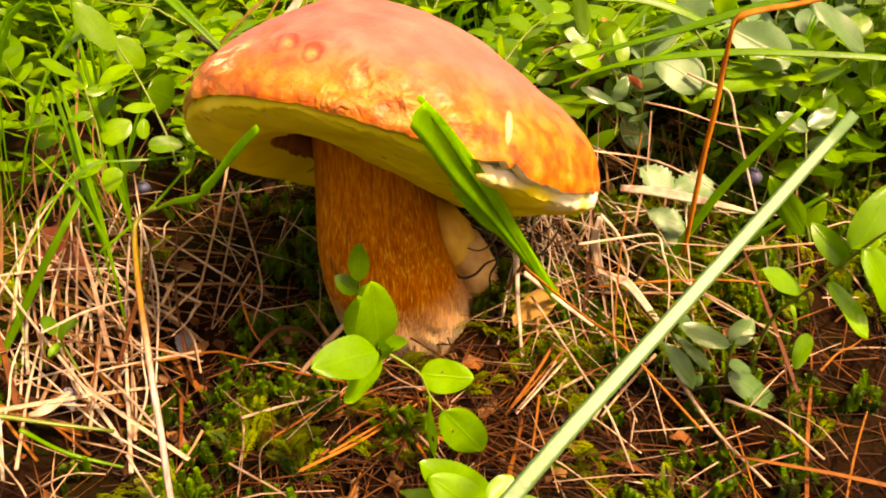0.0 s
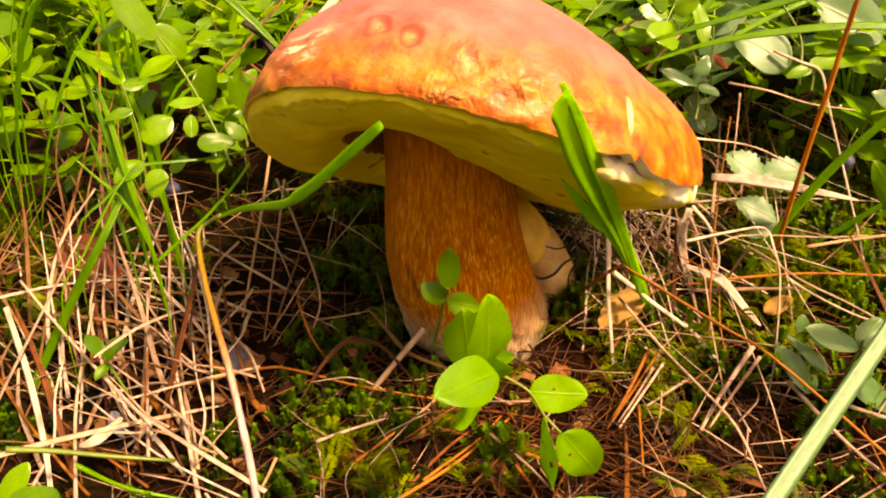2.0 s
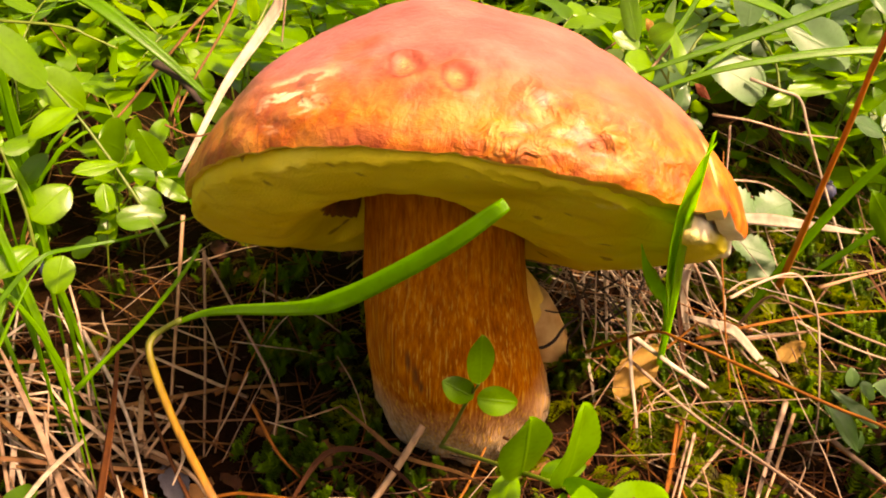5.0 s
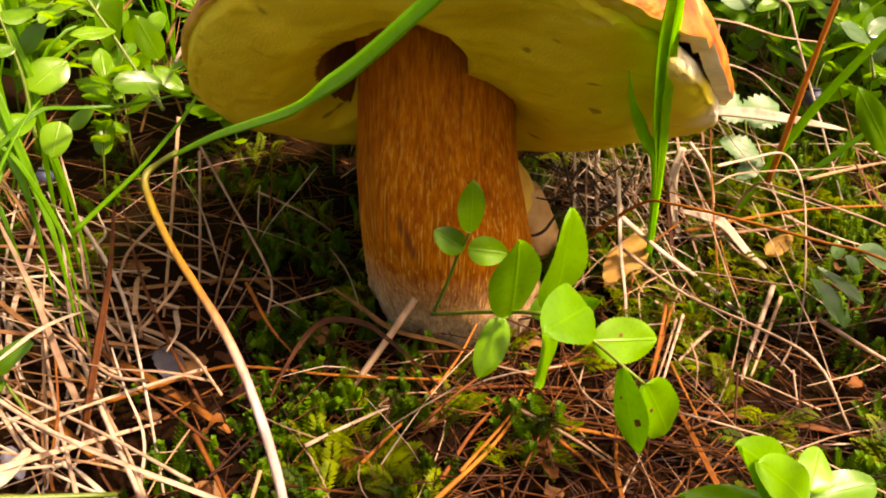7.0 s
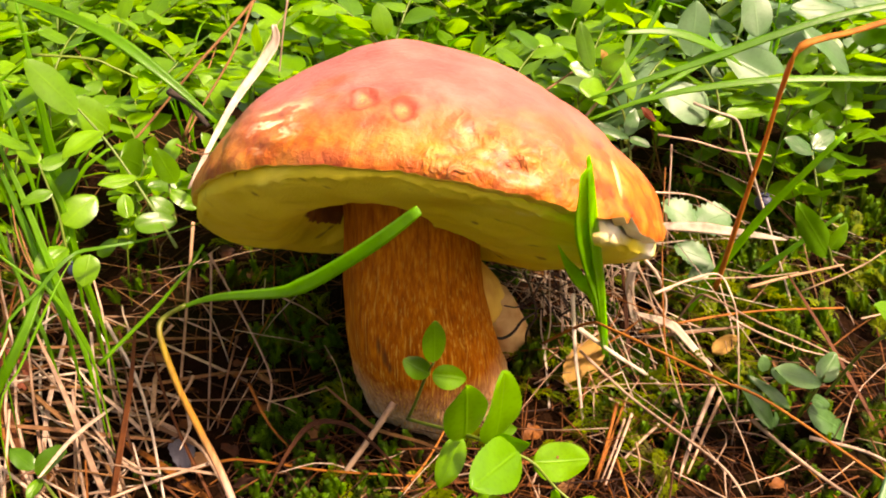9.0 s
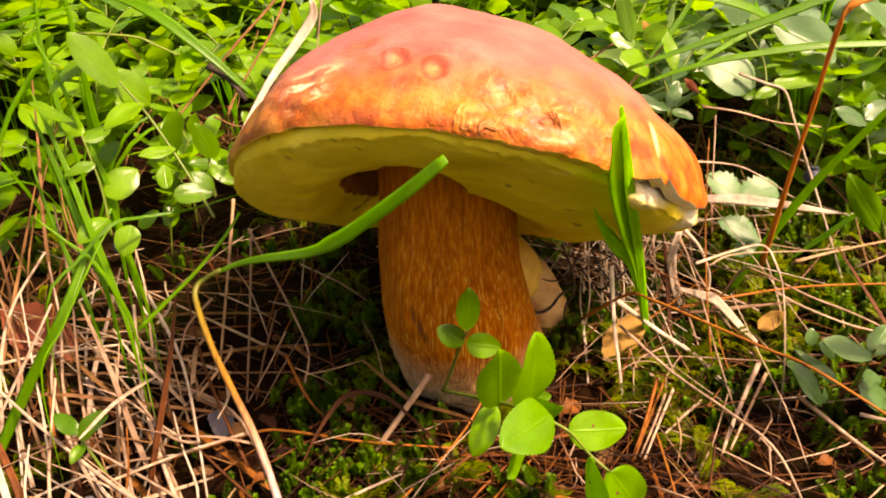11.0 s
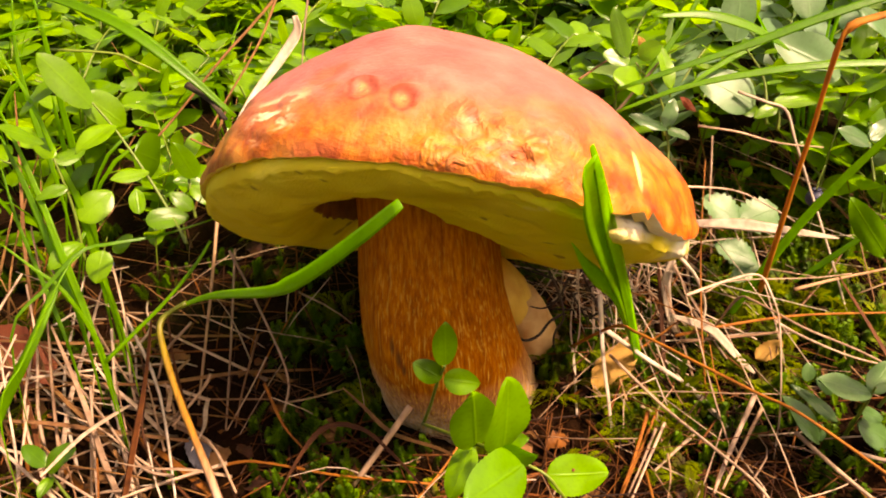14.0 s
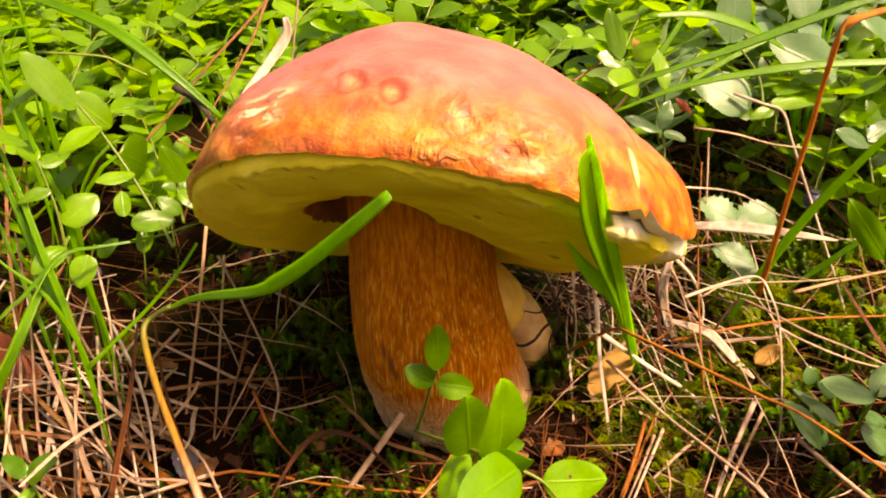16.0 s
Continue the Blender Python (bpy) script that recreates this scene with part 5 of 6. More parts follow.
for k in range(11):
    x, y, a, ln = rng.uniform(0.044, 0.068), rng.uniform(0.004, 0.020), rng.uniform(-1.2, 0.9), rng.uniform(0.012, 0.022)
    z = ground_z(x, y) + rng.uniform(0.008, 0.034)
    straw([(x - ln * math.cos(a), y, z - ln * math.sin(a)), (x + rng.gauss(0, 0.002), y - 0.003, z + rng.gauss(0, 0.002)), (x + ln * math.cos(a), y + 0.004, z + ln * math.sin(a))], rng.uniform(0.0003, 0.0006), "thin black twig tangled beside the young mushroom", M_BARK, "twig", "twig")
straw([(0.0207, -0.004, 0.0242), (0.0265, -0.002, 0.0174), (0.0323, 0.0, 0.0174), (0.0369, 0.002, 0.0214), (0.0423, 0.004, 0.023)], 0.0007, "crooked dark brown twig over the young mushroom", M_BARK, "twig", "twig", n=22)
straw([(0.0343, -0.004, 0.0459), (0.0387, -0.002, 0.0354), (0.0415, 0.0, 0.0241), (0.0387, 0.002, 0.0144), (0.0417, 0.004, -0.0019)], 0.0007, "crooked dark brown twig over the young mushroom", M_BARK, "twig", "twig", n=22)
straw([(0.0414, -0.004, 0.043), (0.0384, -0.002, 0.0331), (0.034, 0.0, 0.0289), (0.0293, 0.002, 0.029)], 0.0005, "crooked dark brown twig over the young mushroom", M_BARK, "twig", "twig", n=22)

# ---- bilberry sprigs by the stem ----
stem_sprig = sprig([(-0.0146, -0.0340, 0.0118), (-0.0062, -0.0620, 0.0285), (0.0002, -0.0785, 0.0372), (0.0070, -0.0800, 0.0335), (0.0127, -0.0820, 0.0300), (0.0159, -0.0905, 0.0287), (0.0201, -0.0940, 0.0254)], [
    ((-0.0040, -0.0697, 0.0319), (-0.0059, -0.0788, 0.0560), (0.1, -1, 0.35), 1.0),
    ((-0.0001, -0.0839, 0.0423), (0.0011, -0.0924, 0.0682), (0.45, -1, 0.35), 0.85),
    ((-0.0005, -0.0740, 0.0345), (0.0075, -0.0780, 0.0405), (0, -0.6, 0.8), 0.9),
    ((-0.0043, -0.0651, 0.0288), (-0.0119, -0.0737, 0.0175), (-0.2, -1, 0.4), 0.75),
    ((0.0005, -0.0850, 0.0400), (-0.0081, -0.1007, 0.0341), (0.7, -0.5, 0.2), 1.05),
    ((0.0015, -0.0985, 0.0510), (-0.0125, -0.1150, 0.0590), (0.15, -0.70, 0.72), 0.95),
    ((0.0012, -0.0830, 0.0400), (0.0030, -0.0960, 0.0500), (-0.3, -0.8, 0.5), 0.62),
    ((0.0127, -0.0810, 0.0295), (0.0290, -0.0845, 0.0295), (0.1, -0.9, 0.45), 1.02),
    ((0.0159, -0.0913, 0.0287), (0.0165, -0.1010, 0.0110), (-0.95, -0.25, 0.05), 1.05),
    ((0.0201, -0.0940, 0.0254), (0.0338, -0.0901, 0.0033), (0.1, -0.9, 0.5), 0.85),
], "bright green bilberry sprig with ten leaves before the stem", material=M_LEAF_BRIGHT)
for which, u, v, size in ((8, 0.62, 0.10, 0.055), (7, 0.42, 0.08, 0.03), (9, 0.3, -0.1, 0.025), (8, 0.35, -0.08, 0.02)):
    leaf_spot(stem_sprig, which, u, v, size, which)
sprig([(-0.0141, -0.0340, 0.0126), (-0.0122, -0.0400, 0.0246), (-0.0106, -0.0460, 0.0373), (-0.0089, -0.0500, 0.0453)], [
    ((-0.0089, -0.05, 0.0453), (-0.0085, -0.05, 0.0595), (0.1, -1, 0.3), 1.0),
    ((-0.0097, -0.048, 0.0395), (-0.0175, -0.048, 0.0456), (0, -1, 0.4), 1.25),
    ((-0.0094, -0.05, 0.0408), (0.0002, -0.054, 0.0402), (0, -1, 0.4), 1.2),
], "small dark green three-leaved bilberry shoot against the stem")
sprig([(0.0447, -0.1250, 0.0023), (0.0372, -0.1300, 0.0190), (0.0319, -0.1340, 0.0299)], [
    ((0.0346, -0.132, 0.0245), (0.0151, -0.135, 0.0436), (-0.2, -0.6, 0.9), 0.8),
    ((0.0323, -0.134, 0.0284), (0.0388, -0.128, 0.0327), (0, -0.7, 0.8), 1.3),
    ((0.0336, -0.134, 0.026), (0.0474, -0.135, 0.0288), (0.2, -0.5, 1), 0.9),
    ((0.0311, -0.136, 0.0264), (0.0198, -0.14, 0.0421), (0, -0.7, 0.8), 0.8),
    ((0.0374, -0.13, 0.0182), (0.0089, -0.13, 0.0296), (0, -0.4, 1), 0.4),
], "pale green bilberry shoot tip beside dark soil", material=M_LEAF_BRIGHT)

# ---- green shoots in the straw ----
sprig([(-0.1544, -0.0850, -0.0123), (-0.1421, -0.0880, -0.0015)], [
    ((-0.1432, -0.088, -0.002), (-0.1222, -0.094, 0.007), (0, -0.4, 1), 0.95),
    ((-0.1447, -0.088, -0.004), (-0.1377, -0.08, 0.0078), (0, -0.6, 0.8), 0.9),
], "bright bilberry leaf at the straw edge")
sprig([(-0.1266, -0.0300, -0.0087), (-0.1306, -0.0280, 0.0010), (-0.1333, -0.0260, 0.0064)], [
    ((-0.1333, -0.026, 0.0064), (-0.1218, -0.03, 0.0158), (0, -0.5, 1), 1.1),
    ((-0.1333, -0.026, 0.0064), (-0.141, -0.02, 0.0115), (0, -0.5, 1), 0.9),
    ((-0.132, -0.027, 0.003), (-0.1346, -0.034, 0.0018), (0, -0.5, 1), 0.9),
], "small bright bilberry shoot among straws")
straw([(-0.1454, -0.0750, 0.0087), (-0.1344, -0.0700, 0.0026), (-0.1210, -0.0650, -0.0052), (-0.1021, -0.0600, -0.0133)], 0.0011, "yellow-green grass stalk lying over straw", M_TWIG, "grass_stalk", "grass stalk")
straw([(-0.1260, -0.0750, 0.0011), (-0.1139, -0.0725, -0.0121), (-0.0932, -0.0700, -0.0227)], 0.0008, "yellow-green grass stalk lying over straw", M_GRASS, "grass_stalk", "grass stalk")
grass_blade([(-0.1589, -0.0300, 0.0307), (-0.1511, -0.0433, 0.0111), (-0.1457, -0.0567, -0.0094), (-0.1425, -0.0700, -0.0280)], 0.0024, "long whitish dead grass stalk over straw", M_WHITE, ends=(0.8, 0.6), fold=0.4)
grass_blade([(-0.1356, -0.0545, -0.0104), (-0.1309, -0.0531, -0.0099), (-0.1269, -0.0474, -0.0097), (-0.1249, -0.0422, -0.0094)], 0.004, "curled whitish dead leaf in straw", M_WHITE, ends=(0.3, 0.3), fold=0.6)
straw([(-0.1788, 0.0151, 0.0134), (-0.1548, -0.0081, 0.0032), (-0.1254, -0.0379, -0.0020), (-0.1071, -0.0599, 0.0034)], 0.0007, "bleached straw crossing the straw pile", M_STRAW, "straw", "straw", group="bleached straws of the pile", n=18, taper=(0.7, 1.0))
straw([(-0.1441, 0.0271, 0.0139), (-0.1248, 0.0046, 0.0020), (-0.1084, -0.0181, -0.0045), (-0.0962, -0.0255, -0.0046)], 0.0006, "bleached straw crossing the straw pile", M_STRAW, "straw", "straw", group="bleached straws of the pile", n=18, taper=(0.7, 1.0))
straw([(-0.1483, 0.0068, 0.0068), (-0.1430, -0.0347, -0.0071), (-0.1238, -0.0863, -0.0064)], 0.00065, "bleached straw crossing the straw pile", M_STRAW, "straw", "straw", group="bleached straws of the pile", n=18, taper=(0.7, 1.0))
straw([(-0.1376, -0.0144, -0.0068), (-0.1080, -0.0379, -0.0108), (-0.0838, -0.0632, -0.0100)], 0.0006, "bleached straw crossing the straw pile", M_STRAW, "straw", "straw", group="bleached straws of the pile", n=18, taper=(0.7, 1.0))
straw([(-0.1285, 0.0126, 0.0082), (-0.1246, -0.0130, -0.0082), (-0.1115, -0.0590, -0.0134)], 0.00065, "bleached straw crossing the straw pile", M_STRAW, "straw", "straw", group="bleached straws of the pile", n=18, taper=(0.7, 1.0))
straw([(-0.1241, 0.0352, 0.0174), (-0.1188, 0.0010, -0.0072), (-0.0904, -0.0773, -0.0171)], 0.0008, "bleached straw crossing the straw pile", M_STRAW, "straw", "straw", group="bleached straws of the pile", n=18, taper=(0.7, 1.0))
straw([(-0.1070, 0.0189, 0.0036), (-0.1036, 0.0251, 0.0114), (-0.0935, 0.0299, 0.0198)], 0.0006, "bleached straw crossing the straw pile", M_STRAW, "straw", "straw", group="bleached straws of the pile", n=18, taper=(0.7, 1.0))
straw([(-0.0995, -0.0031, -0.0017), (-0.0895, 0.0083, 0.0045), (-0.0869, 0.0139, 0.0065)], 0.00065, "bleached straw crossing the straw pile", M_STRAW, "straw", "straw", group="bleached straws of the pile", n=18, taper=(0.7, 1.0))
straw([(-0.0729, -0.0812, -0.0132), (-0.0689, -0.0716, -0.0101), (-0.0666, -0.0665, -0.0071)], 0.0006, "bleached straw crossing the straw pile", M_STRAW, "straw", "straw", group="bleached straws of the pile", n=18, taper=(0.7, 1.0))
straw([(-0.1250, -0.0341, -0.0080), (-0.1043, -0.0237, -0.0093), (-0.0801, -0.0195, -0.0069)], 0.00065, "bleached straw crossing the straw pile", M_STRAW, "straw", "straw", group="bleached straws of the pile", n=18, taper=(0.7, 1.0))
straw([(0.1055, -0.0504, 0.0033), (0.1113, -0.0789, 0.0032), (0.1200, -0.1050, 0.0044)], 0.000936, "thick pinkish dry stalk near the grass blade", M_STRAW, "straw", "straw")
straw([(0.1184, -0.0642, 0.0046), (0.1320, -0.0768, 0.0058), (0.1408, -0.0936, 0.0049)], 0.000792, "pale dry stalk over litter", M_STRAW, "straw", "straw")

# ---- bilberry clump at the mushroom's side ----
sprig([(-0.0831, 0.0000, 0.0669), (-0.0890, 0.0120, 0.0729), (-0.0972, 0.0220, 0.0855), (-0.1054, 0.0300, 0.0971), (-0.1154, 0.0380, 0.1089), (-0.1193, 0.0400, 0.1171)], [
    ((-0.1116, 0.034, 0.1031), (-0.1228, 0.03, 0.1226), (0.2, -0.6, 0.8), 0.95),
    ((-0.1145, 0.038, 0.1063), (-0.1036, 0.04, 0.0943), (0.2, -0.8, 0.6), 1.25),
    ((-0.1042, 0.03, 0.0976), (-0.1163, 0.02, 0.0943), (0, -0.4, 1), 0.85),
    ((-0.1004, 0.03, 0.0882), (-0.0932, 0.045, 0.0774), (0, -0.9, 0.5), 1.3),
    ((-0.0946, 0.02, 0.0843), (-0.106, 0.015, 0.0849), (0, -0.5, 0.9), 0.85),
    ((-0.098, 0.01, 0.0741), (-0.0989, 0.015, 0.0811), (0, -0.9, 0.4), 1.1),
    ((-0.096, 0.008, 0.072), (-0.0831, 0.01, 0.0726), (0, -0.7, 0.7), 0.95),
    ((-0.1206, 0.04, 0.1116), (-0.1367, 0.035, 0.1046), (0, -0.4, 1), 0.6),
], "bilberry shoot with round finely toothed leaves")
sprig([(-0.1216, 0.0200, 0.0544), (-0.1226, 0.0250, 0.0713), (-0.1262, 0.0300, 0.0880)], [
    ((-0.1279, 0.03, 0.0936), (-0.1365, 0.02, 0.1034), (0, -0.5, 0.9), 0.9),
    ((-0.1225, 0.025, 0.0795), (-0.1319, 0.02, 0.0785), (0, -0.6, 0.8), 0.8),
    ((-0.123, 0.03, 0.0765), (-0.1156, 0.03, 0.0851), (0, -0.8, 0.6), 0.9),
    ((-0.1217, 0.025, 0.067), (-0.1115, 0.03, 0.0754), (0, -0.8, 0.6), 1.2),
    ((-0.1258, 0.03, 0.0859), (-0.1188, 0.04, 0.0878), (0, -0.8, 0.6), 0.9),
    ((-0.1262, 0.03, 0.088), (-0.1341, 0.04, 0.0931), (0, -0.7, 0.7), 0.8),
    ((-0.121, 0.02, 0.0609), (-0.1297, 0.01, 0.0585), (0, -0.6, 0.8), 1.0),
    ((-0.1124, 0.012, 0.0614), (-0.1149, 0.004, 0.0547), (0, -0.8, 0.6), 1.2),
    ((-0.1118, 0.02, 0.0566), (-0.1047, 0.02, 0.0624), (0, -0.8, 0.6), 1.0),
], "bilberry shoot with bright round leaves")
sprig([(-0.0889, 0.0500, 0.0533), (-0.0898, 0.0550, 0.0641), (-0.0898, 0.0600, 0.0737)], [
    ((-0.0872, 0.055, 0.0674), (-0.0927, 0.055, 0.0816), (0, -0.9, 0.4), 1.1),
    ((-0.0898, 0.055, 0.0641), (-0.0807, 0.05, 0.0584), (0, -0.7, 0.7), 0.9),
    ((-0.0898, 0.06, 0.0737), (-0.0856, 0.07, 0.0812), (0, -0.7, 0.7), 0.8),
    ((-0.0893, 0.05, 0.0569), (-0.0962, 0.05, 0.0645), (0, -0.7, 0.7), 0.9),
], "shaded dark green bilberry shoot")

# ---- leaves beside the rusty stalk ----
sprig([(0.1162, 0.0120, 0.0098), (0.1177, 0.0150, 0.0284), (0.1164, 0.0200, 0.0445)], [
    ((0.1163, 0.02, 0.0452), (0.1022, 0.025, 0.0552), (0, -0.6, 0.8), 1.0),
    ((0.1164, 0.02, 0.0445), (0.1343, 0.025, 0.0484), (0, -0.6, 0.8), 1.0),
    ((0.1206, 0.012, 0.0322), (0.1051, 0.016, 0.0391), (-0.1, -0.6, 0.8), 0.85),
    ((0.1212, 0.012, 0.0316), (0.1093, 0.008, 0.027), (-0.2, -0.7, 0.7), 0.7),
], "pale toothed strawberry-like leaf trio", name="leaf_trio", meshes=LEAF_LOBED, material=M_LEAF_SILVER)
sprig([(0.1681, 0.0000, 0.0309), (0.1657, 0.0020, 0.0386), (0.1611, 0.0030, 0.0445)], [
    ((0.1668, 0.002, 0.0344), (0.1475, 0.003, 0.0591), (-0.5, -0.8, 0.4), 0.62),
    ((0.166, 0.002, 0.0373), (0.1701, 0.0, 0.0496), (0, -0.8, 0.6), 0.9),
], "small green bilberry shoot with two leaves")
sprig([(0.1290, -0.0550, 0.0142), (0.1268, -0.0680, 0.0422), (0.1330, -0.0780, 0.0612), (0.1405, -0.0850, 0.0785), (0.1473, -0.0900, 0.0898)], [
    ((0.1293, -0.076, 0.0569), (0.1156, -0.078, 0.0656), (0, -0.6, 0.8), 0.85),
    ((0.1344, -0.08, 0.0624), (0.1463, -0.09, 0.0498), (0.4, -0.7, 0.6), 0.7),
    ((0.1388, -0.08, 0.0682), (0.1286, -0.075, 0.0791), (-0.3, -0.9, 0.4), 0.75),
    ((0.1378, -0.083, 0.0737), (0.146, -0.08, 0.0936), (-0.3, -0.9, 0.4), 0.7),
    ((0.1381, -0.07, 0.037), (0.1344, -0.075, 0.026), (0, -0.8, 0.6), 0.9),
    ((0.1393, -0.085, 0.0767), (0.1534, -0.09, 0.057), (0.3, -0.8, 0.5), 0.8),
    ((0.1303, -0.07, 0.0479), (0.1319, -0.075, 0.0416), (0.6, -0.7, 0.3), 0.6),
    ((0.1436, -0.085, 0.0785), (0.1352, -0.08, 0.0767), (0, -0.6, 0.8), 0.8),
], "bilberry shoot with glossy leaves at the mossy edge", material=M_LEAF_BRIGHT)
sprig([(0.1233, -0.0500, -0.0026), (0.1188, -0.0600, 0.0180), (0.1169, -0.0650, 0.0312)], [
    ((0.1158, -0.065, 0.0289), (0.0982, -0.065, 0.0367), (0, -0.5, 0.9), 0.8),
    ((0.1162, -0.064, 0.0286), (0.1246, -0.06, 0.0355), (0, -0.8, 0.6), 1.2),
    ((0.1101, -0.056, 0.0032), (0.0996, -0.052, 0.0201), (0.5, -0.85, 0.4), 0.6),
    ((0.1148, -0.056, 0.011), (0.1031, -0.05, 0.0227), (-0.3, -0.5, 0.9), 0.35),
    ((0.1202, -0.058, 0.0115), (0.141, -0.06, -0.0028), (0.2, -0.6, 0.8), 0.8),
    ((0.1117, -0.055, 0.0024), (0.1128, -0.053, 0.0077), (0.3, -0.9, 0.3), 1.0),
    ((0.1044, -0.052, 0.0254), (0.1048, -0.05, 0.0307), (-0.2, -0.9, 0.4), 1.2),
    ((0.1071, -0.052, 0.0258), (0.1142, -0.054, 0.0209), (0, -0.7, 0.7), 0.8),
    ((0.1188, -0.06, 0.018), (0.1276, -0.06, 0.0131), (0, -0.7, 0.7), 0.9),
], "bluish-green bilberry shoot low over the moss", material=M_LEAF_DULL)


# ---- glossy leaves over the far moss ----
# the pale bluish colour here holds the sky's reflection
sprig([(0.1322, 0.0400, 0.0763), (0.1339, 0.0500, 0.0915), (0.1262, 0.0550, 0.1041)], [
    ((0.1242, 0.058, 0.1047), (0.1257, 0.062, 0.1268), (0, -0.9, 0.4), 1.25),
    ((0.1566, 0.062, 0.1103), (0.1558, 0.07, 0.1314), (0, -0.8, 0.6), 1.15),
    ((0.1677, 0.052, 0.0904), (0.1417, 0.056, 0.1058), (-0.2, -0.8, 0.6), 1.0),
    ((0.1318, 0.05, 0.081), (0.1113, 0.054, 0.0949), (0, -0.8, 0.6), 1.05),
    ((0.1985, 0.062, 0.119), (0.1701, 0.062, 0.1224), (0, -0.7, 0.7), 0.75),
    ((0.1728, 0.056, 0.1146), (0.1989, 0.05, 0.0971), (0.2, -0.7, 0.7), 0.7),
    ((0.1982, 0.06, 0.1237), (0.2196, 0.058, 0.1213), (0, -0.6, 0.8), 0.7),
], "large glossy bilberry leaves, bluish sky sheen put into their colour", material=M_LEAF_SILVER)
sprig([(0.0952, 0.0500, 0.0712), (0.0948, 0.0550, 0.0837), (0.0848, 0.0600, 0.0989)], [
    ((0.081, 0.06, 0.1009), (0.0763, 0.065, 0.1197), (-0.2, -0.9, 0.4), 0.7),
    ((0.0936, 0.06, 0.1046), (0.0973, 0.05, 0.0906), (0.3, -0.8, 0.5), 0.75),
    ((0.0858, 0.06, 0.1011), (0.0924, 0.055, 0.1066), (0, -0.8, 0.6), 1.3),
    ((0.0883, 0.058, 0.0902), (0.0755, 0.05, 0.0981), (0, -0.7, 0.7), 1.1),
    ((0.0825, 0.06, 0.0995), (0.0712, 0.06, 0.1031), (0, -0.7, 0.7), 1.2),
], "bright bilberry shoot tip with pale leaves")
sprig([(0.0930, 0.0400, 0.0632), (0.0944, 0.0430, 0.0690), (0.0935, 0.0460, 0.0762)], [
    ((0.0938, 0.045, 0.0758), (0.0778, 0.045, 0.083), (0, -0.5, 0.9), 0.7),
    ((0.0935, 0.046, 0.0762), (0.0982, 0.05, 0.0865), (0, -0.8, 0.6), 0.9),
    ((0.0937, 0.044, 0.0753), (0.1013, 0.04, 0.0742), (0, -0.5, 0.9), 1.0),
], "bluish green three-leaved bilberry shoot", material=M_LEAF_DULL)
sprig([(0.1374, 0.0400, 0.0736), (0.1379, 0.0420, 0.0798), (0.1366, 0.0440, 0.0839)], [
    ((0.136, 0.044, 0.0835), (0.1614, 0.04, 0.0864), (0, -0.5, 0.9), 0.55),
    ((0.1371, 0.043, 0.0819), (0.1268, 0.04, 0.0802), (0, -0.5, 0.9), 0.9),
], "yellow-green bilberry leaf with a browned edge")
sprig([(0.1685, 0.0200, 0.0573), (0.1690, 0.0250, 0.0647), (0.1700, 0.0300, 0.0698)], [
    ((0.1714, 0.03, 0.0692), (0.1563, 0.03, 0.0759), (0, -0.7, 0.7), 0.9),
    ((0.1704, 0.03, 0.0702), (0.184, 0.035, 0.0762), (0, -0.7, 0.7), 0.9),
    ((0.1695, 0.024, 0.0627), (0.1737, 0.02, 0.0696), (0, -0.7, 0.7), 0.9),
], "dark green round-leaved bilberry shoot", material=M_LEAF_DULL)
straw([(-0.0850, 0.0600, 0.1017), (-0.0776, 0.0550, 0.0974), (-0.0721, 0.0500, 0.0907)], 0.0018, "dark bluish broken twig", M_BARK, "twig", "twig")
straw([(-0.0176, -0.0060, 0.1307), (-0.0153, -0.0070, 0.1298), (-0.0103, -0.0080, 0.1299)], 0.0003, "tiny brown needle lying on the cap", M_NEEDLE, "pine_needle", "pine needle")

# ---- fallen leaves ----
fallen_leaf((0.0475, -0.0180, 0.0040), (0.0665, -0.0090, 0.0170), (0.1, -0.9, 0.75), 0.75, "curled tan dead leaf on the litter", M_DEAD, 2)
fallen_leaf((0.1102, -0.0143, 0.0068), (0.1201, -0.0138, 0.0126), (0, -0.7, 0.8), 0.9, "small tan dead leaf on moss", M_DEAD, 1)
fallen_leaf((-0.1539, 0.0387, -0.008), (-0.1788, 0.061, 0.0051), (0.2, -0.7, 0.8), 0.95, "red-brown dead leaf in the straw", M_RED, 0)
fallen_leaf((0.0600, -0.0810, -0.0240), (0.0657, -0.0690, -0.0130), (0.1, -0.8, 0.6), 0.75, "pinkish brown bark flake on moss", M_BROWN, 3)
fallen_leaf((-0.0956, 0.0067, -0.0137), (-0.0902, -0.0097, -0.0184), (0.2, -0.7, 0.8), 0.8, "bluish grey weathered leaf", M_GREY, 1)
fallen_leaf((-0.1365, -0.0257, -0.0204), (-0.1326, -0.0316, -0.0285), (0.2, -0.7, 0.8), 0.8, "bluish grey weathered leaf", M_GREY, 1)
fallen_leaf((0.1040, 0.043, 0.083), (0.097, 0.043, 0.0890), (0, -0.9, 0.4), 0.55, "withered brown curled leaf", M_RED, 3)
fallen_leaf((0.0936, 0.0706, 0.1004), (0.0892, 0.07, 0.1064), (0, -0.9, 0.4), 0.7, "withered brown bud among green leaves", M_DEAD, 3)


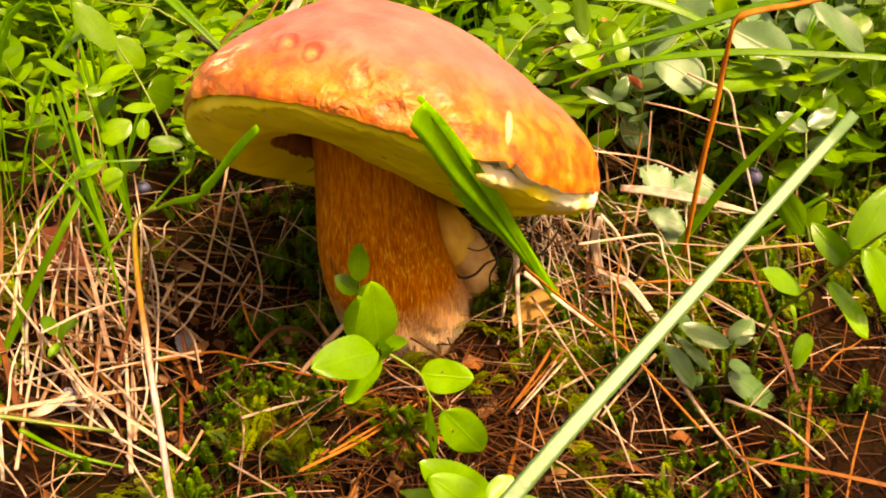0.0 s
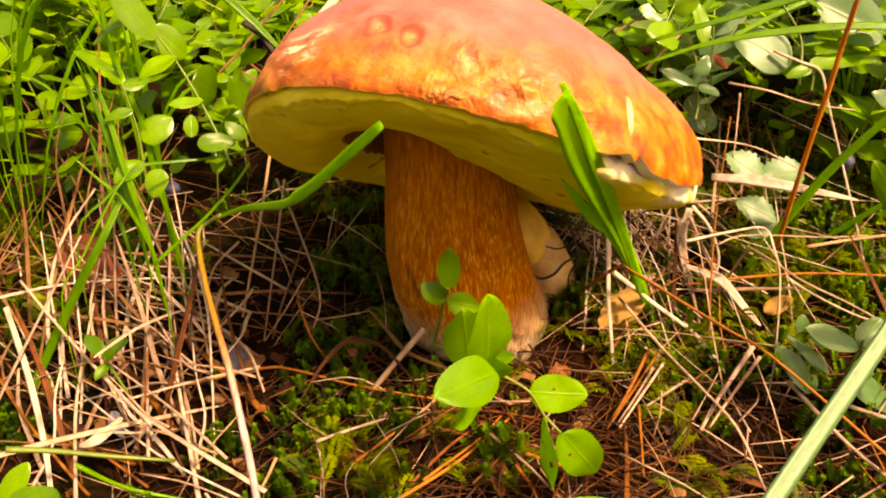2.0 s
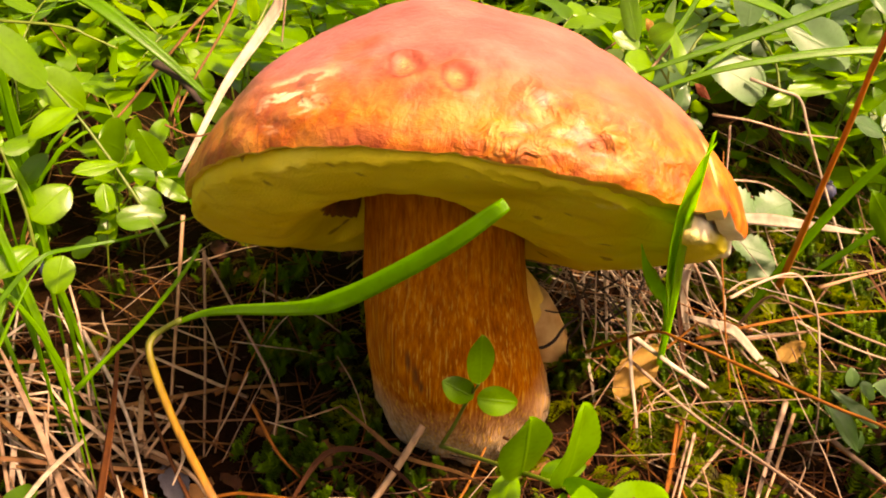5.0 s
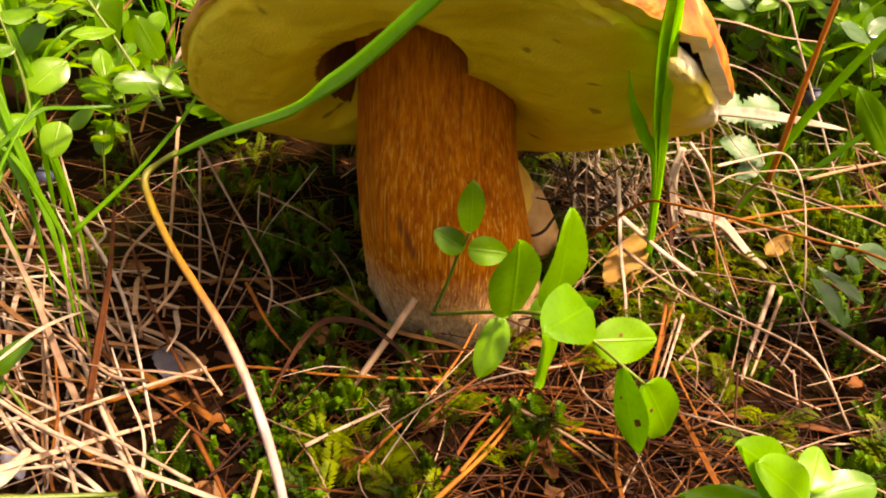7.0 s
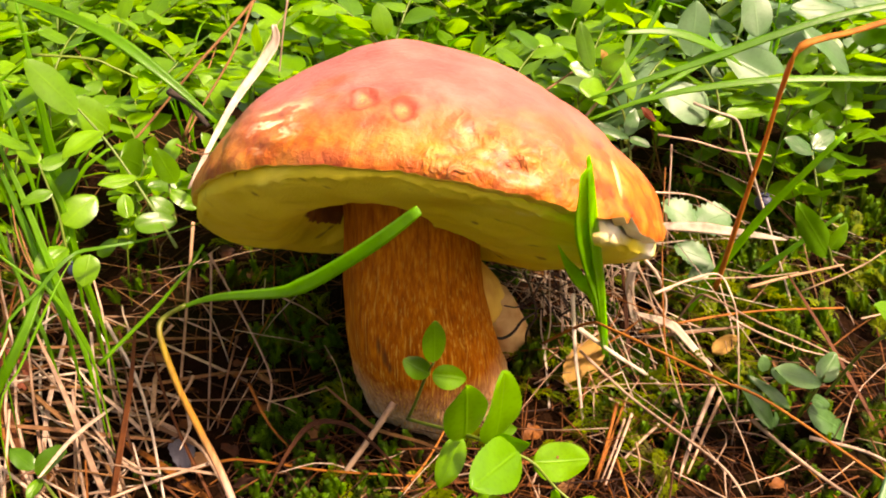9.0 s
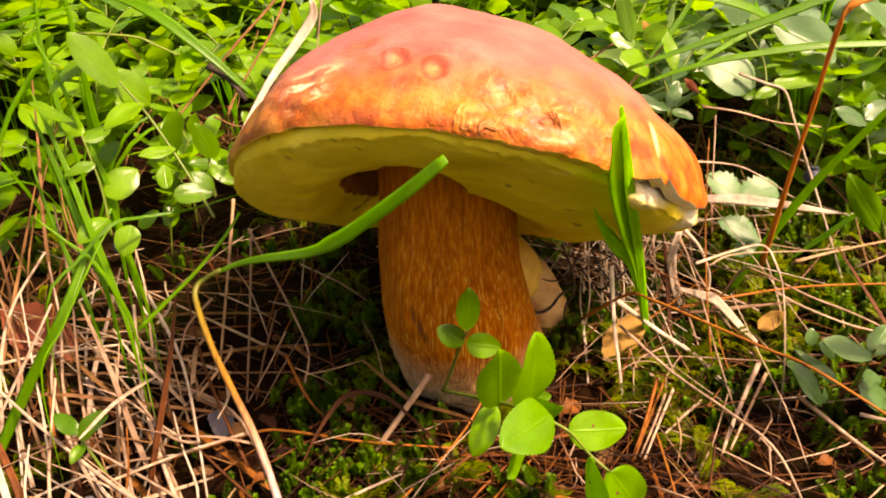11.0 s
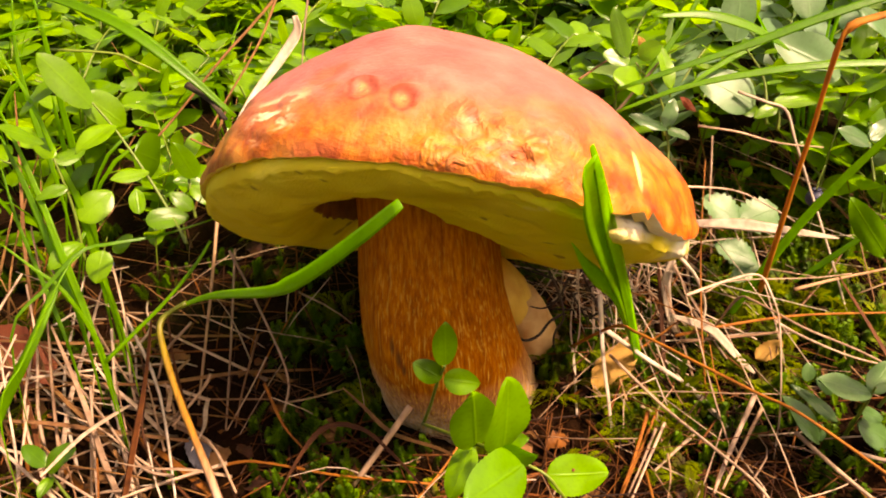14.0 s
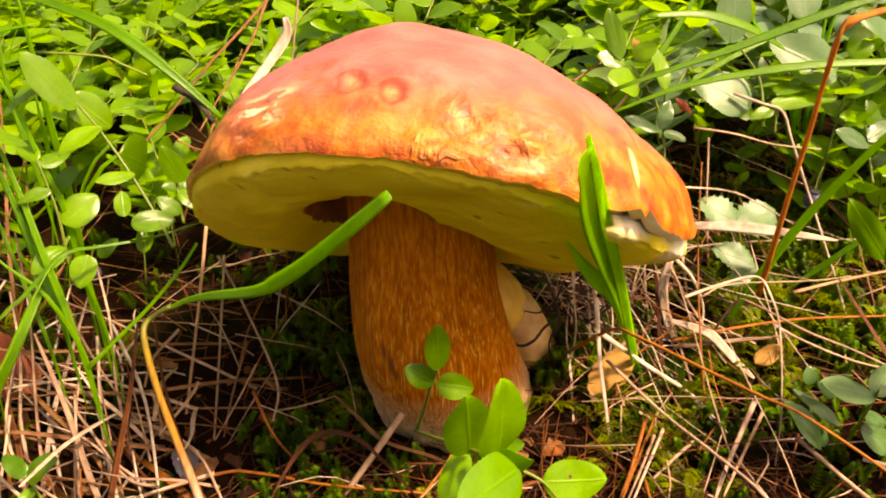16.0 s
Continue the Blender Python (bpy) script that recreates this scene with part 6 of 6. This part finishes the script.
# ---- bilberry carpet ----
def bilberry_parts(seed, tall):
    """The twigs and leaf poses of one bilberry plant."""
    rnd = random.Random(seed)
    twigs, leaves = [], []
    lean = rnd.uniform(-0.25, 0.25), rnd.uniform(-0.35, 0.15)
    top = Vector((lean[0] * tall, lean[1] * tall, tall))
    main = [Vector((0, 0, -0.004)), Vector((lean[0] * tall * 0.3, lean[1] * tall * 0.3, tall * 0.5)), top]
    twigs.append(main)
    for b in range(rnd.randint(3, 4)):
        f = rnd.uniform(0.35, 0.95)
        start = main[0].lerp(main[2], f)
        a = rnd.uniform(0, 6.283)
        ln = tall * rnd.uniform(0.35, 0.6)
        end = start + Vector((math.cos(a) * ln, math.sin(a) * ln, ln * rnd.uniform(0.35, 0.9)))
        twigs.append([start, start.lerp(end, 0.5) + Vector((0, 0, ln * 0.08)), end])
    for tw in twigs:
        pts, way = smooth_line(tw, 12)
        ln = (tw[-1] - tw[0]).length
        count = max(3, int(ln / 0.0085))
        for k in range(count):
            u = 0.3 + 0.7 * (k + rnd.random() * 0.5) / count
            i = min(11, int(u * 11))
            p = Vector(pts[i])
            w = Vector(way[i])
            side = w.cross(Vector((0, 0, 1)))
            if side.length < 0.05:
                side = Vector((1, 0, 0))
            side.normalize()
            d = (side * (1 if k % 2 else -1) + w * rnd.uniform(0.3, 0.9) + Vector((rnd.uniform(-0.4, 0.4), rnd.uniform(-0.4, 0.4), rnd.uniform(-0.1, 0.35)))).normalized()
            size = rnd.uniform(0.0135, 0.0235)
            up = Vector((rnd.uniform(-0.5, 0.5), rnd.uniform(-0.7, 0.3), 1))
            leaves.append((p, p + d * size, up, rnd.uniform(0.85, 1.25)))
        e = Vector(pts[-1])
        leaves.append((e, e + Vector(way[-1]) * 0.015, Vector((0, -0.5, 1)), 0.9))
    return twigs, leaves


def bilberry_plant(seed, tall, label, material=None):
    whole = holder("bilberry_plant", (0, 0, 0), label, "bilberry plant", "bilberry carpet")
    twigs, leaves = bilberry_parts(seed, tall)
    for tw in twigs:
        link("twig", make_mesh("twig", *tube_data(tw, 0.0006, 8, 5, 1.0)), M_TWIG, whole)
    kinds = LEAF_PLAIN if material is None else [me.copy() for me in LEAF_PLAIN]
    if material:
        for me in kinds:
            me.materials[0] = material
    for k, (a, b, up, width) in enumerate(leaves):
        link("leaf", kinds[k % 5], None, whole, at=leaf_pose(a, b, up, width * (1.25 if material else 1)))
    return whole


def place_carpet():
    rnd = random.Random(4)
    kinds = [bilberry_plant(s, 0.055 + 0.008 * s, "low bilberry plant with bright green oval leaves") for s in range(5)]
    kinds += [bilberry_plant(11 + s, 0.07 + 0.008 * s, "bilberry plant with dull green glossy leaves, bluish sky sheen in their colour", M_LEAF_SHEEN) for s in range(2)]
    spots = []
    used = set()
    tries = 0
    while len(spots) < 190 and tries < 9500:
        tries += 1
        x, y = rnd.uniform(-0.36, 0.48), rnd.uniform(0.02, 0.50)
        if not -0.17 - 0.6 * y < x - 0.11 * y < 0.25 + 0.7 * y:
            continue
        if (x / 0.105) ** 2 + (y / 0.095) ** 2 < 1 or (0.03 < x < 0.16 and y < 0.075) or (x >= 0.16 and y < 0.045):
            continue
        if x < -0.06 and y < 0.10:
            continue
        if x < -0.04 and y < 0.20 and rnd.random() < 0.55:
            continue
        if ((x + 0.112) / 0.040) ** 2 + ((y - 0.235) / 0.095) ** 2 < 1:
            continue
        gap = 0.027 + 0.03 * y
        if any((x - a) ** 2 + (y - b) ** 2 < gap * gap for a, b in spots):
            continue
        spots.append((x, y))
    for x, y in spots:
        k = rnd.randrange(5) if rnd.random() > (0.22 if x > 0.1 else 0.05) else 5 + rnd.randrange(2)
        turn, size = rnd.uniform(0, 360), rnd.uniform(0.8, 1.2)
        if x < 0.1 and y < 0.12:
            size *= 0.8
        at = pose(x, y, ground_z(x, y), 0, 0, turn)
        if k not in used:
            used.add(k)
            kinds[k].matrix_basis = at
        else:
            ob = copy_thing(kinds[k], at)
            ob.scale = (size, size, size)


place_carpet()


def join_pieces(pieces):
    """Many (verts, faces) with their matrices as one list."""
    allv, allf, at = [], [], 0
    for v, fcs, m in pieces:
        v = np.asarray(v, float)
        r = np.array(m)
        allv.append(v @ r[:3, :3].T + r[:3, 3])
        allf.extend([tuple(i + at for i in fc) for fc in fcs])
        at += len(v)
    return np.vstack(allv), allf


def far_carpet():
    rnd = random.Random(8)
    leafs = [leaf_data(0.55, 0.15, 0.08, 0.03, 0.0, 4, 2, 0, seed=s) for s in range(3)]
    kinds = []
    for n in range(14):
        twigs, leaves = bilberry_parts(100 + n, 0.06 + 0.003 * n)
        pieces = [(*tube_data(tw, 0.0007, 4, 3, 1.0), Matrix()) for tw in twigs[:2]]
        pieces += [(*leafs[k % 3], leaf_pose(a, b, up, width)) for k, (a, b, up, width) in enumerate(leaves)]
        kinds.append(join_pieces(pieces))
    pieces = []
    while len(pieces) < 2300:
        a, r = rnd.uniform(0, 6.283), 0.36 + 2.2 * rnd.random() ** 1.5
        x, y = r * math.sin(a), r * math.cos(a)
        if y < 0.30 and r < 0.75:
            continue
        if y < 0 and rnd.random() < 0.4:
            continue
        pieces.append((*kinds[rnd.randrange(14)], pose(x, y, ground_z(x, y), 0, 0, rnd.uniform(0, 360))))
    v, fc = join_pieces(pieces)
    ob = link("bilberry_carpet", make_mesh("bilberry_carpet", v, fc), M_LEAF_FAR)
    tagged(ob, "dense carpet of low bilberry plants spreading through the forest", "bilberry carpet", kind="stuff")


far_carpet()


# ---- grass tufts ----
def grass_tuft(seed, count, tall, label):
    rnd = random.Random(seed)
    whole = holder("grass_tuft", (0, 0, 0), label, "grass tuft", "grass tufts")
    for k in range(count):
        a = rnd.uniform(0, 6.283)
        reach = tall * rnd.uniform(0.1, 0.6)
        h = tall * rnd.uniform(0.6, 1.0)
        d = Vector((math.cos(a), math.sin(a), 0))
        o = Vector((rnd.uniform(-0.006, 0.006), rnd.uniform(-0.006, 0.006), -0.004))
        pts = [o, o + d * reach * 0.25 + Vector((0, 0, h * 0.55)), o + d * reach * 0.6 + Vector((0, 0, h * 0.9)), o + d * reach * 1.1 + Vector((0, 0, h))]
        link("blade", make_mesh("blade", *blade_data(pts, rnd.uniform(0.0016, 0.003), ends=(0.6, 0.05), n=9)), M_GRASS, whole)
    return whole


def place_tufts():
    rnd = random.Random(15)
    kinds = [grass_tuft(s, 6 + s, 0.10 + 0.02 * s, "tuft of thin green grass among bilberry plants") for s in range(4)]
    spots = [(0.02, 0.20), (0.045, 0.23), (0.0, 0.26), (-0.20, 0.07), (-0.155, 0.10), (0.19, 0.10), (0.24, 0.17), (0.16, 0.20), (-0.10, 0.24), (-0.28, 0.22), (0.30, 0.28), (0.10, 0.33), (-0.05, 0.40)]
    for n in range(26):
        y = rnd.uniform(0.2, 0.9)
        spots.append((rnd.uniform(-0.2 - 0.5 * y, 0.2 + 0.6 * y), y))
    for n, (x, y) in enumerate(spots):
        at = pose(x, y, ground_z(x, y), 0, 0, rnd.uniform(0, 360))
        if n < 4:
            kinds[n].matrix_basis = at
        else:
            copy_thing(kinds[n % 4], at)


place_tufts()


# ---- straw, needles and moss ----
def straw_pile():
    """Long dead grass stalks, most of them fallen one way, some across."""
    rnd = random.Random(21)
    meshes = []
    for k in range(16):
        ln = 0.040 + 0.0045 * k
        b, c = rnd.gauss(0, 0.0022), rnd.gauss(0, 0.0018)
        pts = [(-ln / 2, 0, 0), (-ln / 6, b, rnd.uniform(0, 0.002)), (ln / 6, b * 0.6 + c, rnd.uniform(0, 0.002)), (ln / 2, c + (rnd.gauss(0, 0.008) if k % 5 == 2 else 0), 0)]
        if k % 3 == 0:
            me = make_mesh("straw", *blade_data(pts, rnd.uniform(0.0012, 0.0022), 0.0001, 0.3, (0.2, 0, 1), (0.8, 0.3), 12, rnd.uniform(-60, 60)))
        else:
            me = make_mesh("straw", *tube_data(pts, rnd.uniform(0.00045, 0.0008), 12, 5, 0.45, (1.0, 0.5), seed=k))
        me.materials.append(M_NEEDLE if k % 5 == 1 else M_BROWN if k % 8 == 4 else M_WHITE if k % 8 in (2, 3, 6) else M_STRAW)
        meshes.append((ln, me))
    # whitened copies: sunlight on the straws beside the stem, put into their colour
    pale = []
    for ln, me in meshes[:4]:
        me = me.copy()
        me.materials[0] = M_WHITE
        pale.append((ln, me))
    piles = [(-0.132, 0.000, 0.042, 0.056, 84, 0.024), (0.085, 0.005, 0.050, 0.038, 24, 0.012), (0.062, 0.022, 0.024, 0.028, 50, 0.02), (0.115, -0.055, 0.05, 0.03, 6, 0.004), (0.14, 0.045, 0.05, 0.025, 18, 0.01), (-0.062, 0.025, 0.022, 0.030, 7, -0.004), (0.058, 0.020, 0.018, 0.022, 26, -0.01)]
    far = [(-0.165, 0.085, 0.055, 0.050, 34, 0.016), (-0.115, 0.215, 0.035, 0.06, 30, 0.012), (0.155, 0.095, 0.055, 0.035, 36, 0.014), (-0.190, 0.030, 0.035, 0.055, 40, 0.012)]
    near = [(0.135, -0.080, 0.055, 0.045, 16, 0.006), (0.020, -0.105, 0.05, 0.03, 5, 0.004)]
    joined = {"far_straw": [], "needle_tangle": []}
    for cx, cy, rx, ry, count, deep in piles + far + near:
        for n in range(count):
            a, q = rnd.uniform(0, 6.283), math.sqrt(rnd.random())
            x, y = cx + rx * q * math.cos(a), cy + ry * q * math.sin(a)
            ln, me = meshes[rnd.randrange(16)]
            if deep < 0:
                ln, me = pale[n % 4] if cx > 0 else meshes[rnd.randrange(4)]
            way = rnd.random()
            if deep < 0:
                turn, lift = rnd.uniform(0, 360), rnd.uniform(35, 82)
            elif way < 0.45:
                turn, lift = rnd.gauss(95, 24), rnd.uniform(8, 55)
            elif way < 0.75:
                turn, lift = rnd.gauss(155, 22), rnd.uniform(0, 25)
            else:
                turn, lift = rnd.uniform(0, 360), rnd.gauss(0, 12)
            if cy < -0.07:
                lift = rnd.gauss(0, 6)
            d = Vector((math.cos(radians(turn)) * math.cos(radians(lift)), math.sin(radians(turn)) * math.cos(radians(lift)), math.sin(radians(lift))))
            low, high = Vector((x, y, 0)) - d * ln / 2, Vector((x, y, 0)) + d * ln / 2
            if min(p.x ** 2 + p.y ** 2 for p in (low, high, low.lerp(high, 0.5))) < 0.038 ** 2:
                continue
            z = max(ground_z(low.x, low.y) - low.z, ground_z(high.x, high.y) - high.z, ground_z(x, y)) + 0.001 + max(0, deep) * rnd.random() ** 2 * (1 - q * 0.6)
            if (cx, cy, rx, ry, count, deep) in far + near:
                joined["far_straw" if cy > 0 else "needle_tangle"].append(([v.co for v in me.vertices], [tuple(p.vertices) for p in me.polygons], pose(x, y, z, 0, -lift, turn)))
                continue
            thick = 1.35 if cx < -0.1 else 0.8
            ob = link("straw", me, None, at=pose(x, y, z, 0, -lift, turn) @ Matrix.Diagonal((1, thick, thick, 1)))
            tagged(ob, "bleached dry straw in the tangled litter, some whitened as if sunlit", "straw", "straw litter")
    for name, material, label in (("far_straw", M_BROWN, "dry straw lying between the bilberry plants"), ("needle_tangle", M_NEEDLE, "tangle of rusty stalks and needles on dark soil")):
        v, fc = join_pieces(joined[name])
        tagged(link(name, make_mesh(name, v, fc), material), label, "straw litter", kind="stuff")


straw_pile()


def needle_litter():
    rnd = random.Random(33)
    pieces = []
    for n in range(2000):
        x, y = (rnd.gauss(0.01, 0.13), rnd.gauss(0.01, 0.10)) if n < 1500 else (rnd.gauss(0.055, 0.07), rnd.gauss(-0.075, 0.04))
        if x > 0.06 and y < -0.03 and rnd.random() < 0.2:
            continue
        if x * x + y * y < 0.030 ** 2:
            continue
        if ((x + 0.12) / 0.05) ** 2 + (y / 0.055) ** 2 < 1 and rnd.random() < 0.8:
            continue
        ln = rnd.uniform(0.025, 0.06)
        b = rnd.uniform(-0.0025, 0.0025)
        v, fc = tube_data([(-ln / 2, 0, 0), (0, b, 0.0015), (ln / 2, 0, 0)], rnd.uniform(0.00022, 0.00045), 6, 4, 0.7, (1.0, 0.5))
        z = ground_z(x, y) + 0.001 + 0.004 * rnd.random() ** 2
        pieces.append((v, fc, pose(x, y, z, 0, rnd.gauss(0, 12), rnd.uniform(0, 360))))
    v, fc = join_pieces(pieces)
    tagged(link("needle_litter", make_mesh("needle_litter", v, fc), M_NEEDLE_OLD), "scattered red-brown pine needles on the forest floor", "needle litter", kind="stuff")
    pieces = []
    for n in range(240):
        x, y = rnd.gauss(0.0, 0.12), rnd.gauss(-0.03, 0.08)
        if x * x + y * y < 0.034 ** 2:
            continue
        if ((x + 0.12) / 0.05) ** 2 + (y / 0.055) ** 2 < 1 and rnd.random() < 0.65:
            continue
        ln = rnd.uniform(0.015, 0.06)
        v, fc = tube_data([(-ln / 2, 0, 0), (0, rnd.uniform(-0.005, 0.005), 0.002), (ln / 2, 0, 0)], rnd.uniform(0.0002, 0.0005), 6, 4, 0.6, (1.0, 0.6))
        z = ground_z(x, y) + 0.002 + 0.009 * rnd.random()
        pieces.append((v, fc, pose(x, y, z, 0, rnd.gauss(0, 18), rnd.uniform(0, 360))))
    v, fc = join_pieces(pieces)
    tagged(link("fine_straw", make_mesh("fine_straw", v, fc), M_STRAW), "fine broken bits of dry straw on the floor", "straw litter", kind="stuff")


needle_litter()


def moss_frond(seed, kind):
    """A feathery frond or an upright shoot with its tiny leaves."""
    rnd = random.Random(seed)
    verts, faces = [], []

    def leaflet(p, d, up, ln, w):
        s = d.cross(up).normalized() * w
        k = len(verts)
        verts.extend([p - s * 0.3, p + d * ln * 0.5 - s + up * 0.0003, p + d * ln, p + d * ln * 0.5 + s + up * 0.0003])
        faces.append((k, k + 3, k + 2, k + 1))

    ln = rnd.uniform(0.014, 0.022) if kind else rnd.uniform(0.007, 0.011)
    steps = 20 if kind else 9
    for k in range(steps):
        u = (k + 1) / steps
        if kind:
            p = Vector((u * ln, 0, 0.34 * ln * math.sin(u * 2.7)))
            size = 0.0040 * math.sin(math.pi * min(1, u * 0.85 + 0.12)) + 0.0007
            for s in (-1, 1):
                d = Vector((rnd.uniform(0.5, 0.9), s, rnd.uniform(0.0, 0.25))).normalized()
                leaflet(p, d, Vector((0, 0, 1)), size * rnd.uniform(0.75, 1.1), 0.00048)
        else:
            p = Vector((0.15 * ln * u * u, 0, u * ln))
            for s in range(4):
                a = 1.57 * s + 1.3 * k
                d = Vector((math.cos(a), math.sin(a), 0.8)).normalized()
                leaflet(p, d, Vector((-math.cos(a) * 0.5, -math.sin(a) * 0.5, 1)), 0.0032 * (1.15 - 0.6 * u), 0.00085)
    k = len(verts)
    w = 0.0002
    verts.extend([Vector((0, -w, -0.002)), Vector((0, w, -0.002)), verts[-2] + Vector((0, w, 0)), verts[-2] - Vector((0, w, 0))])
    faces.append((k, k + 1, k + 2, k + 3))
    return [tuple(v) for v in verts], faces


def moss_share(x, y, keep):
    """How thickly moss grows at a place, 0 to 1."""
    patch = noise.noise(Vector((x * 38, y * 38, 11 + 5 * keep))) + 0.5 * noise.noise(Vector((x * 90, y * 90, 3 + keep)))
    share = 0.12 + 1.0 * patch
    if keep == 0:
        share += 0.36 * math.exp(-((x + 0.045) / 0.038) ** 2 - ((y + 0.005) / 0.045) ** 2)
        share += 0.12 * math.exp(-((x - 0.075) / 0.05) ** 2 - ((y + 0.02) / 0.03) ** 2)
        share += 0.50 * math.exp(-((x + 0.058) / 0.032) ** 2 - ((y + 0.045) / 0.042) ** 2)
    else:
        share += 0.55 * math.exp(-((x + 0.012) / 0.035) ** 2 - ((y + 0.085) / 0.035) ** 2)
        share += 0.42 * math.exp(-((x - 0.06) / 0.04) ** 2 - ((y + 0.03) / 0.03) ** 2)
        share += 0.50 * math.exp(-((x + 0.036) / 0.020) ** 2 - ((y + 0.066) / 0.024) ** 2)
        share += 0.50 * math.exp(-((x - 0.088) / 0.030) ** 2 - (y / 0.028) ** 2)
    share += (0.45 if keep else 0.30) * math.exp(-((x - 0.13) / 0.06) ** 2 - ((y - 0.055) / 0.03) ** 2)
    share += 0.45 * math.exp(-((x - 0.21) / 0.07) ** 2 - ((y - 0.05) / 0.06) ** 2)
    share -= 0.35 * math.exp(-((x + 0.118) / 0.045) ** 2 - ((y - 0.005) / 0.05) ** 2)
    share -= 0.22 * math.exp(-((x - 0.035) / 0.045) ** 2 - ((y + 0.06) / 0.035) ** 2)
    if x > 0.07 and y < -0.03:
        share += 0.30 - 0.45 * keep
    return share


def moss_carpet():
    rnd = random.Random(44)
    kinds = [moss_frond(s, s % 2) for s in range(12)]
    for name, label, keep in (("moss_cushion", "soft green moss cushions between needles", 0), ("feather_moss", "feathery yellow-green moss fronds", 1)):
        pieces = []
        want = 430 if keep == 0 else 240
        n = 0
        while n < want:
            x, y = rnd.gauss(0.01, 0.12), rnd.gauss(-0.01, 0.085)
            if n % 4 == 3:
                x, y = rnd.uniform(0.11, 0.30), rnd.uniform(-0.03, 0.13)
            elif n % 10 == 6:
                x, y = rnd.uniform(-0.25, -0.15), rnd.uniform(-0.04, 0.12)
            if (x - 0.003) ** 2 + y * y < 0.032 ** 2 or y < -0.17:
                continue
            share = moss_share(x, y, keep)
            if share < rnd.uniform(0.10, 0.70):
                continue
            n += 1
            # one tuft: fronds spreading from its middle, most of them one way
            main, swell = rnd.uniform(0, 360), 0.001 + 0.003 * rnd.random()
            for k in range(rnd.randrange(6, 11)):
                a, q = rnd.uniform(0, 6.283), 0.007 * math.sqrt(rnd.random())
                px, py = x + q * math.cos(a), y + q * math.sin(a)
                if (px - 0.003) ** 2 + py * py < 0.029 ** 2:
                    continue
                v, fc = kinds[2 * rnd.randrange(6) + keep]
                s = rnd.uniform(0.42, 0.8) if keep else 0.5 + 0.6 * rnd.random() ** 2
                up = ground_z(px, py) + swell * (1 - (q / 0.0075) ** 2) + rnd.uniform(-0.001, 0.001)
                turn = rnd.gauss(main, 50) if keep else rnd.uniform(0, 360)
                m = pose(px, py, up, rnd.gauss(0, 14), rnd.gauss(-18, 14) if keep else rnd.gauss(0, 18), turn) @ Matrix.Scale(s, 4)
                pieces.append((v, fc, m))
        v, fc = join_pieces(pieces)
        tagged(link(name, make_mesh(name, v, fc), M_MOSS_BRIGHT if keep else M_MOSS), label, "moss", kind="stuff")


moss_carpet()
